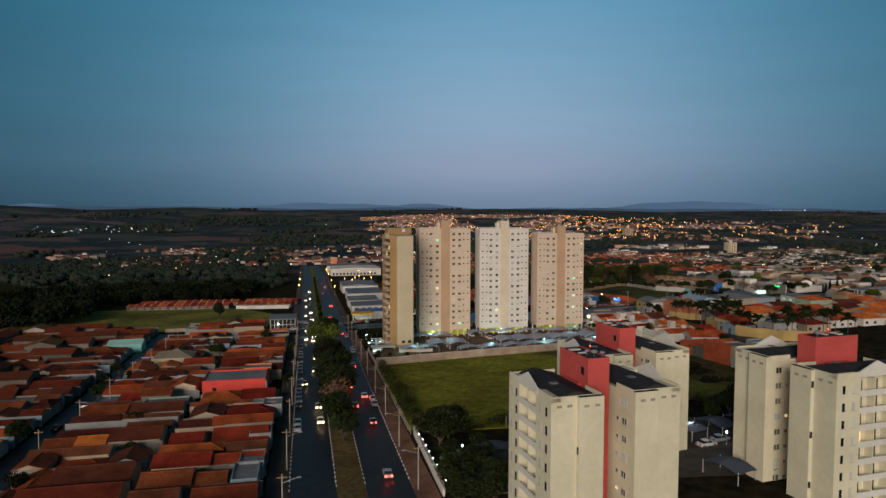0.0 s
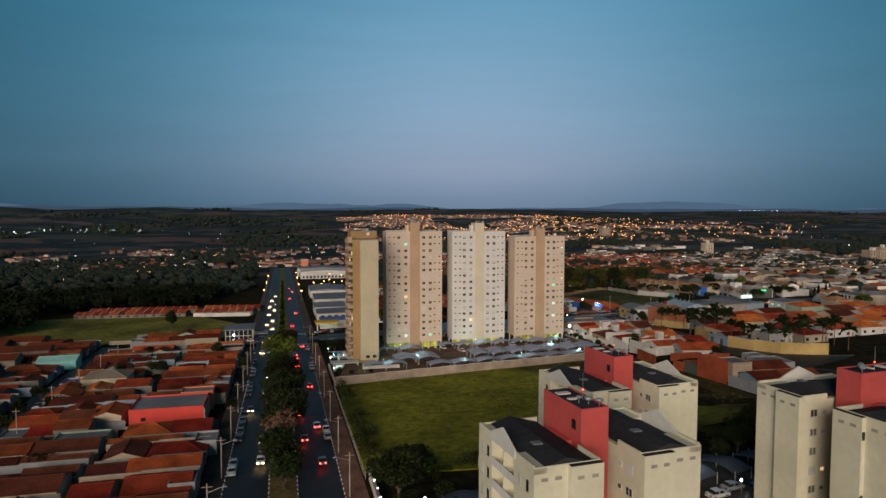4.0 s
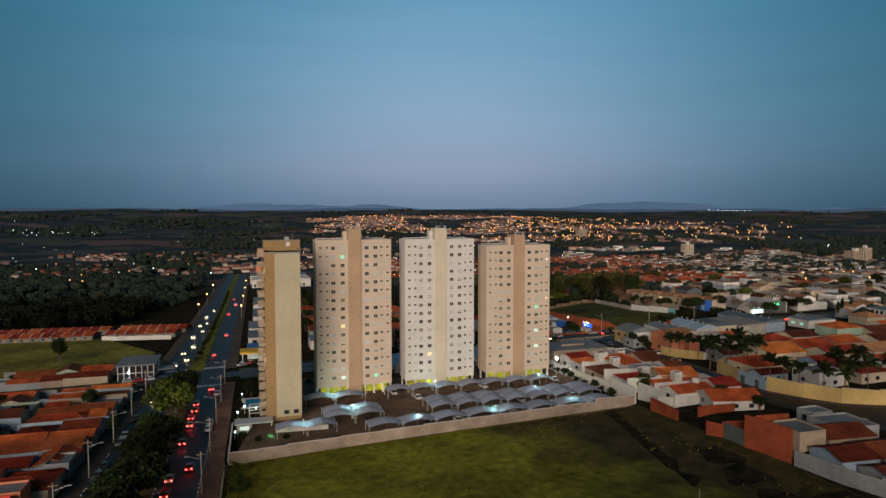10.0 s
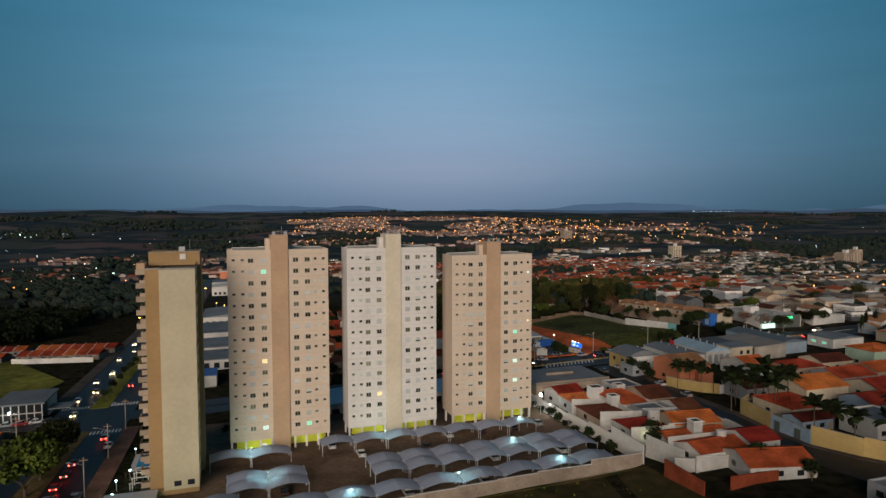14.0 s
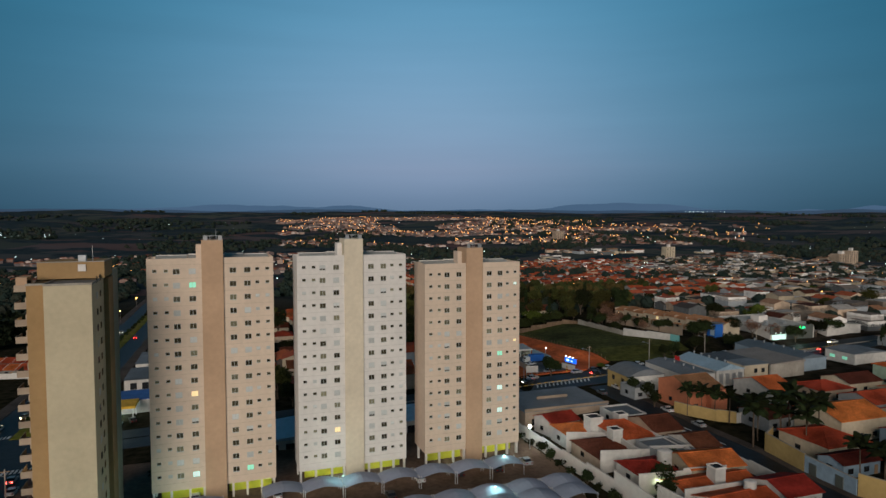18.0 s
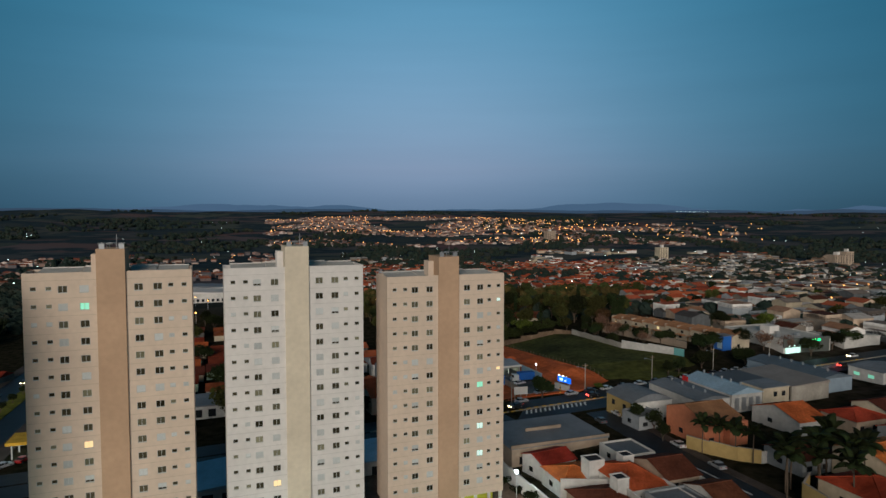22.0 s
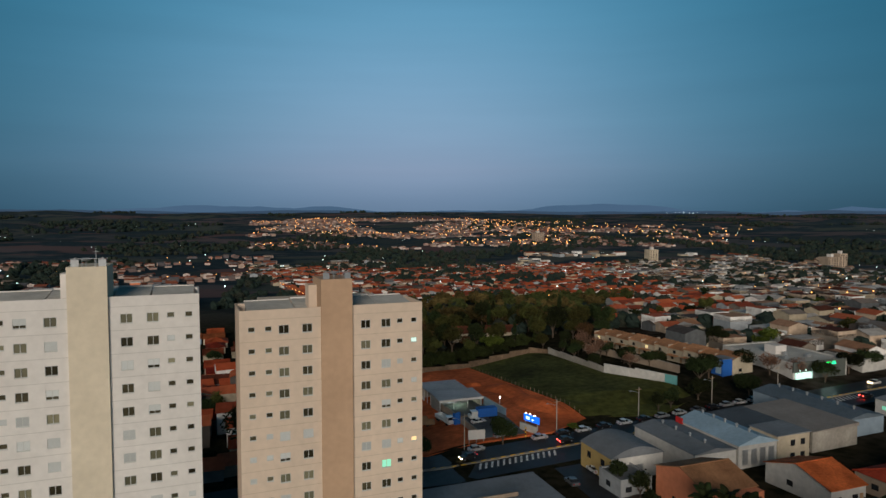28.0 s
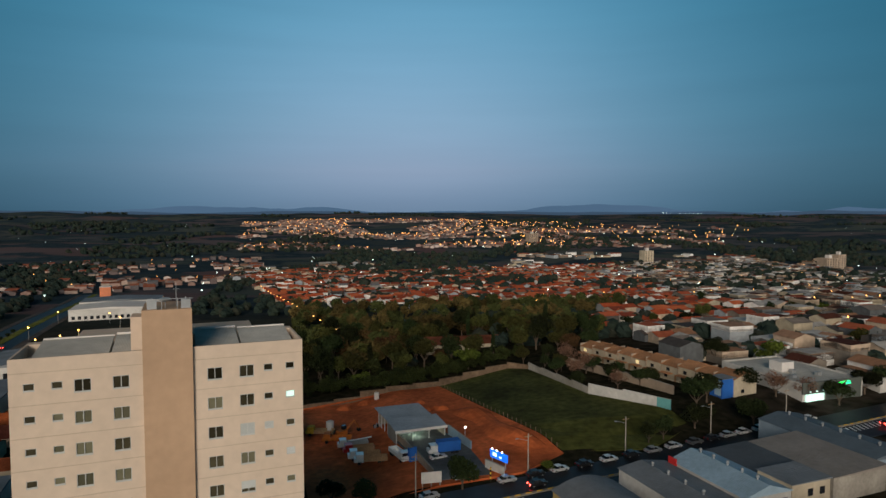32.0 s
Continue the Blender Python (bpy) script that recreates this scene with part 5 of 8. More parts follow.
def trunk_mesh(seed, h, r, spread, material=BARK):
    rg = random.Random(seed)
    g = Geo().tube((0, 0, -0.6), (0, 0, h * 0.5), r, r * 0.72, 8)
    for k in range(6):
        a = 6.2832 * k / 6 + rg.uniform(-0.3, 0.3)
        s = rg.uniform(0.5, 0.9) * spread
        m = (math.cos(a) * s * 0.45, math.sin(a) * s * 0.45, h * rg.uniform(0.68, 0.8))
        g.tube((0, 0, h * rg.uniform(0.36, 0.5)), m, r * 0.5, r * 0.3, 6)
        g.tube(m, (math.cos(a) * s, math.sin(a) * s, h * rg.uniform(0.95, 1.15)), r * 0.3, r * 0.1, 5)
    return g.mesh("trunk", material)


TREE = {
    "broad": [(trunk_mesh(k, 3.4, 0.28, 2.6), crown_mesh("crown", 40 + k, 4.0, 2.6, 0.36, 2300, LEAF), 4.6) for k in range(4)],
    "tall": [(trunk_mesh(10 + k, 5.5, 0.3, 2.4), crown_mesh("crown", 60 + k, 3.6, 4.2, 0.45, 1500, LEAF), 7.0) for k in range(3)],
    "olive": [(trunk_mesh(50 + k, 4.4, 0.26, 2.6), crown_mesh("crown", 140 + k, 3.7, 3.2, 0.4, 1500, LEAF_OLIVE), 5.6) for k in range(2)],
    "rust": [(trunk_mesh(55, 4.0, 0.25, 2.6), crown_mesh("crown", 150, 3.5, 2.8, 0.38, 1200, LEAF_RUST), 5.2)],
    "small": [(trunk_mesh(20 + k, 1.6, 0.12, 1.0), crown_mesh("crown", 80 + k, 1.5, 1.4, 0.26, 600, LEAF), 2.4) for k in range(3)],
    "lime": [(trunk_mesh(30, 3.0, 0.25, 2.6), crown_mesh("crown", 90, 4.2, 2.2, 0.45, 1300, LEAF_LIME), 4.2)],
    "dry": [(trunk_mesh(33, 3.4, 0.25, 3.0), crown_mesh("crown", 95, 3.6, 3.2, 0.28, 900, LEAF_DRY), 5.0)],
    "column": [(trunk_mesh(36, 2.0, 0.18, 0.3), crown_mesh("crown", 97, 0.9, 5.2, 0.3, 900, LEAF), 6.5)],
}
TREELABEL = {"olive": "spreading tree with an olive green crown", "rust": "tree with a thin rusty brown crown", "broad": "broad leafy tree with a dark green crown", "tall": "tall dark tree with an uneven crown", "small": "small rounded garden tree", "lime": "tree with a bright lime green crown", "dry": "bare brownish tree with fine twigs", "column": "slim dark columnar cypress tree"}


def tree(x, y, kind="broad", s=1.0, dz=0.0, group="", spin=None):
    rg = random.Random(int(x * 31 + y * 17))
    tm, cm, cz = rg.choice(TREE[kind])
    t = thing("tree", at(x, y, rg.uniform(0, 360) if spin is None else spin, dz), TREELABEL[kind], "tree", group)
    t.scale = (s, s, s * rg.uniform(0.9, 1.12))
    part("trunk", tm, None, t)
    part("crown", cm, None, t).location = (0, 0, cz)
    return t


def palm_meshes():
    trunk = Geo()
    for k in range(5):
        trunk.tube((0.08 * math.sin(k), 0, k * 1.9 - (0.5 if k == 0 else 0)), (0.08 * math.sin(k + 1), 0, (k + 1) * 1.9), 0.2 - k * 0.015, 0.19 - k * 0.015, 8)
    frond = Geo()
    for k in range(7):
        t0, t1 = k / 7, (k + 1) / 7
        p0, p1 = (t0 * 3.7, 0, 1.5 * math.sin(t0 * 2.4)), (t1 * 3.7, 0, 1.5 * math.sin(t1 * 2.4))
        w0, w1 = 1.1 * math.sin(0.35 + t0 * 2.6), 1.1 * math.sin(0.35 + t1 * 2.6)
        for s in (1, -1):
            a, b = (p0[0] + 0.2, s * w0, p0[2] - 0.35 * w0), (p1[0] + 0.2, s * w1, p1[2] - 0.35 * w1)
            mid = ((p0[0] + p1[0]) / 2, 0, (p0[2] + p1[2]) / 2)
            frond.face(p0, p1, b, a)
    return trunk.mesh("trunk", BARK), frond.mesh("frond", LEAF)


PALM = palm_meshes()


def palm(x, y, s=1.0):
    rg = random.Random(int(x * 13 + y * 7))
    t = thing("palm_tree", at(x, y, rg.uniform(0, 360)), "tall palm with a ringed trunk and drooping fronds", "palm tree", "palms")
    s *= 0.86
    t.scale = (s, s, s)
    part("trunk", PALM[0], None, t)
    for k in range(19):
        part("frond", PALM[1], None, t).matrix_local = pose(0, 0, 9.4, 0, rg.uniform(-45, 42), k * 18.9 + rg.uniform(-9, 9))
    return t


west_row(-23.5, -1.0, 92, 318, ((198, 222),), 5, TILES_AVENUE, WALLS_AVENUE)
west_row(-51.5, -25.5, 92, 318, ((249, 267),), 9, TILES + (TILE, TILE_MID, TILE_MID), WALLS_AVENUE, (-0.036, 0))
west_row(-86, -62, 90, 349, ((294, 308),), 12, lean=(-0.036, -0.036))
west_row(-54, -14, 341, 350, (), 31, TILES_AVENUE, WALLS_AVENUE)
for v, k, s in ((146, "broad", 0.8), (152, "broad", 0.9), (160, "broad", 1.0), (168, "dry", 1.0), (176, "broad", 1.15), (185, "broad", 1.0), (190, "broad", 1.1), (196, "broad", 1.25), (206, "broad", 1.2), (214, "broad", 1.2), (222, "broad", 0.95), (232, "broad", 1.2), (241, "broad", 1.15), (250, "broad", 1.0), (274, "lime", 1.15), (284, "lime", 1.25), (293, "broad", 1.2), (301, "broad", 1.0)):
    tree(*W(15.6 + (v % 3) * 0.3, v), k, s * 1.36, group="trees on the median")
for v in range(362, 700, 13):
    tree(*W(16.1, v), "small", 1.1, group="trees on the median")
for u, v, k, s in ((37.5, 134, "broad", 1.55), (41, 141, "broad", 1.3), (45, 128, "small", 1.4), (34.6, 147, "small", 1.0), (-42.8, 390, "tall", 1.15), (1.5, 207, "small", 1.3), (2.0, 268, "small", 1.5), (-37, 172, "broad", 0.8), (-55, 206, "small", 1.7), (-57.5, 222, "small", 1.8), (-62, 166, "broad", 0.9),
                   (-60, 246, "broad", 0.7), (-30, 297, "broad", 0.7), (-40, 310, "broad", 0.75), (-92, 300, "broad", 0.8), (36, 248, "small", 0.9), (39.5, 262, "small", 0.8), (35, 278, "small", 0.9), (38, 296, "small", 1.3), (36.5, 302, "small", 1.3), (41, 300, "broad", 0.6), (47, 244, "small", 0.7), (40, 244, "small", 0.7)):
    tree(*W(u, v), k, s)
for k in range(9):
    tree(143.8 * CA - SA * (248 + k * 5.2) + random.Random(k).uniform(-0.5, 0.5), 143.8 * SA + CA * (248 + k * 5.2), "small", random.Random(k).uniform(0.7, 1.15))
for x, y, k, s in ((100.1, 385.1, "broad", 0.95), (176, 424, "broad", 1.25), (182, 429, "broad", 1.1), (199, 435, "broad", 1.2), (206, 431, "dry", 1.1), (214, 428, "dry", 1.0), (238, 433, "broad", 1.1), (250, 437, "broad", 1.2),
                   (169, 412, "broad", 1.15), (187, 413, "broad", 1.0), (222, 424, "broad", 1.0), (77.6, 379.4, "broad", 0.75), (70, 380, "broad", 0.8), (152, 404, "small", 1.6), (157, 406, "small", 1.8), (121.5, 391.0, "lime", 0.42), (171, 452, "broad", 0.9), (164, 462, "broad", 0.8), (160, 474, "dry", 1.0), (157, 487, "dry", 1.2), (118.5, 352, "small", 1.5), (121, 346.5, "small", 1.6), (119.5, 338, "small", 1.3), (96, 280, "small", 1.6), (93, 272, "small", 1.5),
                   (104, 291, "small", 1.1), (111, 258, "small", 1.7), (118, 250, "small", 1.3), (76, 150, "broad", 1.1), (84, 158, "broad", 1.2), (90, 168, "broad", 1.1), (88, 145, "broad", 1.2), (96, 155, "broad", 1.1), (101, 172, "tall", 0.8), (248, 405, "column", 1.0), (252, 408, "column", 1.15), (256, 407, "column", 1.05), (69, 143, "small", 1.4)):
    tree(x, y, k, s)
for x, y, s in ((124.9, 328, 0.85), (127.5, 325, 0.9), (129.8, 322, 0.9), (132.4, 319, 0.85), (127.8, 300, 1.05), (129.6, 303, 1.1), (131.7, 304.5, 1.1), (134, 299, 1.0), (138, 305, 1.15), (141, 299, 1.1), (136.5, 293, 1.05), (146, 302, 1.1), (143, 309, 1.2), (134.5, 273.5, 1.0), (136.2, 269, 1.0), (138.6, 265, 0.95), (142.2, 258.8, 1.0), (147, 256, 0.9), (158, 262, 1.1), (152, 262, 1.0), (155, 272, 1.1), (165, 276, 1.1), (174, 268, 1.1), (163, 258, 1.15), (168, 264, 1.1), (172, 256, 1.0), (-19, 281, 0.4), (-12, 300, 0.45)):
    palm(x, y, s)
for k in range(5):
    palm(*W(36.5 + k * 1.8, 112 + (k * 37 % 9)), 0.6)

# woods behind the works yard
wr = random.Random(77)
WOODS = []
for k in range(120):
    for _ in range(20):
        x, y = wr.uniform(15, 235), wr.uniform(470, 600)
        left = 56 - (y - 470) * 0.12
        if x < left or y < 486 + (x - 85) * 0.42 or (x > 150 and y < 512) or x > 110 + (y - 470) * 0.62:
            continue
        if abs(x - 126) < 20 and 521 < y < 562:
            continue
        if any(abs(x - a) + abs(y - b) < 9 for a, b in WOODS):
            continue
        WOODS.append((x, y))
        tree(x, y, wr.choice(("olive", "tall", "olive", "tall", "broad", "olive", "rust", "column", "lime")), wr.uniform(0.8, 1.6), group="woods behind the yard")
        break


def crowns(name, spots, label, material, seed, size=(1.0, 1.6), count=420, leaf=0.75):
    """Many crowns in one mesh, for woods whose trees cannot be told apart."""
    rg = random.Random(seed)
    kinds = []
    for k in range(4):
        me = crown_mesh("wood_crown", 300 + k + seed, 3.8, 3.4, leaf, count, material)
        co = np.empty(len(me.vertices) * 3)
        me.vertices.foreach_get("co", co)
        kinds.append(co.reshape(-1, 3))
        bpy.data.meshes.remove(me)
    parts_ = []
    for x, y in spots:
        x, y = settle(x, y)
        a, s = rg.uniform(0, 6.28), rg.uniform(*size)
        c = rg.choice(kinds)
        m = np.array([[math.cos(a), -math.sin(a), 0], [math.sin(a), math.cos(a), 0], [0, 0, rg.uniform(0.85, 1.3)]]) * s
        parts_.append(c @ m.T + (x, y, ground(x, y) + 4.2 * s))
    co = np.concatenate(parts_)
    me = bpy.data.meshes.new(name)
    n = len(co) // 4
    me.vertices.add(len(co))
    me.vertices.foreach_set("co", co.ravel())
    me.loops.add(len(co))
    me.loops.foreach_set("vertex_index", np.arange(len(co)))
    me.polygons.add(n)
    me.polygons.foreach_set("loop_start", np.arange(n) * 4)
    me.materials.append(material)
    me.update(calc_edges=True)
    return tagged(new(name, me), label, "trees", kind="stuff")


BACK = []
while len(BACK) < 260:
    x, y = wr.uniform(5, 330), wr.uniform(500, 760)
    left = 56 - (y - 470) * 0.12
    if x < left or (x > 150 and y < 520) or x > 118 + (y - 470) * 0.62 or y < 500 + (x - 85) * 0.42 or (abs(x - 126) < 21 and 516 < y < 564):
        continue
    BACK.append((x, y))
crowns("woodland", BACK[::2], "dense dark green woodland behind the yard", mat("woodland_leaves", (0.05, 0.058, 0.018), 0.85, 0.35, 0.6, 0.12), 4)
crowns("woodland", BACK[1::2], "mixed olive and brown woodland behind the yard", mat("olive_woodland_leaves", (0.095, 0.07, 0.024), 0.85, 0.35, 0.6, 0.12), 5)
house(108, 544, 3, 36, 14, 4.6, "gable", HOUSE[1], TILE_OLD, "long low house among the trees", 0)

for u, v, k, q in ((243, 398, "broad", 0.8), (247, 406, "dry", 1.0), (244.5, 414, "broad", 0.9), (250, 420, "olive", 0.8), (246, 425, "small", 1.5), (256, 398, "small", 1.4), (258, 412, "broad", 0.8), (252, 389, "dry", 0.9), (252, 434, "tall", 0.8), (244, 438, "olive", 0.9), (262, 402, "small", 1.5), (264, 388, "broad", 0.8)):
    x, y = W(u, v)
    tree(44.5 + (x - 44.5) / 0.954, 175.5 + (y - 175.5) / 0.954, k, q)

ur = random.Random(19)
UNDER = []
for k in range(150):
    f = ur.random()
    x = 48 + 98 * f
    y = (466 + 14 * min(1, (x - 48) / 40)) + max(0, x - 92) * 0.5 + ur.uniform(2, 15)
    UNDER.append((x, y))
crowns("undergrowth", UNDER, "bushes and undergrowth along the yard wall", mat("bush_leaves", (0.03, 0.038, 0.011), 0.85, 0.35, 0.6, 0.3), 8, (0.4, 0.75), 260, 0.6)

HEDGE = [W(ur.uniform(35, 150), ur.uniform(139, 151)) for k in range(110)] + [W(ur.uniform(33.5, 37.5), ur.uniform(150, 226)) for k in range(40)]
crowns("scrub", HEDGE, "dark scrub along the edges of the vacant lot", mat("scrub_leaves", (0.035, 0.042, 0.012), 0.85, 0.35, 0.6, 0.3), 11, (0.25, 0.6), 200, 0.5)
for k in range(9):
    x, y = W(33.6, 110 + k * 4.2)
    t = thing("wall_lamp", at(x, y, 13.2), "small white lamp on the garden wall", "lamp", "lamps on the garden wall")
    part("bracket", Geo().box(-0.06, -0.06, 1.9, 0.06, 0.06, 2.2), STEEL, t)
    part("globe", Geo().ball((0, 0, 2.32), 0.12), LAMPWHITE, t)

# ---- works yard, warehouses and houses behind and beside the towers ----


def hall(u, v, w, d, h, roof, wall, label, style="mono", turn=0.0, name="warehouse", vents=0, rise=0.8, fixed=False):
    """A shed with a sheet roof: mono-pitch, gabled along its depth, or barrel-vaulted."""
    x, y = W(u, v)
    t = thing(name, at(x, y, 13.2 + turn, 0.0, fixed), label, "warehouse")
    part("wall", Geo().box(0, 0, -1.5, w, d, h), wall, t)
    g = Geo()
    n = {"mono": 1, "gable": 2, "barrel": 10}[style]

    def rz(f):
        return {"mono": rise * f, "gable": rise * (1 - abs(2 * f - 1)), "barrel": rise * math.sin(math.pi * f)}[style]

    o = 0.25
    for i in range(n):
        a, b = i / n, (i + 1) / n
        xa, xb = -o + (w + 2 * o) * a, -o + (w + 2 * o) * b
        g.face((xa, -o, h + rz(a) + 0.05), (xb, -o, h + rz(b) + 0.05), (xb, d + o, h + rz(b) + 0.05), (xa, d + o, h + rz(a) + 0.05))
        g.face((xa, -o, h - 0.05), (xa, -o, h + rz(a) + 0.05), (xa, d + o, h + rz(a) + 0.05), (xa, d + o, h - 0.05)) if i == 0 else None
        g.face((xb, d + o, h - 0.05), (xb, d + o, h + rz(b) + 0.05), (xb, -o, h + rz(b) + 0.05), (xb, -o, h - 0.05)) if i == n - 1 else None
        g.face((xb, -o, h - 0.05), (xb, -o, h + rz(b) + 0.05), (xa, -o, h + rz(a) + 0.05), (xa, -o, h - 0.05))
        g.face((xa, d + o, h - 0.05), (xa, d + o, h + rz(a) + 0.05), (xb, d + o, h + rz(b) + 0.05), (xb, d + o, h - 0.05))
    r = part("roof", g, roof, t)
    for k in range(vents):
        f = 0.5 if style != "mono" else 0.35
        part("roof_vent", Geo().tube((w * f, d * (k + 0.7) / (vents + 0.4), h + rz(f)), (w * f, d * (k + 0.7) / (vents + 0.4), h + rz(f) + 0.5), 0.22, None, 8).ball((w * f, d * (k + 0.7) / (vents + 0.4), h + rz(f) + 0.65), 0.36, 8, 5), GALV, r)
    return t


def openings(t, rows, material=GLASS, name="window"):
    for x0, y0, z0, x1, y1, z1 in rows:
        part(name, Geo().box(x0, y0, z0, x1, y1, z1), material, t)


t = hall(190.8, 311.4, 13.1, 11.6, 5.2, METALROOF, WHITEWALL, "white warehouse with a grey barrel roof and a yellow side", "barrel", rise=1.9, fixed=True)
part("side_wall", Geo().box(-0.06, -0.02, -1.4, -0.01, 11.62, 5.1), YELLOWWALL, t, "yellow painted side wall")
openings(t, [(-0.1, 2.4, 2.6, -0.07, 3.8, 4.0), (-0.1, 7.6, 2.6, -0.07, 9.0, 4.0)])
openings(t, [(4, -0.06, -0.5, 8, 0.0, 3.2)], GALV, "roller_door")
t = hall(208.3, 306.6, 11.2, 20.6, 4.9, METALROOF, WHITEWALL, "long warehouse with a grey sheet roof and roof vents", "gable", vents=4, rise=0.9, fixed=True)
openings(t, [(1 + k * 2.4, -0.06, 0.5, 2.6 + k * 2.4, 0, 2.8) for k in range(3)])
t = hall(219.9, 306.3, 10.9, 19.6, 5.3, BLUEROOF, WHITEWALL, "warehouse with a pale blue sheet roof and roof vents", "gable", vents=5, rise=1.7, fixed=True)
openings(t, [(1.0 + k * 2.5, -0.06, 0.8, 2.6 + k * 2.5, 0, 4.2) for k in range(4)], GALV, "panel")
part("party_wall", Geo().box(-0.3, 17.6, -1, -0.02, 19.9, 6.1), mat("red_sign_paint", (0.5, 0.03, 0.03), 0.6), t, "red painted end of the party wall")
t = hall(231.2, 314.4, 11.0, 13.6, 5.2, mat("dark_sheet_roof", (0.105, 0.11, 0.12), 0.6, 0.1, 0.15, 1.0, 0.3, metal=0.2, lines=("X", 2.0, 0.08)), CONCRETE, "warehouse with a dark grey sheet roof", "mono", rise=0.5, fixed=True)
t = hall(231.0, 306.3, 9.6, 7.9, 5.9, METALROOF, HOUSE[1], "cream office building with square windows", "mono", name="office", rise=0.2, fixed=True)
openings(t, [(3.9, -0.06, 3.2, 5.2, 0, 4.6), (6.9, -0.06, 3.2, 8.2, 0, 4.6), (3.9, -0.06, 0.4, 5.2, 0, 1.6), (6.9, -0.06, 0.4, 8.2, 0, 1.6)])
t = hall(242.6, 307.2, 14.4, 20.8, 5.0, mat("tan_sheet_roof", (0.30, 0.26, 0.23), 0.6, 0.1, 0.15, 1.0, 0.3, metal=0.2, lines=("X", 2.0, 0.08)), CONCRETE, "open-sided shed with a tan sheet roof", "mono", rise=0.7, fixed=True)
# near-black panels on the solid wall paint the shade of open bays
openings(t, [(-0.05, 0.6 + k * 4, 1.0, 0.01, 3.9 + k * 4, 4.7) for k in range(5)], RUBBER, "bay")
t = hall(258.4, 311.0, 12.8, 29.0, 4.6, mat("blue_grey_sheet_roof", (0.13, 0.16, 0.19), 0.6, 0.1, 0.15, 1.0, 0.3, metal=0.2, lines=("X", 2.0, 0.08)), mat("blue_grey_wall", (0.25, 0.31, 0.37), 0.8, 0.08, 0.1), "long warehouse with a blue-grey roof and vents", "gable", vents=6, rise=1.2, fixed=True)
t = hall(149.8, 299.8, 26, 18.5, 4.6, METALROOF, HOUSE[2], "low cream commercial building with a flat grey roof", "mono", name="shop", rise=0.3)
openings(t, [(2 + k * 3.2, -0.06, 0.8, 4.0 + k * 3.2, 0, 2.6) for k in range(3)])
part("parapet", Geo().box(-0.2, -0.2, 4.6, 26.2, 0.1, 5.5).box(8, 9, 5.0, 18, 9.3, 5.8), HOUSE[2], t)
t = hall(136, 318, 13, 14, 5.0, METALROOF, HOUSE[2], "grey-roofed commercial building behind the towers", "mono", name="shop", rise=0.3)
part("awning", Geo().box(2, -2.2, 2.6, 8, 0, 2.8), YELLOWWALL, t, "yellow awning")

# petshop: long white roof, dark glazed front with a lit entrance
x, y = 204.3, 415.5
t = thing("shop", at(x, y, 12, 0.0, True), "white-roofed shop with a dark front and a lit glass entrance", "shop")
part("wall", Geo().box(0, 0, -2, 24, 32, 5.4), WHITEWALL, t)
part("roof", Geo().box(0.4, 0.4, 5.402, 23.6, 31.6, 5.55), FIBRE, t)
part("parapet", Geo().box(0, 0.0, 5.402, 0.3, 32, 6.0).box(23.7, 0.0, 5.402, 24, 32, 6.0).box(0.3, 31.7, 5.402, 23.7, 32, 6.0), WHITEWALL, t)
part("front_panel", Geo().box(-0.2, -0.4, 2.8, 23, -0.002, 6.2).box(9.0, -0.3, -1.5, 23, -0.002, 2.8), GREYPANEL, t, "dark grey cladding")
part("shop_window", Geo().box(1.0, -0.25, 0.0, 8.4, -0.05, 2.6), glow("shop_light", (0.7, 1.0, 0.85), 0.9), t)
for k in range(3):
    part("wall_lamp", Geo().ball((2.2 + k * 2.6, -0.8, 3.5), 0.3), LIT_COOL, t)
for k in range(4):
    part("mullion", Geo().box(1.0 + k * 2.4, -0.3, 0, 1.12 + k * 2.4, -0.26, 2.6), GALV, t)
part("roof_box", Geo().box(7, 14, 5.56, 12, 19, 8.6), PALE, t)
for k in range(3):
    part("air_unit", Geo().box(4 + k * 5, 7 + (k % 2) * 5, 5.56, 5.6 + k * 5, 8.2 + (k % 2) * 5, 6.6), GALV, t)
sg = part("sign", Geo().box(12.6, -0.75, 4.2, 18.6, -0.45, 6.4), GREYPANEL, t)
lettering("pet", pose(13.0, -0.78, 4.7, 90, 0, 0), 2.0, glow("green_neon", (0.05, 1, 0.1), 5), sg)
part("sign_bar", Geo().box(16.2, -0.8, 4.7, 18.2, -0.76, 5.2).box(16.5, -0.8, 5.4, 17.9, -0.76, 5.7), glow("green_neon_bar", (0.05, 0.8, 0.3), 2), sg)
lamp_light("lamp_glow", 220.5, 419.8, ground(220, 419) + 3.4, 300, (0.8, 1, 0.9))
t = hall(336, 366, 20, 15, 4.6, FIBRE, WHITEWALL, "low white building with a grey roof", "gable")
t = hall(294, 318, 16, 12, 3.8, METALROOF, WHITEWALL, "white building with green-lit windows", "gable", name="shop")
openings(t, [(-0.05, 3 + k * 5, 1.2, 0.01, 5 + k * 5, 2.2) for k in range(2)], LIT_GREEN)
t = hall(340, 316, 18, 11, 6.0, METALROOF, WHITEWALL, "white two-storey building with a flat roof", "mono", name="shop", rise=0.2)
openings(t, [(-0.05, 1.5 + k * 2.4, 3.6, 0.01, 2.7 + k * 2.4, 5.4) for k in range(5)] + [(2 + k * 3, -0.05, 3.6, 3.4 + k * 3, 0.01, 5.4) for k in range(7)])

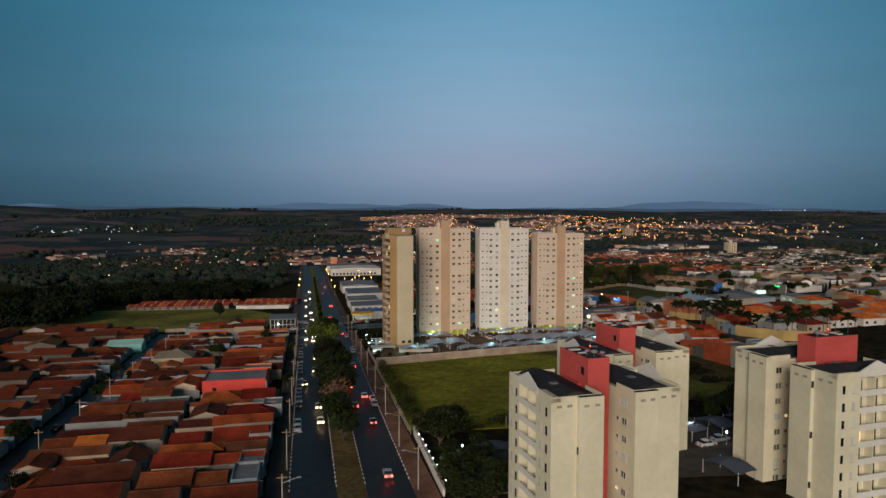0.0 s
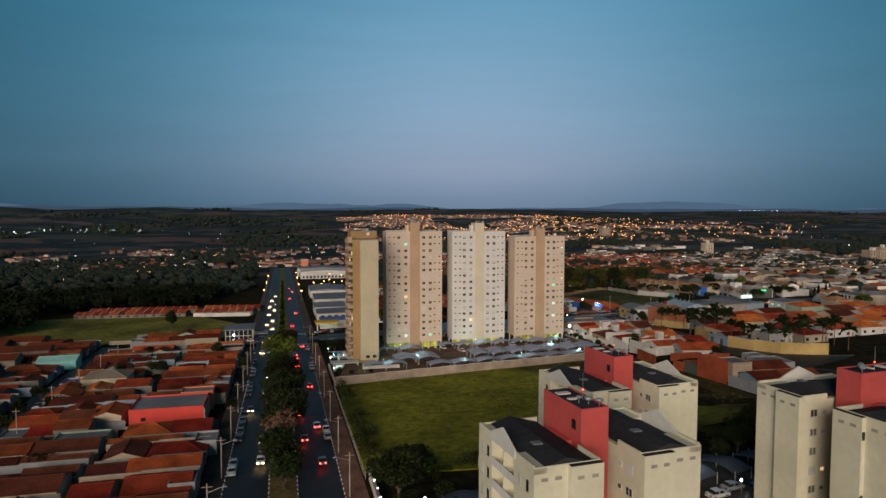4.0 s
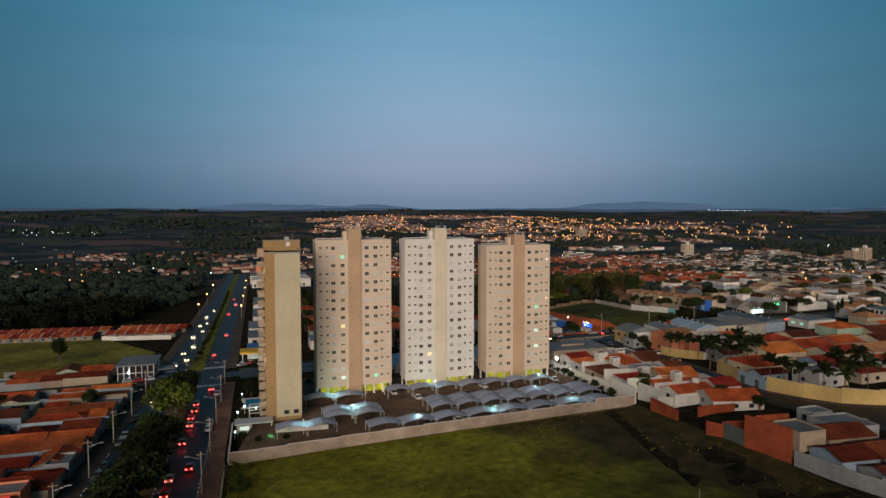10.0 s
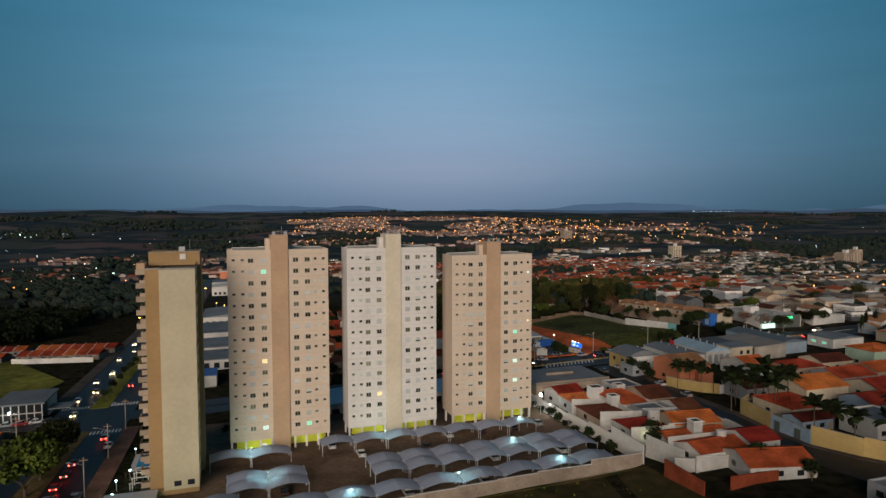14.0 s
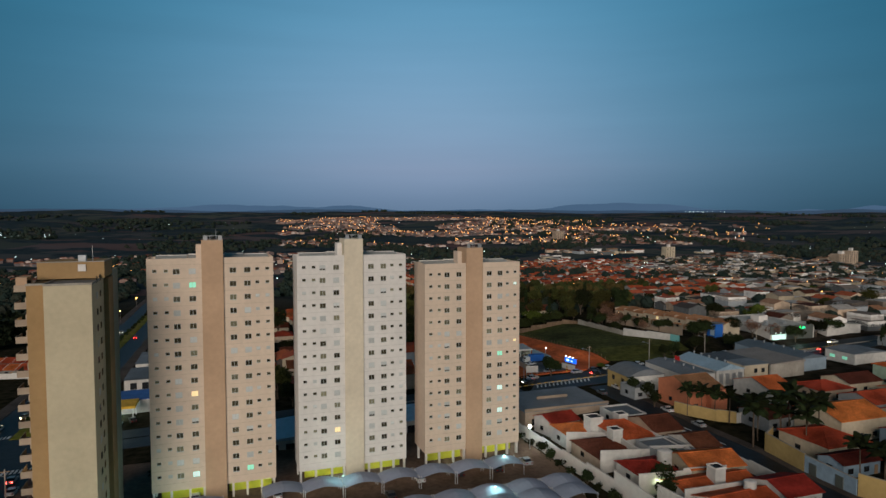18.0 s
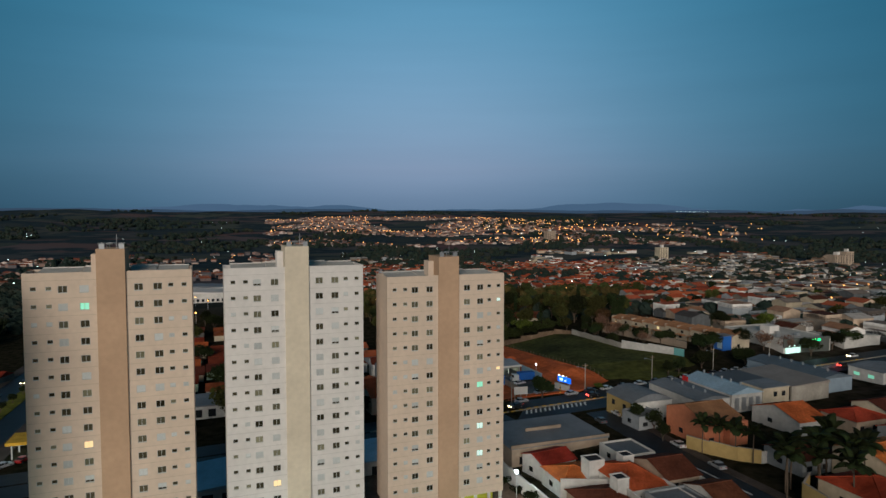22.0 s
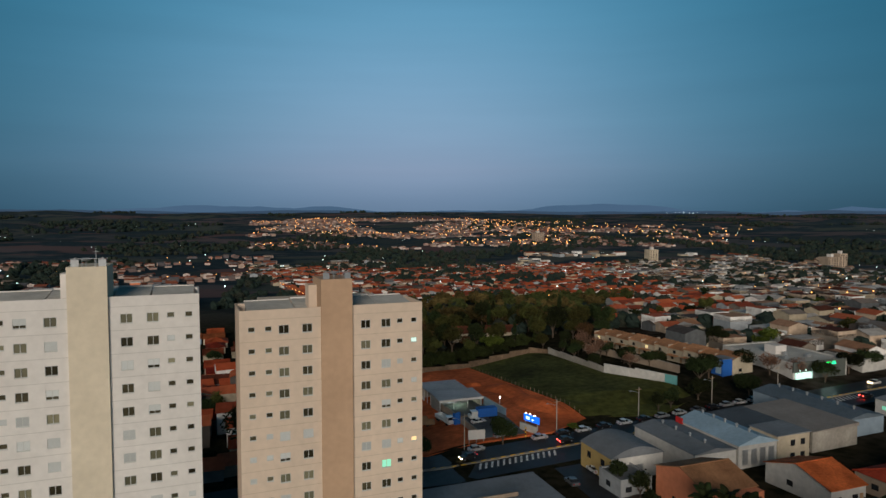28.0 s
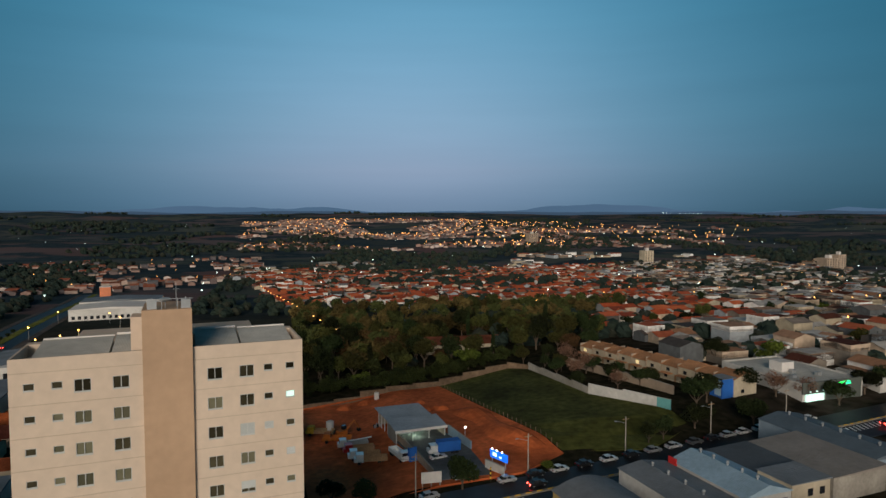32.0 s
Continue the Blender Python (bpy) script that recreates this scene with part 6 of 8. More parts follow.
# terrace of tan townhouses
for k in range(10):
    t = house(168 + k * 2.4, 503 - k * 7.2, -71.5, 7.3, 9.5, 5.0 + (k % 2) * 0.4, "gable", HOUSE[1], TILE_TAN, "narrow tan townhouse with a tiled roof in a terrace")
    part("fire_wall", Geo().box(-0.1, -0.2, 3.0, 0.08, 9.7, 6.1), HOUSE[2], t)
    part("upper_window", Geo().box(2.2, -0.05, 3.2, 3.6, 0.02, 4.3), GLASS if k % 4 else LIT_WARM, t)
    part("porch_roof", Geo().box(0.6, -2.2, 2.6, 5.2, -0.02, 2.8), TILE_TAN, t)
wall_run("boundary_wall", [W(241.3, 428.6), W(240.6, 388.0)], 2.2, 0.25, CONCRETE, "grey wall behind the vacant lot", fixed=True)
wall_run("boundary_wall", [W(240.6, 388.0), W(245.4, 377.2), W(249.6, 367.2)], 2.9, 0.3, WHITEWALL, "streaked white wall along the vacant lot", cap=PALE, fixed=True)
wall_run("boundary_wall", [W(249.6, 367.2), W(251.2, 363.4)], 3.0, 0.3, TEAL, "teal painted end of the lot wall", fixed=True)
MUDWALL = mat("mud_stained_wall", (0.19, 0.13, 0.085), 0.9, 0.2, 0.4, 1.2, 0.2)
wall_run("boundary_wall", [W(152, 431.5), W(188, 432.4), W(207, 430.6), W(236, 435.6), W(241.3, 428.9)], 1.7, 0.25, MUDWALL, "mud-stained wall at the back of the yard", cap=MUDWALL, fixed=True)
wall_run("boundary_wall", [(158.5, 490), (165, 470), (176, 438)], 2.6, 0.25, HOUSE[2], "brownish garden wall below the townhouses")
t = hall(281, 376, 5, 5, 5.6, METALROOF, BLUEPAINT, "small blue kiosk building", "mono", name="kiosk", rise=0.1)
part("white_panel", Geo().box(-0.05, 0.5, 0.5, -0.01, 3.0, 5.0), BLUEROOF, t)
t = thing("fence", Matrix.Identity(4), "row of short posts between yard and lot", "fence")
for k in range(30):
    f = k / 29
    x, y = W(206.8 + 3.8 * f, 427.5 - 72 * f)
    part("post", Geo().box(x - 0.06, y - 0.06, ground(x, y) - 0.3, x + 0.06, y + 0.06, ground(x, y) + 1.5), MUDWALL, t)

# yard shed, sign and machines
SHEDROOF = mat("zinc_roof", (0.40, 0.41, 0.43), 0.55, 0.1, 0.2, 1.0, 0.4, metal=0.15, lines=("X", 2.0, 0.08))
lot("pavement_workshop_court", [W(177.4, 349), W(189.5, 347.5), W(191.2, 364), W(190.2, 386), W(176.2, 386)], 0.53, mat("court_concrete", (0.13, 0.135, 0.14), 0.85, 0.15, 0.3, 0.8, 0.1), "grey concrete court of the workshop", step=4.0, fixed=True)
t = thing("workshop", at(*W(176, 377.4), 13.2, 0.0, True), "open-fronted workshop with a grey metal roof and lit inside", "workshop")
part("roof", Geo().face((-0.4, -0.7, 4.15), (13.9, -0.7, 4.15), (13.9, 8.3, 4.7), (-0.4, 8.3, 4.7)).face((-0.4, 8.3, 4.55), (13.9, 8.3, 4.55), (13.9, -0.7, 4.0), (-0.4, -0.7, 4.0)), SHEDROOF, t)
part("fascia", Geo().box(-0.4, -0.82, 3.6, 13.9, -0.71, 4.25), PALE, t)
part("back_wall", Geo().box(0, 7.8, -1, 13.5, 8.0, 4.5), HOUSE[4], t, "pale green inner wall")
for x0 in (0, 13.3):
    part("side_wall", Geo().box(x0, 0.4, -1, x0 + 0.2, 7.79, 4.0), CONCRETE, t)
for k in range(4):
    part("column", Geo().box(0.0 + k * 4.45, -0.05, -1, 0.2 + k * 4.45, 0.2, 3.95), STEEL, t)
for k in range(3):
    part("tube_lamp", Geo().box(1.6 + k * 4.2, 3.0, 3.7, 3.0 + k * 4.2, 3.15, 3.8), LIT_COOL, t)
part("workbench", Geo().box(1.0, 6.6, -0.5, 8.0, 7.6, 1.6).box(9.2, 5.8, -0.5, 11.4, 7.4, 2.3), GALV, t)
t = thing("workshop", at(*W(176.8, 387.2), 13.2, 0.0, True), "open side shed of the workshop under a grey metal roof", "workshop")
part("roof", Geo().face((-0.6, -0.4, 4.4), (12.6, -0.4, 4.4), (12.0, 11.0, 4.9), (-1.4, 11.0, 4.9)).face((-1.4, 11.0, 4.75), (12.0, 11.0, 4.75), (12.6, -0.4, 4.25), (-0.6, -0.4, 4.25)), SHEDROOF, t)
part("wall", Geo().box(0, 10.4, -1, 12, 10.6, 4.3).box(11.8, 0, -1, 12, 10.4, 4.2), CONCRETE, t)
for k in range(4):
    part("post", Geo().box(-0.3, 0.4 + k * 3.3, -1, -0.1, 0.6 + k * 3.3, 4.25), STEEL, t)
for k in range(5):
    t2 = thing("oil_drum", at(*W(175.2 + 0.8 * (k % 3), 396.5 + 0.9 * (k // 3)), 0, 0.46, True), "dark drum by the side shed", "drum", "drums by the side shed")
    part("barrel", Geo().tube((0, 0, 0), (0, 0, 0.9), 0.3, None, 10), RUBBER if k % 2 else GALV, t2)
x, y = W(182.5, 381.5)
lamp_light("lamp_glow", 44.5 + (x - 44.5) / 0.9544, 175.5 + (y - 175.5) / 0.9544, ground(x, y) + 1.3, 260, (0.9, 1, 0.75))
wall_run("yard_wall", [W(177.2, 384), W(177.3, 366), W(177.2, 352)], 2.0, 0.25, HOUSE[2], "tan wall beside the workshop court", fixed=True)
wall_run("yard_wall", [W(190.6, 378), W(191.4, 364)], 2.4, 0.25, HOUSE[5], "grey-blue wall beside the workshop court", fixed=True)
wall_run("yard_wall", [W(189.8, 351.7), W(191.7, 345.9)], 2.2, 0.3, WHITEWALL, "white wall below the lit sign", fixed=True)
x, y = W(191.6, 368.5)
t = thing("yard_lamp", at(x, y, 0, 0, True), "bright white lamp on a post in the yard", "lamp")
part("post", Geo().tube((0, 0, 0), (0, 0, 4.6), 0.07), STEEL, t)
part("head", Geo().ball((0, 0, 4.75), 0.2), LAMPWHITE, t)
t = thing("illuminated_sign", at(107.4, 385.0, -58, -0.3, True), "blue illuminated sign panel on two posts", "sign")
part("post", Geo().tube((-2.2, 0, 0), (-2.2, 0, 2.6), 0.08), STEEL, t)
part("post", Geo().tube((2.2, 0, 0), (2.2, 0, 2.6), 0.08), STEEL, t)
pn = part("panel", Geo().box(-2.8, -0.12, 2.6, 2.8, 0.12, 4.4), glow("blue_sign", (0.02, 0.18, 1.0), 0.55), t)
part("bar", Geo().box(-1.9, -0.16, 3.1, -0.6, -0.125, 3.9).box(0.2, -0.16, 3.1, 1.0, -0.125, 3.5), glow("sign_white", (0.6, 0.8, 1), 1.5), pn)
for k in (-1.6, 0, 1.6):
    part("spot_lamp", Geo().ball((k, -0.6, 4.9), 0.12), LAMPWHITE, t)
t = thing("billboard", at(91.2, 377.6, 5, 0, True), "blank white billboard on posts at the roadside", "billboard")
part("panel", Geo().box(-2.2, -0.1, 1.2, 2.2, 0.1, 3.6), PALE, t)
for k in (-1.9, 0, 1.9):
    part("post", Geo().box(k - 0.1, 0.1, -0.5, k + 0.1, 0.3, 3.4), CONCRETE, t)
t = thing("bollard_post", at(104.3, 379.0, 0, 0, True), "yellow and black striped post", "post")
for k in range(6):
    part("band", Geo().tube((0, 0, k * 0.5), (0, 0, k * 0.5 + 0.5), 0.16, None, 8), YELLOW if k % 2 else RUBBER, t)


# ---- vehicles ----
def car_meshes():
    body, cab, glass, wheel = Geo(), Geo(), Geo(), Geo()
    prof = [(-2.05, 0.32), (2.05, 0.32), (2.1, 0.62), (1.95, 0.82), (0.95, 0.92), (-1.55, 0.95), (-2.0, 0.9), (-2.1, 0.6)]
    hw = 0.86
    for s in (1, -1):
        pts = [(x, s * hw, z) for x, z in prof]
        body.face(*(pts if s < 0 else pts[::-1]))
    for (xa, za), (xb, zb) in zip(prof, prof[1:] + prof[:1]):
        body.face((xa, hw, za), (xb, hw, zb), (xb, -hw, zb), (xa, -hw, za))
    roof = [(-1.5, 0.95, 0.80), (0.95, 0.92, 0.80), (0.35, 1.42, 0.66), (-1.05, 1.44, 0.66)]
    (x0, z0, w0), (x1, z1, w1), (x2, z2, w2), (x3, z3, w3) = roof
    glass.face((x1, -w1, z1), (x1, w1, z1), (x2, w2, z2), (x2, -w2, z2)).face((x0, w0, z0), (x0, -w0, z0), (x3, -w3, z3), (x3, w3, z3))
    glass.face((x0, -w0, z0), (x1, -w1, z1), (x2, -w2, z2), (x3, -w3, z3)).face((x1, w1, z1), (x0, w0, z0), (x3, w3, z3), (x2, w2, z2))
    cab.box(x3 - 0.02, -w3 - 0.02, z3 - 0.03, x2 + 0.02, w2 + 0.02, z3 + 0.03)
    for px, s in ((0.02, 1), (0.02, -1)):
        cab.box(px - 0.35, s * 0.74 - 0.06, 0.9, px - 0.25, s * 0.74 + 0.06, 1.42)
    wheel.tube((0, -0.1, 0), (0, 0.1, 0), 0.31, None, 14)
    wheel.slot = 1
    wheel.tube((0, -0.105, 0), (0, 0.105, 0), 0.18, None, 10)
    return body, cab, glass.mesh("glazing", GLASS), wheel.mesh("wheel", RUBBER, GALV)


CB, CC, CGLASS, CWHEEL = car_meshes()
CARM = {k: (CB.mesh("body", m), CC.mesh("cabin_roof", m)) for k, m in CARPAINT.items()}
LAMPS = {}
for key, hm, tm in (("on", HEAD, glow("taillight_dim", (0.9, 0.02, 0.02), 3)), ("tail", mat("lens", (0.5, 0.5, 0.5), 0.1), TAIL), ("off", mat("lens_off", (0.5, 0.5, 0.5), 0.1), mat("tail_off", (0.25, 0.01, 0.01), 0.3))):
    LAMPS[key] = (Geo().box(2.0, -0.16, 0.58, 2.13, 0.16, 0.78).mesh("headlight", hm), Geo().box(-2.13, -0.14, 0.62, -2.02, 0.14, 0.86).mesh("taillight", tm))


def car(x, y, turn, color="silver", lights="off", dz=0.1, s=1.0, doing=""):
    x, y = settle(x, y)
    t = thing("car", at(x, y, turn, dz, True), f"{color} car {doing or ('parked by the kerb' if lights == 'off' else 'with lit headlights on the road' if lights == 'on' else 'with red tail lights on the road')}", "car")
    gx, gy = math.cos(radians(turn)), math.sin(radians(turn))
    e = 1.5
    tilt = math.degrees(math.atan2(ground(x + gx * e, y + gy * e) - ground(x - gx * e, y - gy * e), 2 * e))
    t.matrix_world = pose(x, y, ground(x, y) + dz, 0, -tilt, turn) @ Matrix.Diagonal((s, s, s, 1))
    part("body", CARM[color][0], None, t)
    part("cabin_roof", CARM[color][1], None, t)
    part("glazing", CGLASS, None, t)
    for wx in (1.3, -1.28):
        for wy in (0.78, -0.78):
            w = part("wheel", CWHEEL, None, t)
            w.location = (wx, wy, 0.31)
    for wy in (0.6, -0.6):
        part("headlight", LAMPS[lights][0], None, t).location = (0, wy, 0)
        part("taillight", LAMPS[lights][1], None, t).location = (0, wy, 0)
    return t




def ucar(u, v, lights, color, heading=None):
    x, y = W(u, v)
    return car(x, y, (13.2 + 90) if heading is None else heading, color, lights)


SOUTH = 13.2 - 90
for u, v, c in ((11.2, 163, "white"), (11.0, 178, "silver"), (7.0, 208, "black"), (10.6, 228, "silver"), (11.3, 252, "grey"), (10.8, 296, "white"), (7.5, 301, "silver"), (11.2, 306, "black"), (7.8, 330, "grey"), (10.5, 342, "silver"), (7.2, 362, "white"), (10.8, 374, "grey"), (7.5, 392, "black"), (10.4, 408, "white"), (7.6, 440, "silver"), (10.8, 462, "grey"), (7.4, 486, "white"), (10.6, 498, "black"), (8.0, 530, "grey"), (10.6, 566, "silver")):
    ucar(u, v, "on", c, SOUTH)
for u, v, c in ((23.8, 121, "silver"), (24.6, 158.5, "grey"), (21.3, 176, "grey"), (24.8, 186, "white"), (21.2, 199, "black"), (21.4, 217, "red"), (21.2, 226, "silver"), (24.8, 232, "red"), (21.3, 252, "grey"), (21.6, 268, "silver"), (21.2, 276, "red"), (21.4, 284, "black"), (21.3, 292, "grey"), (24.6, 312, "silver"), (21.4, 380, "black"), (24.4, 440, "grey"), (21.6, 540, "red"), (24.6, 600, "silver"), (22.2, 640, "black")):
    ucar(u, v, "tail", c)
for v, c in ((158, "white"), (162.8, "silver"), (181, "black"), (187, "grey"), (192, "black"), (197.5, "grey"), (203, "black"), (228, "black"), (234, "grey"), (240, "black"), (258, "grey"), (264, "silver"), (281, "black")):
    ucar(5.4, v, "off", c, SOUTH)
for v, c in ((182, "white"), (262, "white"), (268, "silver"), (176, "silver"), (304, "white")):
    ucar(26.9, v, "off", c)
for v, c in ((135, "grey"), (178, "black"), (201, "silver"), (236, "grey"), (262, "white"), (300, "silver")):
    ucar(-57.2, v, "off", c)
for k, (s, c) in enumerate(((171, "silver"), (178.5, "black"), (185, "white"), (192, "black"), (199, "white"), (206, "black"), (212.5, "silver"), (219, "white"), (226, "grey"), (232, "black"), (237.5, "silver"), (243, "white"), (249, "white"), (255, "grey"), (262, "silver"), (268, "white"))):
    x, y = cross(s, 8.0)
    car(x, y, 15.6, c, "off")
for s, n, c, l in ((148, 3.5, "black", "on"), (176, 3.0, "black", "tail"), (258, 4.0, "grey", "on"), (152, 7.6, "silver", "off"), (224, -7.0, "black", "tail"), (300, 4.5, "white", "on"), (282, -5, "black", "tail"), (110, 4, "white", "tail")):
    x, y = cross(s, n)
    car(x, y, 15.6 + (180 if l == "on" else 0), c, l)
for x, y, c in ((116.6, 362, "white"), (117.5, 356, "silver"), (118.6, 350.5, "white"), (121.2, 333, "white"), (123.2, 318, "silver"), (109.5, 356, "grey"), (131.5, 281, "grey")):
    car(x, y, 98, c, "off")
for u, v, c in ((49, 252, "grey"), (56, 251.5, "white"), (66, 280, "white"), (62, 263.5, "white"), (69, 252, "black"), (84, 243, "black"), (93, 242.5, "white"), (110, 243, "silver"), (96, 255, "grey"), (88, 268, "white"), (104, 267.5, "black"), (112, 274, "white"), (121, 274, "black"), (130, 273.5, "black"), (117, 255, "silver"), (134, 254, "white"), (127, 260, "red"), (82, 276, "white"), (138, 275, "silver")):
    x, y = W(u, v)
    t = car(x, y, 13.2 + 90, c, "off", dz=court(x, y) - ground(x, y) + 0.02, doing="standing under the carports")
for x, y, c in ((62, 128, "white"), (66, 131, "silver"), (70, 130, "black"), (16, 137, "black"), (97, 405, "white"), (79, 120, "grey"), (101, 391, "silver")):
    car(x, y, 20, c, "off")


def truck(x, y, turn, cab, bed, label, box=False):
    t = thing("truck", at(x, y, turn, 0.47, True), label, "truck")
    c = part("cab", Geo().box(2.2, -1.1, 0.7, 4.0, 1.1, 2.6).box(4.0, -1.05, 0.7, 4.5, 1.05, 1.6), cab, t)
    part("windscreen", Geo().box(3.9, -0.95, 1.7, 4.04, 0.95, 2.45), GLASS, c)
    part("chassis", Geo().box(-3.6, -0.5, 0.6, 2.2, 0.5, 0.85), RUBBER, t)
    if box:
        part("container", Geo().box(-3.6, -1.2, 0.85, 2.1, 1.2, 3.3), bed, t)
    else:
        part("floor_bed", Geo().box(-3.6, -1.15, 0.85, 2.1, 1.15, 1.0), bed, t)
        for y0 in (-1.15, 1.07):
            part("side_board", Geo().box(-3.6, y0, 1.0, 2.1, y0 + 0.08, 1.8), bed, t)
        part("tail_board", Geo().box(-3.6, -1.07, 1.0, -3.52, 1.07, 1.8), bed, t)
    for wx in (3.2, -1.6, -2.6):
        for wy in (0.95, -0.95):
            part("wheel", Geo().tube((wx, wy - 0.15, 0.48), (wx, wy + 0.15, 0.48), 0.48, None, 12), RUBBER, t)
    return t


WH, YW = CARPAINT["white"], YELLOW
truck(79.0, 398.4, 182, WH, WOOD, "white truck with an open timber bed")
truck(77.4, 402.6, 186, WH, WOOD, "white truck with an open timber bed")
truck(76.0, 408.4, 190, CARPAINT["red"], WOOD, "red truck with an open bed")
t = truck(74.4, 413.4, 188, WH, GALV, "white flatbed truck with a long crane boom")
part("crane_boom", Geo().tube((1.6, 0, 1.9), (-4.6, 0, 2.5), 0.18, 0.14, 6), WH, t)
truck(70.0, 419.6, 175, ORANGEPAINT, ORANGEPAINT, "orange dump truck on the red earth")
truck(65.0, 427.0, 170, YW, WOOD, "yellow truck with an open bed")
truck(85.3, 397.6, -68, WH, WH, "white truck with an open white bed")
truck(*W(184.8, 364.6), 190, WH, BLUEPAINT, "white truck with a large blue container", box=True)
t = thing("skip", at(88.6, 393.4, 25, 0.46, True), "blue metal skip standing on end", "skip")
part("floor_plate", Geo().box(-0.9, 0.0, 0, 0.9, 0.1, 3.4), BLUEPAINT, t)
for x0 in (-0.9, 0.82):
    part("side_plate", Geo().box(x0, 0.101, 0, x0 + 0.08, 1.2, 3.2), BLUEPAINT, t)
t = thing("water_tank", at(67.2, 428.6, 0, 0.46, True), "white upright water tank in the yard", "tank")
part("shell", Geo().tube((0, 0, 0), (0, 0, 3.4), 1.1, None, 14), PALE, t)
part("cap", Geo().tube((0, 0, 3.4), (0, 0, 3.7), 1.1, 0.5, 14), PALE, t)
t = thing("water_tank", at(81.1, 457.8, 0, 0.46, True), "small white tank by the back wall", "tank")
part("shell", Geo().tube((0, 0, 0), (0, 0, 2.2), 0.8, None, 12), PALE, t)
# bank of pushed-up earth along the vacant lot
g = Geo()
BANK = []
for k in range(25):
    f = k / 24
    u, v = 202.2 + 3.2 * f + 0.9 * math.sin(7 * f), 398 - 42 * f
    w, h = 4.2 + 0.8 * math.sin(11 * f), (1.5 + 0.45 * math.sin(9 * f + 1)) * min(1, 5 * f + 0.15, 5 * (1 - f) + 0.1)
    BANK.append([(*W(u + o * w, v), ground(*W(u + o * w, v)) + 0.4 + h * e) for o, e in ((-1, 0), (-0.62, 0.55), (-0.2, 0.95), (0.15, 1.0), (0.5, 0.62), (0.85, 0.0))])
for a, b in zip(BANK, BANK[1:]):
    for m in range(5):
        g.face(a[m], b[m], b[m + 1], a[m + 1])
tagged(new("earth_bank", g.mesh("earth_bank", DIRT)), "long bank of pushed-up red earth along the lot", "earth bank")
t = thing("excavator", at(71.0, 424.4, 30, 0.46, True), "orange excavator with a folded arm on the red earth", "excavator")
part("track", Geo().box(-1.6, -1.2, 0, 1.6, -0.6, 0.8), RUBBER, t)
part("track", Geo().box(-1.6, 0.6, 0, 1.6, 1.2, 0.8), RUBBER, t)
part("body", Geo().box(-1.5, -1.1, 0.85, 0.9, 1.1, 1.9), ORANGEPAINT, t)
part("cab", Geo().box(0.0, 0.1, 1.9, 1.2, 1.1, 3.0), GLASS, t)
part("boom", Geo().tube((0.8, -0.3, 1.7), (3.4, -0.3, 4.2), 0.25, 0.2, 6), ORANGEPAINT, t)
part("stick", Geo().tube((3.4, -0.3, 4.2), (4.9, -0.3, 1.6), 0.2, 0.14, 6), ORANGEPAINT, t)
part("bucket", Geo().box(4.5, -0.8, 0.8, 5.3, 0.2, 1.6), RUBBER, t)
mr = random.Random(3)
for k in range(7):
    x, y = W(mr.uniform(192, 199), mr.uniform(393, 412)) if k < 5 else W(mr.uniform(170, 188), mr.uniform(420, 428))
    g = Geo()
    r = mr.uniform(1.5, 3.5)
    for i in range(10):
        a, b = 6.2832 * i / 10, 6.2832 * (i + 1) / 10
        ra, rb = r * (1 + 0.2 * math.sin(3 * a + k)), r * (1 + 0.2 * math.sin(3 * b + k))
        g.face((ra * math.cos(a), ra * math.sin(a), -0.3), (rb * math.cos(b), rb * math.sin(b), -0.3), (rb * 0.4 * math.cos(b), rb * 0.4 * math.sin(b), r * 0.32), (ra * 0.4 * math.cos(a), ra * 0.4 * math.sin(a), r * 0.32))
        g.face((ra * 0.4 * math.cos(a), ra * 0.4 * math.sin(a), r * 0.32), (rb * 0.4 * math.cos(b), rb * 0.4 * math.sin(b), r * 0.32), (0, 0, r * 0.42))
    tagged(new("earth_heap", g.mesh("earth_heap", DIRT)), "low heap of loose red earth", "earth heap", "heaps in the yard").matrix_world = at(x, y, 0, 0.4, True)

# ---- the houses between the towers and the curving street ----
uhouse(152, 279.5, 9, 9.5, 3.6, "hip", WHITEWALL, TILE, "white house with a bright red hipped roof")
uhouse(152.5, 289.5, 9, 8, 3.9, "gable", WHITEWALL, TILE, "white house with a bright red gable roof", turn=8)
uhouse(162.5, 272, 9, 14, 3.5, "hip", WHITEWALL, TILE, "white house with a broad bright red roof")
uhouse(151.2, 264.5, 10.5, 12.5, 3.0, "hip", HOUSE[2], TILE_OLD, "house with a brown tiled roof and pale eaves")
uhouse(153, 250.2, 9.5, 10.2, 3.2, "hip", WHITEWALL, TILE, "house with a bright red roof and a lit porch")
uhouse(164, 249.5, 12, 9.6, 3.4, "gable", HOUSE[1], TILE, "house with a red gable roof near the street", turn=-6)
uhouse(155.5, 240.6, 16.5, 7.2, 3.2, "gable", WHITEWALL, TILE, "house with a long red tiled roof")
uhouse(156.5, 230.6, 12.5, 8.6, 3.0, "gable", WHITEWALL, TILE, "house with a red roof and white gable walls", turn=3)
uhouse(170.5, 231.5, 8, 8.8, 3.4, "gable", WHITEWALL, TILE, "small house with a red roof beside the street")
uhouse(164.5, 260.5, 9, 9, 2.9, "flat", HOUSE[3], TILE, "flat dark-roofed annexe with white parapets")
uhouse(173, 274, 8, 12, 3.0, "gable", HOUSE[2], TILE_OLD, "house with a brown roof along the street")
uhouse(172.5, 289, 8.5, 9, 2.8, "flat", WHITEWALL, TILE, "low white house with a grey flat roof")
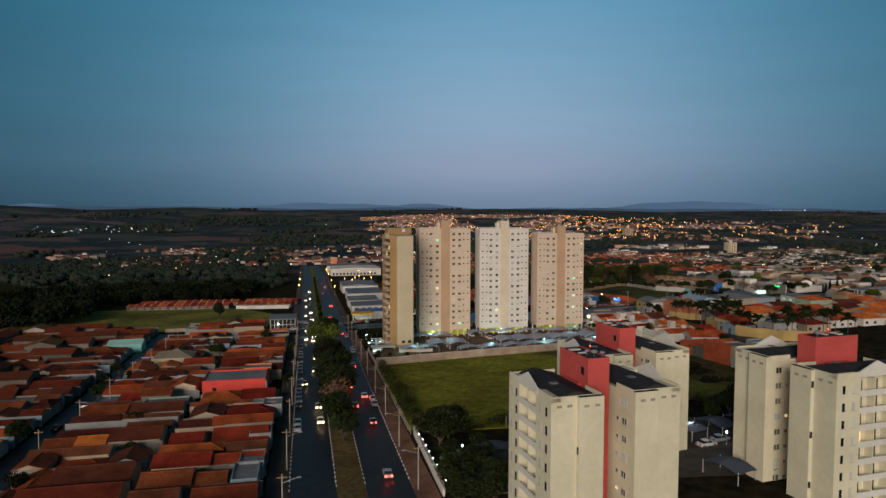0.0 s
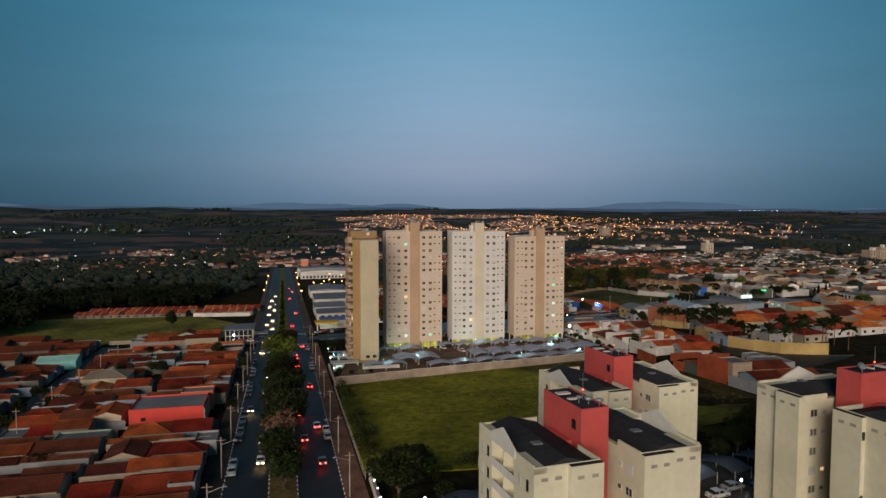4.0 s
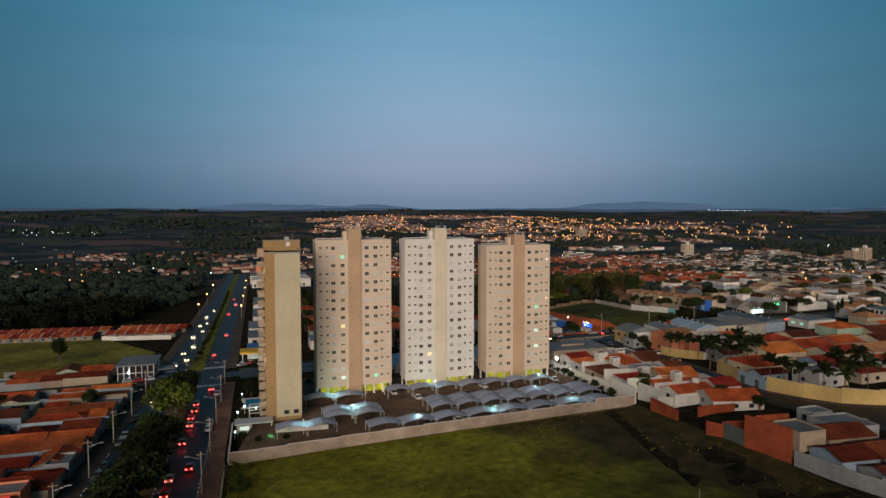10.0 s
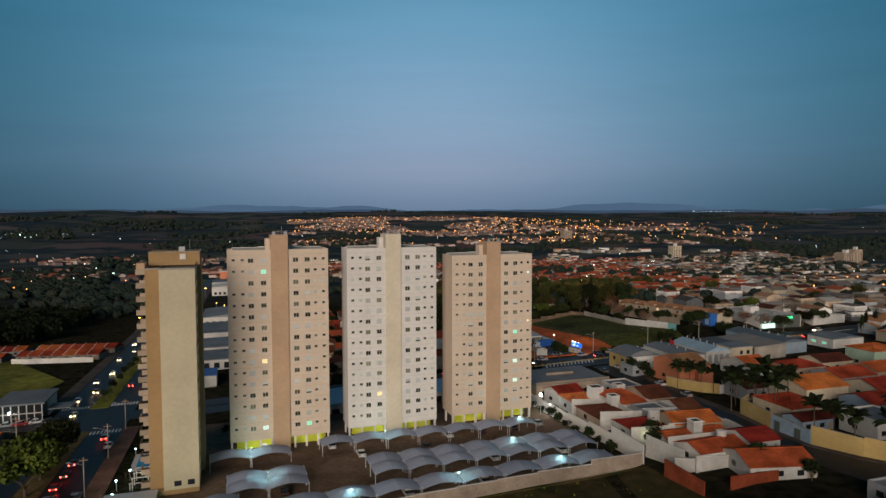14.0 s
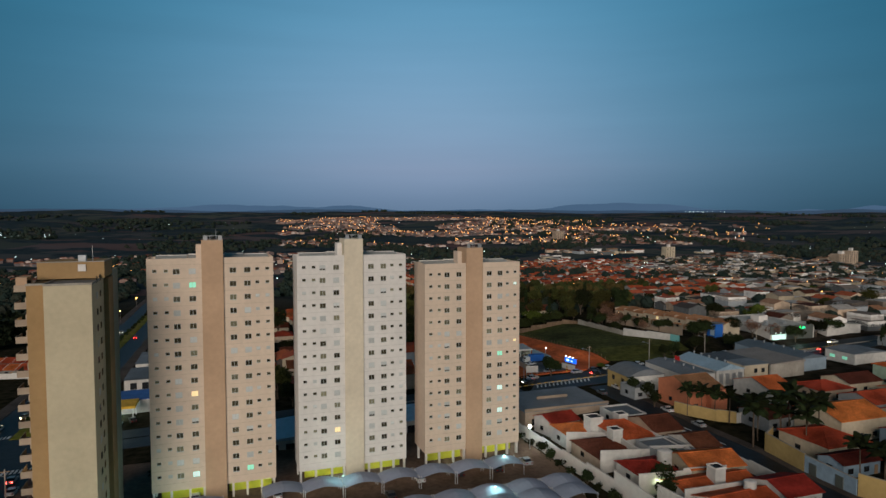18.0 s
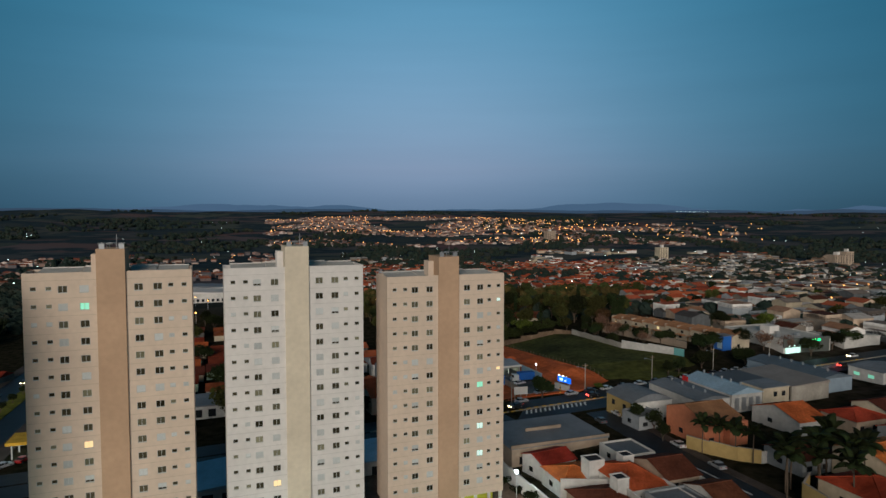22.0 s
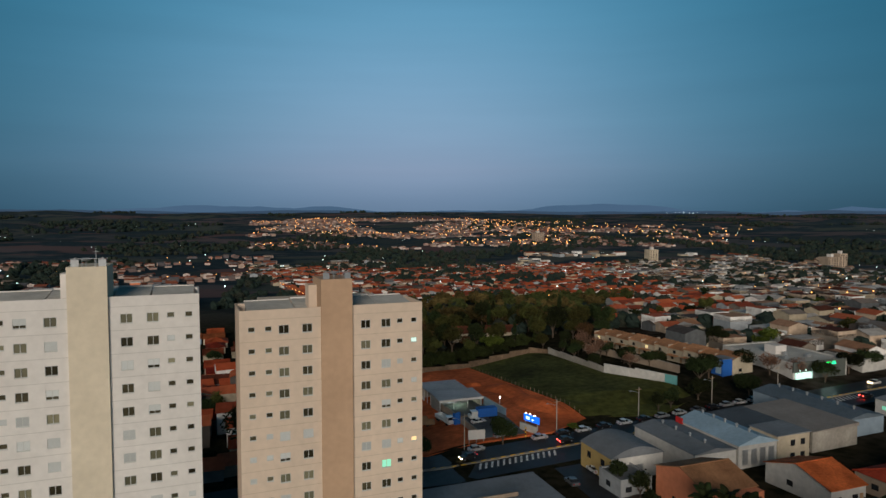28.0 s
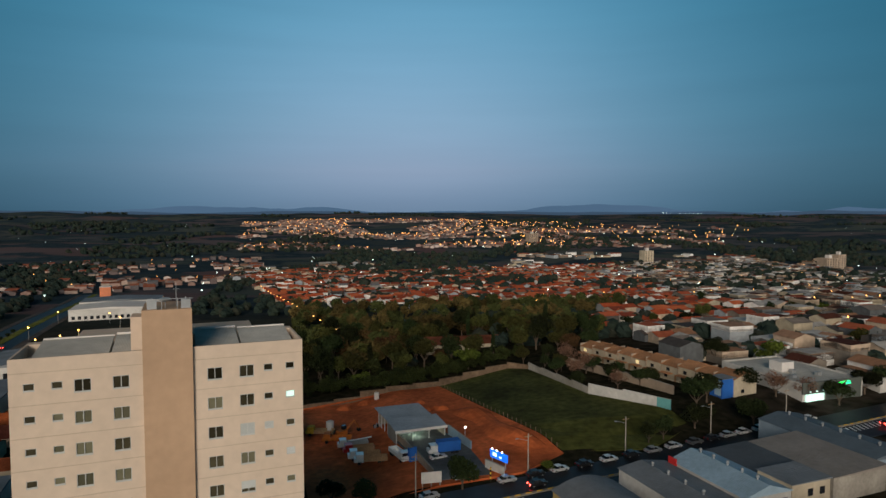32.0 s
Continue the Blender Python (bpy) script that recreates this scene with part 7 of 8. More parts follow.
uhouse(174.5, 260.5, 6.5, 10, 2.8, "gable", WHITEWALL, TILE_OLD, "small house with a dull brown roof")
uhouse(160, 220.5, 14, 10.5, 3.0, "gable", WHITEWALL, TILE, "white house with a wide red gable roof", turn=-58 + 13.2 + 32)
for u, v, w, d, h in ((158.8, 281, 3.6, 3.2, 6.6), (159.2, 271.5, 2.6, 2.6, 6.2), (168.5, 283, 2.6, 2.6, 5.6), (163.6, 242.4, 2.4, 2.4, 5.8)):
    x, y = W(u, v)
    t = thing("water_tank_tower", at(x, y, 13.2), "white rendered water tank box above the roofs", "water tank")
    part("shaft", Geo().box(0, 0, -1, w, d, h), WHITEWALL, t)
    part("rim", Geo().box(-0.1, -0.1, h, w + 0.1, 0.15, h + 0.25).box(-0.1, d - 0.15, h, w + 0.1, d + 0.1, h + 0.25).box(-0.1, 0.15, h, 0.15, d - 0.15, h + 0.25).box(w - 0.15, 0.15, h, w + 0.1, d - 0.15, h + 0.25), PALE, t)
    part("lid", Geo().box(0.16, 0.16, h, w - 0.16, d - 0.16, h + 0.08), DARKROOF, t)
for u, v, r, h in ((162.4, 256.5, 1.5, 5.6), (166.5, 236.5, 1.1, 5.2)):
    x, y = W(u, v)
    t = thing("water_tank", at(x, y, 13.2), "round white water tank among red roofs", "water tank")
    part("drum", Geo().tube((0, 0, 0), (0, 0, h), r, r, 16), WHITEWALL, t)
    part("lid", Geo().tube((0, 0, h + 0.002), (0, 0, h + 0.2), r * 1.04, r * 0.6, 16), PALE, t)
for u0, v0, u1, v1, h in ((150.6, 278.6, 162, 278.8, 3.4), (150.6, 263.4, 176, 262.0, 3.2), (150.4, 249.0, 172, 248.6, 3.4), (154, 239.6, 173, 239.8, 3.6), (162, 264, 162, 287, 3.4), (172.4, 250, 172.2, 287, 2.8), (181.0, 290, 181.2, 262, 2.2), (181.0, 262, 179.8, 240, 2.2), (179.8, 240, 176.2, 228, 2.4), (154, 229.8, 169.5, 230.4, 2.6)):
    wall_run("party_wall", [W(u0, v0), W(u1, v1)], h, 0.2, WHITEWALL, "white rendered party wall between two lots", cap=PALE)
x, y = W(155.5, 249.2)
lamp_light("lamp_glow", x, y, ground(x, y) + 2.6, 90, (0.9, 1, 0.45))
t = thing("porch_lamp", at(x, y), "porch lamp on a short post", "lamp")
part("pole", Geo().tube((0, 0, 0), (0, 0, 2.3), 0.04, None, 6), STEEL, t)
part("globe", Geo().ball((0, 0, 2.35), 0.12), LAMPWHITE, t)
wall_run("garden_wall", [W(150.4, 243), W(153.1, 232.5)], 4.0, 0.2, WHITEWALL, "tall streaked white wall above the weeds", cap=PALE)
wall_run("garden_wall", [W(149.5, 231.3), W(156, 230.0), W(164, 228.6)], 2.4, 0.2, WHITEWALL, "white garden wall below the red roofs", cap=PALE)
wall_run("brick_wall", [W(147.0, 231.5), W(147.5, 219.5)], 2.8, 0.25, BRICK, "raw orange brick wall beside the weeds", cap=BRICK)
wall_run("brick_wall", [W(154.2, 219.6), W(166, 219.2)], 2.0, 0.25, BRICK, "low raw brick wall in a garden", cap=BRICK)
wall_run("brick_wall", [W(148.6, 196), W(150.4, 184.4)], 7.4, 0.3, BRICK, "tall raw red brick wall beside the weeds", cap=BRICK)
wall_run("brick_wall", [W(146.5, 206.8), W(148.6, 203.5), W(156.5, 202.6)], 3.0, 0.25, BRICK, "low raw brick wall beside the weeds", cap=BRICK)
wall_run("garden_wall", [W(148.8, 203.0), W(148.7, 196.2)], 3.6, 0.2, GREYPANEL, "dark metal gate and fence in the brick wall", cap=GREYPANEL)
wall_run("brick_wall", [W(150.8, 195.2), W(160, 194.6)], 6.6, 0.25, BRICK, "raw brick side wall above a garden", cap=BRICK)
wall_run("lot_wall", [W(150.2, 183.6), W(151.6, 173), W(153.2, 167), W(158, 150)], 3.2, 0.25, HOUSE[3], "mouldy grey rendered wall above the weeds")
for u, v, turn, w, d, h, roof, wl, tl in ((152.5, 184.5, 0, 7, 8, 6.0, "flat", HOUSE[2], TILE), (152.5, 174.5, -4, 9, 8.5, 4.0, "gable", HOUSE[5], TILE_DIM), (154, 165, -6, 13, 8.5, 3.4, "gable", HOUSE[3], TILE_DIM), (163, 174, -4, 12, 9.5, 3.4, "gable", DULL, TILE_DIM), (161.5, 185, -4, 12, 9, 3.6, "gable", HOUSE[2], TILE_DIM), (169, 189, -4, 11, 9.5, 3.4, "flat", HOUSE[3], TILE_DIM), (156, 153, -8, 12, 9.5, 3.4, "gable", DULL, TILE_DIM), (170, 160, -8, 13, 10, 3.4, "hip", WHITEWALL, TILE_OLD), (171, 147, -8, 12, 10, 3.4, "gable", DULL, TILE_DIM), (157, 140, -8, 12, 10, 3.4, "gable", HOUSE[1], TILE_OLD), (174.5, 201, 0, 6, 5, 2.8, "flat", HOUSE[3], TILE)):
    uhouse(u, v, w, d, h, roof, wl, tl, "low house with pale walls by the weedy lot", turn=turn)
# salmon house and yellow wall with palms
t = uhouse(199.6, 293.5, 11, 14, 6.2, "gable", SALMON, TILE_TAN, "two-storey salmon house with a brown tiled roof")
part("balcony_box", Geo().box(5.5, -2.0, 0, 10.9, -0.08, 6.0), SALMON, t)
uhouse(193.0, 311, 7.5, 7.5, 3.2, "flat", HOUSE[3], TILE, "grey lean-to garage beside the salmon house")
wall_run("garden_wall", [(122.6, 331.5), (126, 326.5), (130, 321.5), (134.3, 318.8)], 3.0, 0.25, YELLOWWALL, "curved yellow garden wall along the street")
wall_run("garden_wall", [(134.3, 318.8), (138.5, 319.5)], 2.6, 0.2, WHITEWALL, "white wall beside the yellow garden wall")
wall_run("garden_wall", [(134, 302), (129.0, 297), (129.6, 283.5)], 4.0, 0.25, YELLOWWALL, "tall yellow garden wall on the street corner")
t = wall_run("garden_wall", [(129.6, 283.3), (131.4, 270.2)], 3.3, 0.25, HOUSE[5], "pale blue house wall with dark garage doors")
for f in (0.1, 0.62):
    x, y = settle(129.6 + 1.8 * f, 283.3 - 13.1 * f)
    part("garage_door", Geo().prism([(x - 0.2, y), (x - 0.02, y - 1.9), (x + 0.3, y - 1.9), (x + 0.1, y)], ground(x, y) + 0.2, ground(x, y) + 2.6), GREYPANEL, t)
wall_run("garden_wall", [(131.5, 270), (137.4, 260.4), (143.8, 253.2), (152.6, 249.8), (160, 249.2)], 4.1, 0.25, YELLOWWALL, "curved yellow garden wall along the street")
for u, v, w, d, h, roof, wl, tl, lb in (
    (205, 270, 12, 10, 3.4, "gable", HOUSE[3], TILE_OLD, "house with a dull red roof behind the palms"), (213, 256, 15, 13, 5.4, "gable", HOUSE[1], TILE, "large cream house with a bright red gable roof"), (198.5, 247, 12, 13, 3.8, "hip", HOUSE[1], TILE, "house with a red hipped roof behind the yellow wall"), (194.5, 240, 10, 6, 3.0, "gable", HOUSE[5], TILE_DIM, "low house with a dark red roof behind the street wall"),
    (206, 229, 11, 10, 4.2, "flat", WHITEWALL, TILE, "white flat-roofed house behind the yellow wall"), (221, 242, 13, 10, 3.6, "gable", HOUSE[5], TILE, "white house with a red gable roof"), (222, 228, 12, 10, 3.4, "hip", HOUSE[1], TILE, "house with a dull red hipped roof"),
    (236, 252, 16, 11, 3.8, "gable", HOUSE[1], TILE, "house with a long red roof"), (240, 268, 14, 11, 3.6, "gable", HOUSE[3], TILE, "house with a long red roof and grey walls"), (226.5, 290, 9, 15, 3.6, "gable", WHITEWALL, TILE, "house with a bright red roof and a blue-grey gable"), (240, 285, 12, 10, 3.4, "hip", HOUSE[2], TILE, "house with a red hipped roof"),
    (255, 288, 13, 10, 3.4, "gable", HOUSE[1], TILE_OLD, "house with a dull red roof"), (258, 270, 13, 11, 3.4, "gable", HOUSE[2], TILE, "house with a red roof"), (256, 252, 13, 11, 3.4, "gable", HOUSE[1], TILE_TAN, "house with an ochre roof"), (240, 234, 14, 11, 3.6, "gable", WHITEWALL, TILE, "house with a red roof and white boundary parapet"),
    (274, 284, 13, 11, 6.0, "hip", HOUSE[4], TILE, "two-storey pale green house with red roofs"), (276, 266, 13, 11, 3.4, "gable", HOUSE[1], TILE_OLD, "house with a dull red roof"), (274, 248, 13, 11, 3.4, "gable", HOUSE[2], TILE, "house with a red roof"), (258, 234, 13, 11, 3.4, "hip", WHITEWALL, TILE, "house with a red hipped roof"),
    (276, 230, 13, 11, 3.4, "gable", HOUSE[1], TILE, "house with a red roof"), (292, 262, 13, 11, 3.4, "gable", WHITEWALL, TILE, "house with a red roof"), (292, 282, 14, 11, 3.4, "gable", HOUSE[1], TILE_OLD, "house with a dull red roof"), (292, 244, 13, 11, 3.4, "hip", HOUSE[1], TILE, "house with a red hipped roof"), (308, 270, 14, 11, 3.4, "gable", HOUSE[3], TILE, "house with a red roof"), (308, 250, 14, 11, 3.4, "hip", HOUSE[1], TILE, "house with a red hipped roof"), (310, 290, 14, 11, 3.4, "gable", HOUSE[1], TILE, "house with a red roof"),
):
    uhouse(u, v, w, d, h, roof, wl, tl, lb)

# ---- west side: shop on the corner, row houses, special roofs ----
t = uhouse(-24, 200.5, 19, 13.5, 5.0, "flat", mat("coral_paint", (0.62, 0.075, 0.06), 0.85, 0.06, 0.1), TILE, "coral red building with a flat grey-blue roof", detail=0)
part("window", Geo().box(3, -0.05, 2.2, 4.2, 0.01, 3.2), GLASS, t)
part("side_wall", Geo().box(19.02, 0, -1, 19.3, 13.5, 4.6), HOUSE[4], t, "pale green side wall")
uhouse(-13, 215, 9, 6, 5.4, "flat", SALMON, TILE, "small salmon building with a blue-grey roof", detail=0)
uhouse(-50, 254, 14, 11, 4.2, "hip", HOUSE[1], mat("cream_roof", (0.26, 0.22, 0.17), 0.85, 0.1, 0.15, 1.0, 0.2), "house with a pale cream hipped roof", detail=0)
uhouse(-55.5, 250, 4, 8, 3.6, "flat", LILAC, TILE, "lilac painted garage by the side street", detail=0)
uhouse(-78, 297, 14, 8, 4.0, "gable", TURQ, mat("turquoise_roof", (0.30, 0.58, 0.54), 0.6, 0.08, 0.1, 1.0, 0.2), "turquoise house with a pale metal roof", detail=0)
for u, v in ((-4.0, 172), (-5.5, 146), (-6, 127), (-6, 236)):
    uhouse(u, v, 5, 7, 3.4, "flat", HOUSE[3], TILE, "pale garage by the avenue", detail=0, name="garage")
x, y = W(-11, 342)
t = thing("shop", at(x, y, 13.2), "white-framed glass showroom with a flat blue-grey roof", "shop")
part("wall", Geo().box(0, 6, -1, 13, 16, 5.6), WHITEWALL, t)
part("roof", Geo().box(-0.6, -0.6, 5.6, 13.6, 16.6, 6.1), METALROOF, t)
part("glazing", Geo().box(0.3, 0.3, 0.2, 12.7, 0.5, 5.5), GLASS, t)
for k in range(7):
    part("mullion", Geo().box(k * 2.1, 0.0, -0.5, k * 2.1 + 0.25, 0.29, 5.6), WHITEWALL, t)
part("transom", Geo().box(0.25, 0.1, 2.7, 12.6, 0.28, 2.95), WHITEWALL, t)
part("side_glazing", Geo().box(0.0, 0.5, 0.2, 0.2, 6, 5.5), GLASS, t)
part("wall_lamp", Geo().ball((4.0, -0.4, 3.4), 0.32), LAMPWHITE, t)
part("awning", Geo().box(13.6, 2, 3.0, 20, 9, 3.2), METALROOF, t)
lamp_light("lamp_glow", x + 4, y - 1.6, ground(x, y) + 3.6, 70, (0.8, 1, 0.9))
for dx, c in ((2, "silver"), (5, "red"), (8.5, "white"), (11.5, "black")):
    car(*W(-9 + dx * 1.2, 336 + (dx % 3)), 20, c, "off")
wall_run("garden_wall", [W(-66, 356), W(-30, 355.5), W(-13, 357)], 1.8, 0.2, HOUSE[1], "cream wall between the houses and the field")


def row_terrace(u0, v0, turn, n, label):
    x, y = W(u0, v0)
    t = thing("row_houses", at(x, y, 13.2 + turn), label, "row houses")
    w = 5.6
    for k in range(n):
        z = ground(*[a + b for a, b in zip((x, y), (math.cos(radians(13.2 + turn)) * k * w, math.sin(radians(13.2 + turn)) * k * w))]) - ground(x, y)
        b = part("house_unit", Geo().box(k * w, 0, z - 1.5, k * w + w - 0.02, 9, z + 2.7), DULL, t)
        r = Geo()
        r.face((k * w, -0.4, z + 2.6), (k * w + w, -0.4, z + 2.6), (k * w + w, 4.5, z + 4.4), (k * w, 4.5, z + 4.4)).face((k * w, 4.5, z + 4.4), (k * w + w, 4.5, z + 4.4), (k * w + w, 9.4, z + 2.6), (k * w, 9.4, z + 2.6))
        r.face((k * w, -0.4, z + 2.6), (k * w, 4.5, z + 4.4), (k * w, 9.4, z + 2.6)).face((k * w + w, -0.4, z + 2.6), (k * w + w, 9.4, z + 2.6), (k * w + w, 4.5, z + 4.4))
        part("roof", r, TILE_MID, b)
        fw = Geo()
        fw.face((k * w - 0.1, -0.5, z + 2.7), (k * w + 0.12, -0.5, z + 2.7), (k * w + 0.12, 4.5, z + 4.62), (k * w - 0.1, 4.5, z + 4.62)).face((k * w - 0.1, 4.5, z + 4.62), (k * w + 0.12, 4.5, z + 4.62), (k * w + 0.12, 9.4, z + 2.75), (k * w - 0.1, 9.4, z + 2.75))
        part("fire_wall", fw, PALE, b)
        part("window", Geo().box(k * w + 1.0, -0.06, z + 1.0, k * w + 2.2, 0, z + 2.0), GLASS, b)
        part("door", Geo().box(k * w + 3.4, -0.06, z, k * w + 4.3, 0, z + 2.0), WOOD, b)


row_terrace(-116, 478, -14, 13, "row of small houses with red roofs and pale fire walls")
row_terrace(-40, 462, -18, 7, "row of small houses with red roofs and pale fire walls")
row_terrace(-112, 497, -14, 13, "row of small houses with red roofs and pale fire walls")
row_terrace(-36, 478, -18, 7, "row of small houses with red roofs and pale fire walls")
wall_run("boundary_wall", [W(-40, 456), W(-22, 450), W(-4, 444)], 2.2, 0.2, WHITEWALL, "pale wall below the row houses")

# shops and sheds along the avenue beyond the junction
t = hall(36, 366, 16, 12, 4.6, mat("blue_canopy", (0.05, 0.12, 0.35), 0.5), WHITEWALL, "filling station canopy building with a blue fascia", "mono", name="filling_station", rise=0.1)
part("canopy", Geo().box(-3, -9, 4.2, 9, -0.3, 5.0), YELLOW, t, "yellow canopy")
part("canopy_soffit", Geo().box(-2.8, -8.8, 4.12, 8.8, -0.5, 4.19), LIT_COOL, t)
for px, py in ((-2, -8), (8, -8), (-2, -1.5), (8, -1.5)):
    part("column", Geo().box(px, py, -0.5, px + 0.3, py + 0.3, 4.12), STEEL, t)
x, y = W(40, 361)
lamp_light("lamp_glow", x, y, ground(x, y) + 3.6, 500, (0.85, 1, 0.9))
for k, c in enumerate(("white", "red", "silver", "black")):
    car(*W(34 + k * 3.5, 352 + (k % 2) * 3), 60 + k * 20, c, "off")
for u, v, w, d, h, m, lb in ((80, 304, 30, 16, 4.4, BLUEROOF, "low shed with a blue-grey roof behind the towers"), (112, 306, 22, 14, 4.6, BLUEROOF, "low shed with a pale blue roof behind the towers"), (64, 376, 24, 14, 4.4, METALROOF, "grey-roofed commercial shed beyond the junction"), (36, 398, 22, 20, 4.6, METALROOF, "pale commercial building by the avenue"),
                             (36, 428, 20, 24, 5, METALROOF, "grey-roofed shed by the avenue"), (38, 470, 26, 34, 6, METALROOF, "large grey warehouse by the avenue"), (38, 540, 30, 40, 6, METALROOF, "large pale warehouse by the avenue"), (36, 745, 58, 34, 8, PALE, "long white factory with a flat pale roof"), (34, 800, 60, 30, 9, METALROOF, "long factory hall with a grey roof")):
    t = hall(u, v, w, d, h, m, WHITEWALL, lb, "gable" if w > 28 else "mono", vents=0, rise=1.4 if w > 28 else 0.4)
    openings(t, [(2 + k * 4, -0.06, 1.0, 4.2 + k * 4, 0.0, min(h - 0.8, 3.4)) for k in range(int(w / 4.4))])

t = thing("water_tower", at(*W(40, 862), 13.2), "square pink tower beside the factory", "tower")
part("shaft", Geo().box(0, 0, -1, 9, 9, 17), SALMON, t)
part("parapet", Geo().box(-0.2, -0.2, 17.001, 9.2, 9.2, 17.6), PALE, t)
qr = random.Random(63)
for row in range(12):
    for col in range(5):
        u, v = 68 + col * 13.5 + qr.uniform(-1.5, 1.5), 398 + row * 17 + qr.uniform(-2, 2)
        if u > 150 - (v - 398) * 0.2 or (u < 96 and 560 < v < 640) or qr.random() < 0.12:
            continue
        if qr.random() < 0.30:
            tree(*W(u + 4, v + 4), qr.choice(("broad", "tall", "olive", "broad")), qr.uniform(0.9, 1.4), group="trees behind the towers")
        else:
            uhouse(u, v, qr.choice((9.0, 10.0, 11.0)), qr.choice((9.0, 11.0, 12.0)), qr.choice((3.0, 3.2, 3.4)), qr.choice(("gable", "hip", "gable")), qr.choice(WALLS_AVENUE), qr.choice((TILE_MID, TILE_DIM, TILE_MID, TILE_OLD)), "house with a red tiled roof behind the towers", detail=0)
for u, v in ((70, 356), (92, 352), (104, 360), (66, 436), (78, 468), (72, 480), (88, 364), (120, 366), (70, 560), (82, 575), (92, 588), (76, 600)):
    tree(*W(u, v), qr.choice(("broad", "olive", "tall")), qr.uniform(1.0, 1.5), group="trees behind the towers")

PARKLAMP = glow("park_sodium", (1, 0.45, 0.1), 8)
for u, v in ((50, 596), (62, 606), (54, 622), (70, 616), (60, 640), (44, 614), (76, 690), (66, 720)):
    x, y = W(u, v)
    t = thing("street_lamp", at(x, y), "orange street lamp in the park behind the towers", "street lamp", "lamps of the park")
    part("post", Geo().tube((0, 0, -0.5), (0, 0, 7.0), 0.1), STEEL, t)
    part("head", Geo().ball((0, 0, 7.2), 0.45, 6, 4), PARKLAMP, t)
for u, v in ((55, 606), (60, 634)):
    x, y = W(u, v)
    lamp_light("lamp_glow", x, y, ground(x, y) + 6.5, 2600, (1.0, 0.55, 0.12), 0.4)

# ---- mid-distance town, one house at a time ----
fr = random.Random(91)


def blocked(x, y):
    u, v = CA * x + SA * y, -SA * x + CA * y
    if u < 176 or (u < 314 and v < 482) or (u < 330 and v < 345 and v > 300):
        return True
    if 296 < u < 332 and 356 < v < 404:
        return True
    a = -math.sin(radians(15.6)) * (x + 52) + math.cos(radians(15.6)) * (y - 333.5)
    return -12 < a < 12 or math.hypot((x - 252) / 1.0, (y - 722) / 1.4) < 38


count = 0
placed = []
for row in range(46):
    v = 150 + row * 13.6 + (6 if row % 2 else 0)
    for col in range(52):
        u = 200 + col * 12.4
        x, y = W(u, v)
        if blocked(x, y) or x > 0.86 * y + 60 or y > 800 or (y > 560 and x < 110 + (y - 470) * 0.62 + 8) or (row % 4 == 3 and row % 8 == 3):
            continue
        if u < 326 and v < 305:
            continue
        if count >= 64 or fr.random() < 0.10:
            continue
        red = 0.75 if x < 330 + (y - 500) * 0.3 and y > 500 else 0.3
        tl = fr.choice((TILE, TILE, TILE_OLD)) if fr.random() < red else fr.choice((TILE_TAN, TILE_OLD, METALROOF))
        rf = fr.choice(("gable", "gable", "hip")) if tl is not METALROOF else fr.choice(("flat", "flat", "gable"))
        uhouse(u + fr.uniform(-1, 1), v + fr.uniform(-1.5, 1.5), fr.choice((9.0, 10.0, 11.0, 12.0)), fr.choice((9.0, 10.0, 11.0)), fr.choice((3.0, 3.4, 3.4, 5.6)), rf, fr.choice(HOUSE[:4] + HOUSE[:2]), tl,
               "house with a red roof in the close-built town" if tl in (TILE, TILE_OLD) else "pale house in the close-built town", turn=fr.choice((0, 0, 90, 0)) if rf != "flat" else 0, detail=0)
        count += 1
        placed.append((x, y))

# tall trees at the end of the woods, beside the terrace
for x, y, k, s in ((147, 524, "olive", 1.3), (156, 529, "tall", 1.35), (164, 522, "olive", 1.25), (171, 531, "broad", 1.3), (161, 541, "tall", 1.45), (175, 546, "olive", 1.5), (185, 539, "tall", 1.2), (167, 513, "rust", 1.1), (179, 524, "broad", 1.15), (192, 549, "olive", 1.25), (152, 545, "olive", 1.5), (187, 556, "tall", 1.3)):
    tree(x, y, k, s, group="woods behind the yard")

# street trees between the rows of the town
tr2 = random.Random(44)
for row in (11, 19, 27, 35):
    for k in range(16):
        u, v = 300 + k * 14 + tr2.uniform(-5, 5), 150 + row * 13.6 + tr2.choice((-2, 3, 8)) + tr2.uniform(-2, 2)
        x, y = W(u, v)
        if not blocked(x, y) and x < 0.86 * y + 60 and not (y > 480 and x < 118 + (y - 470) * 0.62) and tr2.random() < 0.72:
            tree(x, y, tr2.choice(("broad", "broad", "olive", "tall", "small", "lime")), tr2.uniform(0.8, 1.3), group="street trees in the town")

MIDTOP = max(p[1] for p in placed)

# ---- far town, woods and lamps ----


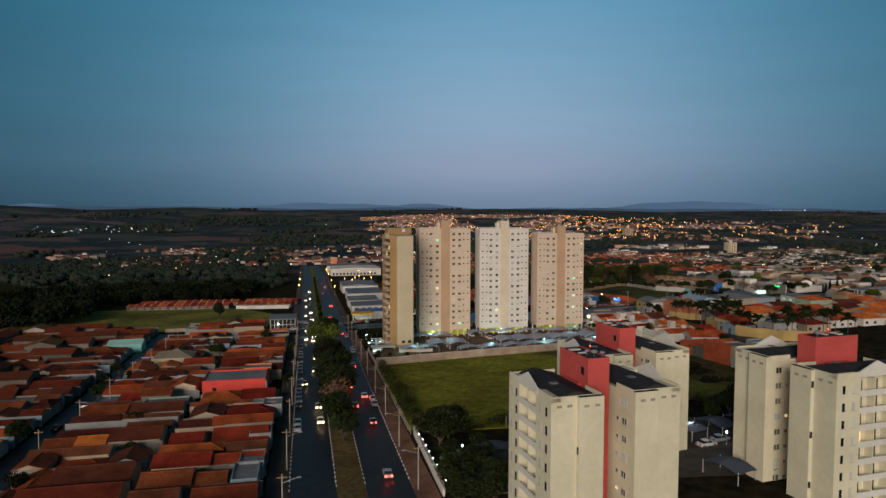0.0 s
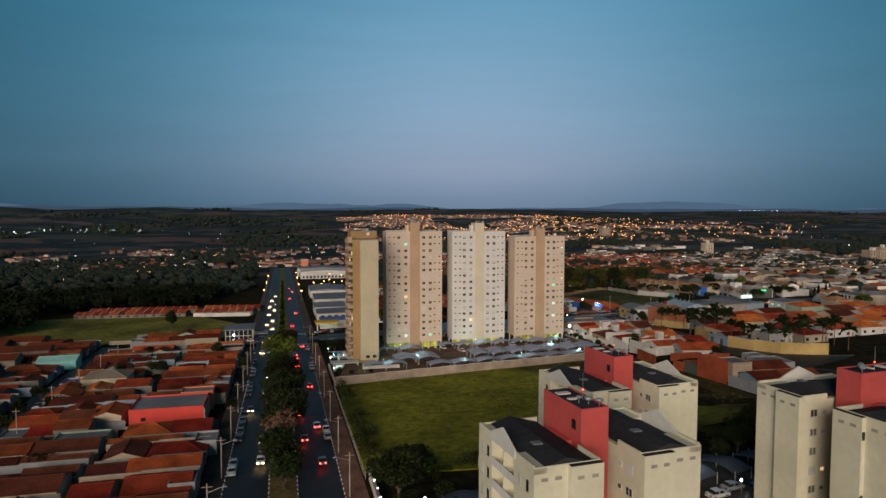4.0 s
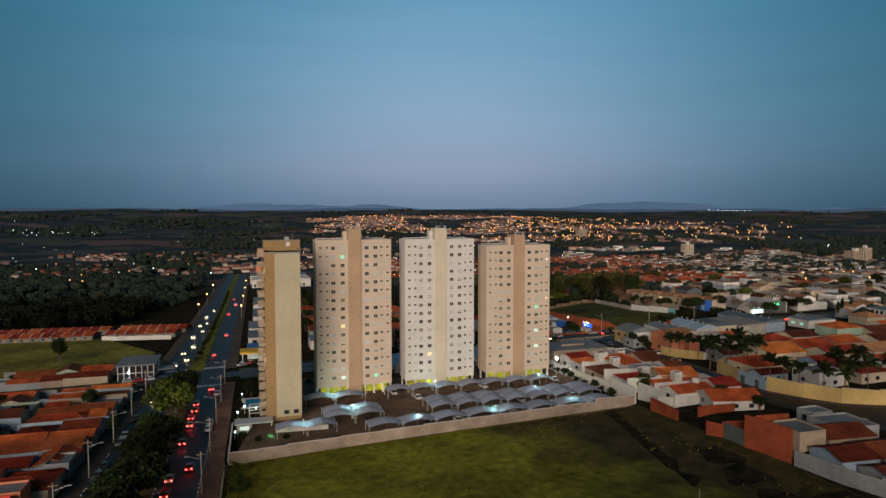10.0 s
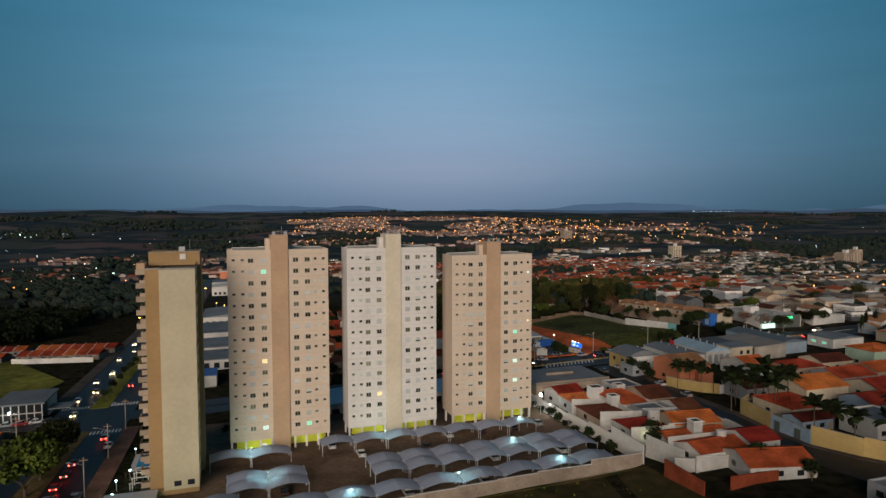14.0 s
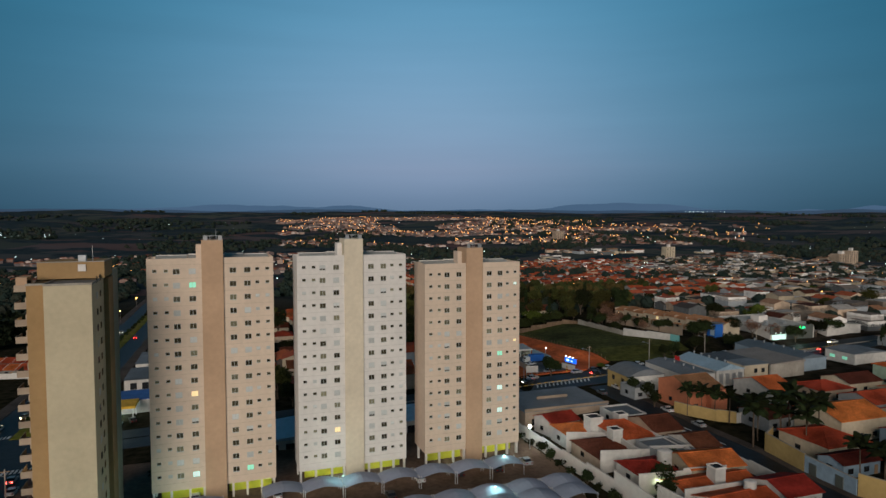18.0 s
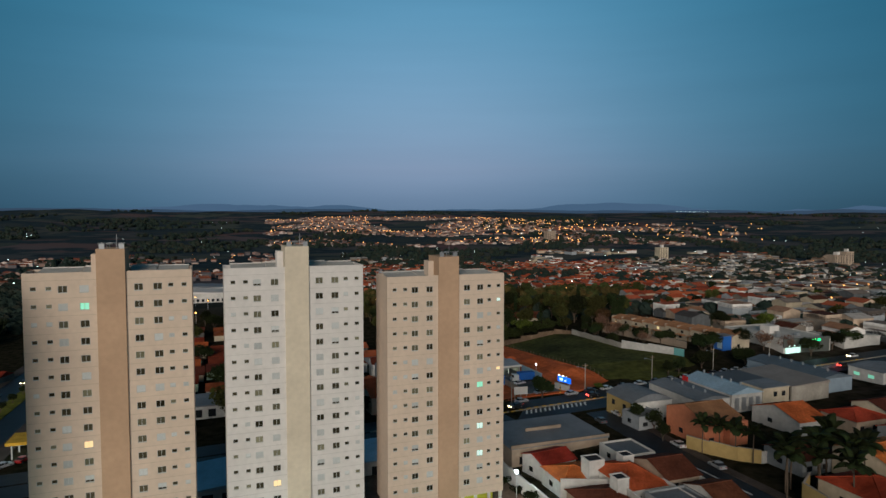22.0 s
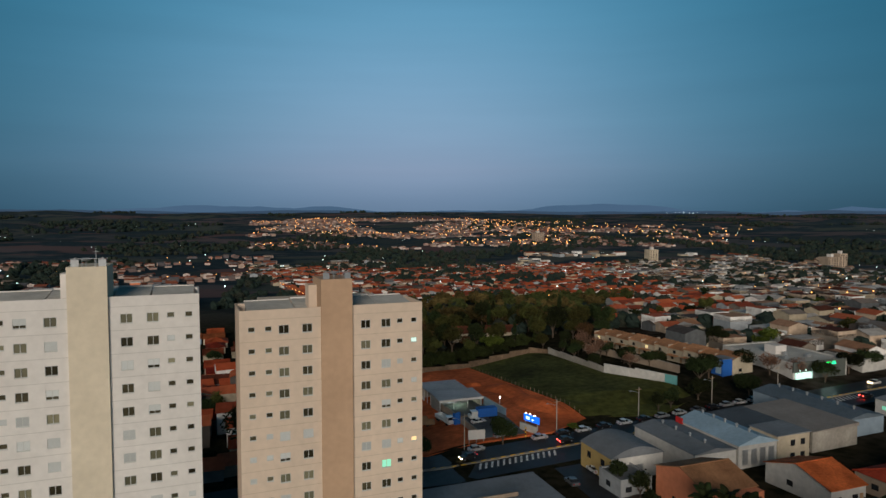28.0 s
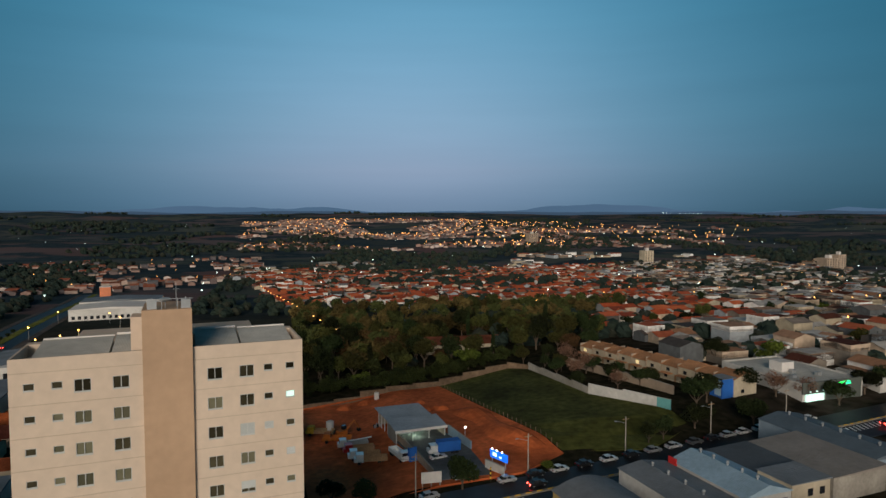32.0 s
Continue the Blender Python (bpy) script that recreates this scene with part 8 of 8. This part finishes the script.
def island_material(name, stops, rough=0.85):
    m = bpy.data.materials.new(name)
    m.use_nodes = True
    n, link = m.node_tree.nodes, m.node_tree.links.new
    geo, ramp = n.new("ShaderNodeNewGeometry"), n.new("ShaderNodeValToRGB")
    el = ramp.color_ramp.elements
    ramp.color_ramp.interpolation = "CONSTANT"
    while len(el) < len(stops):
        el.new(0.5)
    for k, (e, c) in enumerate(zip(el, stops)):
        e.position, e.color = k / len(stops), (*c, 1)
    link(geo.outputs["Random Per Island"], ramp.inputs[0])
    no = n.new("ShaderNodeTexNoise")
    no.inputs["Scale"].default_value = 0.4
    link(geo.outputs["Position"], no.inputs["Vector"])
    mr2 = n.new("ShaderNodeMapRange")
    mr2.inputs["To Min"].default_value, mr2.inputs["To Max"].default_value = 0.6, 1.4
    link(no.outputs[0], mr2.inputs["Value"])
    hs = n.new("ShaderNodeHueSaturation")
    link(ramp.outputs[0], hs.inputs["Color"])
    link(mr2.outputs[0], hs.inputs["Value"])
    link(hs.outputs[0], n["Principled BSDF"].inputs["Base Color"])
    n["Principled BSDF"].inputs["Roughness"].default_value, n["Principled BSDF"].inputs["Specular IOR Level"].default_value = rough, 0.05
    return m


FARWALL = island_material("far_walls", ((0.8, 0.77, 0.73), (0.5, 0.38, 0.28), (0.10, 0.085, 0.075), (0.76, 0.72, 0.68), (0.12, 0.125, 0.13), (0.34, 0.36, 0.38), (0.44, 0.37, 0.27), (0.2, 0.17, 0.14)))
FARROOF = island_material("far_roofs", ((0.36, 0.10, 0.05), (0.08, 0.03, 0.02), (0.30, 0.16, 0.095), (0.20, 0.17, 0.15), (0.34, 0.2, 0.13), (0.17, 0.175, 0.19), (0.5, 0.48, 0.46), (0.07, 0.062, 0.06), (0.38, 0.36, 0.34)))


HILLWALL = island_material("hill_walls", ((0.44, 0.33, 0.27), (0.26, 0.17, 0.14), (0.15, 0.115, 0.11), (0.6, 0.5, 0.45), (0.13, 0.115, 0.12), (0.36, 0.24, 0.2)))
HILLROOF = island_material("hill_roofs", ((0.27, 0.085, 0.05), (0.15, 0.055, 0.035), (0.3, 0.11, 0.065), (0.16, 0.13, 0.11), (0.17, 0.07, 0.045), (0.13, 0.13, 0.14)))
# half the hill houses' brightness, putting lens falloff at the left into the colour
WESTWALL = island_material("west_walls", ((0.22, 0.19, 0.16), (0.11, 0.10, 0.09), (0.36, 0.34, 0.3), (0.15, 0.13, 0.11), (0.09, 0.085, 0.08)))
WESTROOF = island_material("west_roofs", ((0.14, 0.036, 0.018), (0.09, 0.03, 0.018), (0.19, 0.045, 0.02), (0.10, 0.034, 0.02), (0.16, 0.085, 0.03)))


def far_houses(name, spots, label, size=(9, 13), seed=1, walls=None, roofs=None, flat=0.0):
    rg = random.Random(seed)
    g = Geo()
    for x, y in spots:
        x, y = settle(x, y)
        w, d, h = rg.uniform(*size), rg.uniform(8, 12), rg.choice((3, 3.2, 3.5, 3.5, 5.5, 6.5))
        a = radians(rg.choice((13, 13, 103)) + rg.uniform(-6, 6))
        z = ground(x, y)
        c, s = math.cos(a), math.sin(a)

        def P(px, py, pz):
            return (x + c * px - s * py, y + s * px + c * py, z + pz)

        g.slot = 0
        i = len(g.v)
        g.v += [P(0, 0, -2), P(w, 0, -2), P(w, d, -2), P(0, d, -2), P(0, 0, h), P(w, 0, h), P(w, d, h), P(0, d, h), P(0, d / 2, h + 1.5), P(w, d / 2, h + 1.5)]
        g.f += [tuple(i + k for k in q) for q in ((0, 1, 5, 4), (2, 3, 7, 6), (1, 2, 6, 9, 5), (3, 0, 4, 8, 7))]
        g.m += [0] * 4
        g.slot = 1
        o = 0.4
        j = len(g.v)
        g.v += [P(-o, -o, h - 0.1), P(w + o, -o, h - 0.1), P(w + o, d / 2, h + 1.6), P(-o, d / 2, h + 1.6), P(w + o, d + o, h - 0.1), P(-o, d + o, h - 0.1)]
        if rg.random() < flat:
            t = len(g.v)
            g.v += [P(0, 0, h + 1.3), P(w, 0, h + 1.3), P(w, d, h + 1.3), P(0, d, h + 1.3), P(0, 0, h - 1), P(w, 0, h - 1), P(w, d, h - 1), P(0, d, h - 1)]
            g.f += [tuple(t + q for q in e) for e in ((0, 1, 2, 3), (4, 5, 1, 0), (5, 6, 2, 1), (6, 7, 3, 2), (7, 4, 0, 3))]
            g.m += [1, 0, 0, 0, 0]
        else:
            g.f += [(j, j + 1, j + 2, j + 3), (j + 3, j + 2, j + 4, j + 5)]
            g.m += [1] * 2
    return tagged(new(name, g.mesh(name, walls or FARWALL, roofs or FARROOF)), label, "houses", kind="stuff")


def polar(a0, a1, d0, d1, n, seed, ox=30, oy=120, keep=None):
    rg = random.Random(seed)
    out = []
    while len(out) < n:
        a, d = radians(rg.uniform(a0, a1)), math.sqrt(rg.uniform(d0 * d0, d1 * d1))
        x, y = ox + d * math.sin(a), oy + d * math.cos(a)
        if keep and not keep(x, y):
            continue
        out.append((x, y))
    return out


def clumpy(scale, cut, off=0.0):
    return lambda x, y: noise.noise((x / scale + off, y / scale, off)) > cut


TOWN = []
tr = random.Random(55)
for i in range(80):
    for j in range(76):
        u, v = 190 + i * 12.4 + tr.uniform(-1.5, 1.5), 290 + j * 13 + (5 if j % 2 else 0) + tr.uniform(-2, 2)
        x, y = W(u, v)
        if blocked(x, y) or y < 300 or j % 6 == 5 or x > 1.1 * y + 40 or (y < MIDTOP + 4 and x < 0.86 * y + 60 and v < 150 + 46 * 13.6) or (y < 770 and x < 122 + (y - 470) * 0.62) or (y < 562 and x < 152 + (y - 470) * 0.62):
            continue
        if noise.noise((x / 150, y / 150, 0.7)) < -0.42:
            continue
        TOWN.append((x, y))
REDROOF = island_material("red_far_roofs", ((0.46, 0.095, 0.038), (0.3, 0.065, 0.03), (0.5, 0.13, 0.055), (0.2, 0.05, 0.03), (0.4, 0.1, 0.05)))
REDZONE = [p for p in TOWN if p[0] < 120 + p[1] * 0.31 and p[1] > 560]
far_houses("distant_red_town", REDZONE, "close-built red-roofed houses beyond the woods", (8, 12), 4, None, REDROOF)
far_houses("distant_town", [p for p in TOWN if p not in REDZONE], "close-built pale and red-roofed town in the distance", seed=5, flat=0.5)
lot("lawn_park", [(216, 674), (266, 684), (294, 745), (284, 792), (236, 742)], 0.3, mat("park_grass", (0.13, 0.13, 0.022), 0.95, 0.4, 0.5, 0.3), "olive green park among the houses")
far_houses("distant_hill_town", polar(-9, 18, 1850, 3350, 3600, 6, keep=clumpy(260, -0.06, 4.0)), "town of pale houses on the far hillside", (8, 14), 6, HILLWALL, HILLROOF)
far_houses("distant_hill_town", polar(11, 30, 1900, 2900, 900, 7, keep=clumpy(200, 0.05, 9.0)), "scattered hillside houses in the distance", (8, 14), 7, HILLWALL, HILLROOF)
far_houses("west_houses", [W(-108 + (k % 2) * 12 + random.Random(k).uniform(-2, 2) - 27 * (k % 4 // 2) - 22 * (k % 8 // 4), 120 + (k // 8) * 10.5 + random.Random(k + 50).uniform(-1, 1)) for k in range(184)], "red-roofed houses beyond the second street", (10, 18), 12, WESTWALL, WESTROOF)
far_houses("distant_suburb", polar(-36, -6, 900, 1600, 420, 8, keep=clumpy(150, 0.05, 2.0)), "scattered low houses among dark trees", (8, 13), 8, HILLWALL, HILLROOF)
far_houses("distant_suburb", polar(-8, 12, 740, 1400, 240, 9, keep=clumpy(160, -0.05, 6.0)), "scattered low houses among dark trees", seed=9)
far_houses("distant_industry", polar(14, 36, 1100, 1700, 120, 10, keep=clumpy(200, 0.0, 7.0)), "pale industrial buildings in the distance", (18, 40), seed=10)


def far_trees(name, spots, label, seed, r0=4.0, r1=8.0):
    rg = random.Random(seed)
    g = Geo()
    for x, y in spots:
        x, y = settle(x, y)
        z = ground(x, y)
        for _ in range(3):
            r = rg.uniform(r0, r1) * 0.62
            cx, cy, cz = x + rg.uniform(-r, r), y + rg.uniform(-r, r), z + r * rg.uniform(0.5, 1.0)
            i = len(g.v)
            n, k = 7, 4
            for a in range(k + 1):
                p = math.pi * a / k
                for b in range(n):
                    q = 6.2832 * b / n + a * 0.4
                    e = r * rg.uniform(0.72, 1.2)
                    g.v.append((cx + e * math.sin(p) * math.cos(q), cy + e * math.sin(p) * math.sin(q), cz + 0.85 * e * math.cos(p)))
            for a in range(k):
                for b in range(n):
                    g.f.append((i + a * n + b, i + (a + 1) * n + b, i + (a + 1) * n + (b + 1) % n, i + a * n + (b + 1) % n))
                    g.m.append(0)
    # leaf colours lifted and cooled to carry some of the distance haze
    return tagged(new(name, g.mesh(name, island_material(name + "_leaves", ((0.024, 0.036, 0.030), (0.029, 0.040, 0.030), (0.022, 0.034, 0.029), (0.034, 0.038, 0.029))))), label, "trees", kind="stuff")


crowns("west_woods", [W(u, v) for u, v in ((random.Random(k).uniform(-330, -40), random.Random(k + 999).uniform(395, 640)) for k in range(620)) if v > 515 or u < -122 - (v - 395) * 0.15], "dense dark woods beyond the field", mat("west_woods_leaves", (0.012, 0.017, 0.008), 0.9, 0.3, 0.5, 0.1), 9, (1.0, 1.7), 260, 1.0)
far_trees("west_trees", polar(-42, -3, 520, 1150, 1500, 21, keep=lambda x, y: CA * x + SA * y < -16 and y > 470 and noise.noise((x / 90, y / 90, 0.3)) > -0.25), "dark trees beyond the row houses", 21, 4, 8)
far_trees("valley_woods", polar(-38, 42, 900, 2300, 1700, 14, keep=clumpy(300, 0.06, 1.0)), "dark woods in the valley", 14, 5, 11)
far_trees("town_trees", polar(8, 41, 330, 1250, 1000, 15, keep=lambda x, y: not blocked(x, y) or (x > 160 and noise.noise((x / 30, y / 30, 1.0)) > 0.35 and abs(-0.269 * (x + 52) + 0.963 * (y - 333.5)) > 14 and CA * x + SA * y > 310)), "dark garden trees among the houses", 15, 3.2, 7.0)
far_trees("town_trees", polar(-8, 12, 560, 1300, 700, 16, keep=lambda x, y: abs(CA * x + SA * y - 16) > 24 and (y > 730 or CA * x + SA * y < 0)), "dark trees in front of the hills", 16, 3, 7)
far_trees("hill_trees", polar(-38, 42, 2300, 4300, 900, 17, keep=clumpy(420, 0.18, 5.0)), "dark tree belts on the far hills", 17, 7, 14)


def lamps(name, spots, r, material, label, h=7.0):
    g = Geo()
    for x, y in spots:
        x, y = settle(x, y)
        g.ball((x, y, ground(x, y) + h), r, 5, 3)
    return tagged(new(name, g.mesh(name, material)), label, "lamps", kind="stuff")


# faint blue ridges behind the hills; distance haze is painted in as their glow
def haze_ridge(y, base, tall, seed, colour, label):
    m = bpy.data.materials.new("haze_glow_ridge")
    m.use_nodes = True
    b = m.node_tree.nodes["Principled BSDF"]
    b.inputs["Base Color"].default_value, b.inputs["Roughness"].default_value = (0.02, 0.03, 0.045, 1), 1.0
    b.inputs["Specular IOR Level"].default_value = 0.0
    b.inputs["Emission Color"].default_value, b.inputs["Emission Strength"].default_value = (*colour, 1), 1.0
    g = Geo()
    for k in range(161):
        x = -4400 + k * 60
        h = base + tall * max(-0.3, noise.noise((x / 1100, seed, 1.0))) + tall * 0.35 * noise.noise((x / 300, seed, 2.0)) + tall * 0.1 * noise.noise((x / 80, seed, 3.0))
        g.v += [(x, y, -60), (x, y, h), (x, y + 60, -60)]
    for k in range(160):
        for j in (0, 1):
            g.f.append((k * 3 + j, k * 3 + 3 + j, k * 3 + 4 + j, k * 3 + 1 + j))
            g.m.append(0)
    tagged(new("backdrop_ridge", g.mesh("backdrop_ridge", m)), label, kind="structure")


haze_ridge(4560, 88, 24, 0.2, (0.030, 0.052, 0.088), "dim hill line glowing haze-blue below the sky")
haze_ridge(4760, 104, 60, 3.7, (0.062, 0.108, 0.178), "faint ridge glowing haze-blue on the skyline")
DIMSOD, DIMWHITE = glow("far_sodium", (1, 0.42, 0.1), 4.5), glow("far_white", (0.85, 1, 0.95), 5.0)
lamps("distant_sodium_lamps", polar(-9, 18, 1850, 3350, 420, 30, keep=clumpy(260, -0.06, 4.0)), 1.2, DIMSOD, "orange street lamps on the far hillside", 9)
lamps("distant_sodium_lamps", polar(10, 32, 1900, 2900, 130, 31), 1.3, DIMSOD, "orange street lamps on the far hillside", 9)
lamps("distant_white_lamps", polar(-38, 42, 800, 2900, 150, 32), 0.6, DIMWHITE, "white lamps scattered over the valley", 8)
lamps("distant_white_lamps", polar(-36, -25, 2100, 2500, 30, 33), 0.8, DIMWHITE, "white lamps of a new estate on the hill", 8)
lamps("distant_sodium_lamps", polar(-38, -6, 600, 1500, 26, 34), 0.5, DIMSOD, "orange street lamps among the trees", 8)
lamps("distant_sodium_lamps", polar(12, 40, 480, 1500, 60, 35), 0.45, DIMSOD, "orange street lamps in the town", 8)
lamps("distant_white_lamps", [(2270 + k * 14, 4480 + (k * 37) % 40) for k in range(-9, 12, 2)], 1.6, DIMWHITE, "string of white lamps on the skyline", 10)
lamps("distant_sodium_lamps", [W(195 - k * 0.6, 560 + k * 22) for k in range(18)], 0.4, DIMSOD, "orange street lamps along a road through the woods", 8)
for u, v in ((30.5, 520), (30.5, 590), (2, 545), (2, 620), (30.5, 660), (30.5, 740), (2, 700)):
    x, y = W(u, v)
    t = thing("street_lamp", at(x, y), "street lamp with a lit orange head", "street lamp", "lit street lamps")
    part("pole", Geo().tube((0, 0, -0.3), (0, 0, 8), 0.09, 0.06, 6), CONCRETE, t)
    part("lamp_head", Geo().ball((0, 0, 8.1), 0.3, 8, 5), SODIUM, t)
for name, x, y, w, d, h, lb in (("apartment_building", 622, 1440, 20, 16, 27, "distant cream apartment building"), ("apartment_building", 537, 2000, 26, 20, 30, "distant white tower block"), ("apartment_building", 900, 1300, 30, 20, 20, "distant pale apartment building"), ("apartment_building", 932, 1312, 18, 16, 25, "distant pale apartment building")):
    t = thing(name, at(x, y, 13), lb, "apartment building")
    part("wall", Geo().box(0, 0, -3, w, d, h), HOUSE[1] if "cream" in lb else HOUSE[2], t)
    part("roof_box", Geo().box(w * 0.4, d * 0.3, h, w * 0.62, d * 0.7, h + 5), PALE, t)
    for r in range(int(h / 3.2)):
        for c in range(int(w / 6)):
            part("window", Geo().box(2 + c * 6, -0.1, 2 + r * 3.1, 4.2 + c * 6, 0.02, 3.6 + r * 3.1), GLASS, t)

br = random.Random(61)
BACKSPOTS = [W(102 + (k % 4) * 13 + br.uniform(-2, 2), 344 + (k // 4) * 12.5 + br.uniform(-2, 2)) for k in range(40)]
far_houses("back_houses", [p for p in BACKSPOTS if not (55 < p[0] < 122 and 365 < p[1] < 482) and not -12 < -0.269 * (p[0] + 52) + 0.963 * (p[1] - 333.5) < 12], "red-roofed houses and sheds behind the towers", (8, 13), 62, None, REDROOF)
for k in range(14):
    x, y = W(98 + br.uniform(0, 54), 350 + br.uniform(0, 120))
    if not (55 < x < 122 and 365 < y < 482) and not -13 < -0.269 * (x + 52) + 0.963 * (y - 333.5) < 13:
        tree(x, y, "broad", br.uniform(0.6, 1.1))

# ---- poles along the avenue ----
POLE = Geo().tube((0, 0, -0.5), (0, 0, 9.0), 0.16, 0.11, 8).mesh("pole", CONCRETE)
ARM = Geo().box(-0.9, -0.06, 8.3, 0.9, 0.06, 8.45).mesh("crossarm", WOOD)
BRACKET = Geo().tube((0, 0, 7.4), (2.6, 0, 8.2), 0.05, 0.04, 6).mesh("bracket", GALV)
HEADM = Geo().box(2.5, -0.14, 8.12, 3.2, 0.14, 8.28).mesh("lamp_head", GALV)
for k in range(9):
    for u, s in ((3.5, 1), (28.6, -1)):
        x, y = W(u, 104 + k * 26 + (8 if s < 0 else 0))
        t = thing("utility_pole", at(x, y, 13.2 + (0 if s > 0 else 180)), "grey concrete utility pole with a lamp bracket", "utility pole", "poles along the avenue")
        part("pole", POLE, None, t)
        part("crossarm", ARM, None, t)
        part("bracket", BRACKET, None, t)
        part("lamp_head", HEADM, None, t)
for k in range(8):
    x, y = W(-49.6, 120 + k * 26)
    t = thing("utility_pole", at(x, y, 13.2), "grey concrete utility pole with a lamp bracket", "utility pole", "poles along the side street")
    part("pole", POLE, None, t)
    part("crossarm", ARM, None, t)
for s in (150, 178, 206, 234, 262):
    x, y = cross(s, 10.5)
    t = thing("utility_pole", at(x, y, 15.6 + 180), "grey concrete utility pole with a lamp bracket", "utility pole")
    part("pole", POLE, None, t)
    part("crossarm", ARM, None, t)
    part("bracket", BRACKET, None, t)
    part("lamp_head", HEADM, None, t)

# ---- gardens of the condominium ----
wall_run("condo_wall", [W(33.5, 146), W(33.2, 128), W(32.8, 108)], 2.0, 0.4, PALE, "pale stepped garden wall along the footway")
for u, v, s in ((35.5, 118, 0.7), (37, 124, 0.8), (39.5, 113, 0.9), (42, 118, 0.8), (36, 109, 1.0), (44, 109, 0.8), (35, 103, 0.9), (39, 99, 1.0)):
    tree(*W(u, v), "broad", s)
_, post, arm = CANOPY[7.75, 5.3]
DARKCANOPY = (CANOPY[7.75, 5.3][0].copy(), post, arm)
DARKCANOPY[0].materials[0] = FABRIC_DARK
for k, (u, v, n) in enumerate(((44, 122, 3), (56, 138, 5), (86, 121, 3), (92, 104, 3), (80, 98, 3))):
    for j in range(n):
        x, y = W(u + j * 7.75, v + j * 0.5)
        t = thing("carport", at(x, y, 13.2 if k < 2 else -60), "dark blue-grey fabric carport in the condominium", "carport", "carports of the condominium")
        me, post, arm = DARKCANOPY
        part("fabric", me, None, t)
        for px, py in ((0.15, 0.2), (7.6, 0.2), (0.15, 5.1), (7.6, 5.1)):
            part("post", post, None, t).location = (px, py, 0)
lot("pavement_condo", [W(36, 108), W(60, 100), W(100, 92), W(104, 130), W(62, 136), W(40, 128)], 0.08, mat("dark_paving", (0.07, 0.065, 0.06), 0.9, 0.2, 0.3), "dark paved drive of the condominium")
for u, v in ((38.5, 120), (41, 127), (35, 116), (90, 121), (94, 110), (60, 120), (84, 128)):
    x, y = W(u, v)
    t = thing("garden_lamp", at(x, y), "bright white lamp on a low post in the condominium", "lamp", "garden lamps")
    part("pole", Geo().tube((0, 0, 0), (0, 0, 2.6), 0.04, None, 6), STEEL, t)
    part("globe", Geo().ball((0, 0, 2.8), 0.22), LAMPWHITE, t)
x, y = W(38.5, 120)
lamp_light("lamp_glow", x, y, ground(x, y) + 3.6, 250, (0.9, 1, 0.85))
x, y = W(90, 117)
lamp_light("lamp_glow", x, y, ground(x, y) + 3.6, 250, (0.9, 1, 0.85))

# tufts and low scrub in the vacant lot
sr = random.Random(8)
g = Geo()
for _ in range(9000):
    u, v = sr.uniform(33.5, 147), sr.uniform(146, 237)
    if noise.noise((u / 14, v / 14, 2.0)) < sr.uniform(-0.1, 0.5) or (u > 96 and sr.random() < 0.85):
        continue
    x, y = W(u, v)
    z = ground(x, y)
    s = sr.uniform(0.2, 0.5)
    for _ in range(3):
        a = sr.uniform(0, 6.28)
        dx, dy = math.cos(a) * s, math.sin(a) * s
        g.face((x - dx * 0.5, y - dy * 0.5, z), (x + dx * 0.5, y + dy * 0.5, z), (x + dx * 0.3 + sr.uniform(-0.2, 0.2), y + dy * 0.3, z + s), (x - dx * 0.4, y - dy * 0.4 + sr.uniform(-0.2, 0.2), z + s * 0.8))
tagged(new("weeds", g.mesh("weeds", island_material("weed_leaves", ((0.15, 0.15, 0.02), (0.12, 0.13, 0.018), (0.13, 0.10, 0.03), (0.10, 0.10, 0.02))))), "tufts of weeds in the vacant lot", "weeds", kind="stuff")
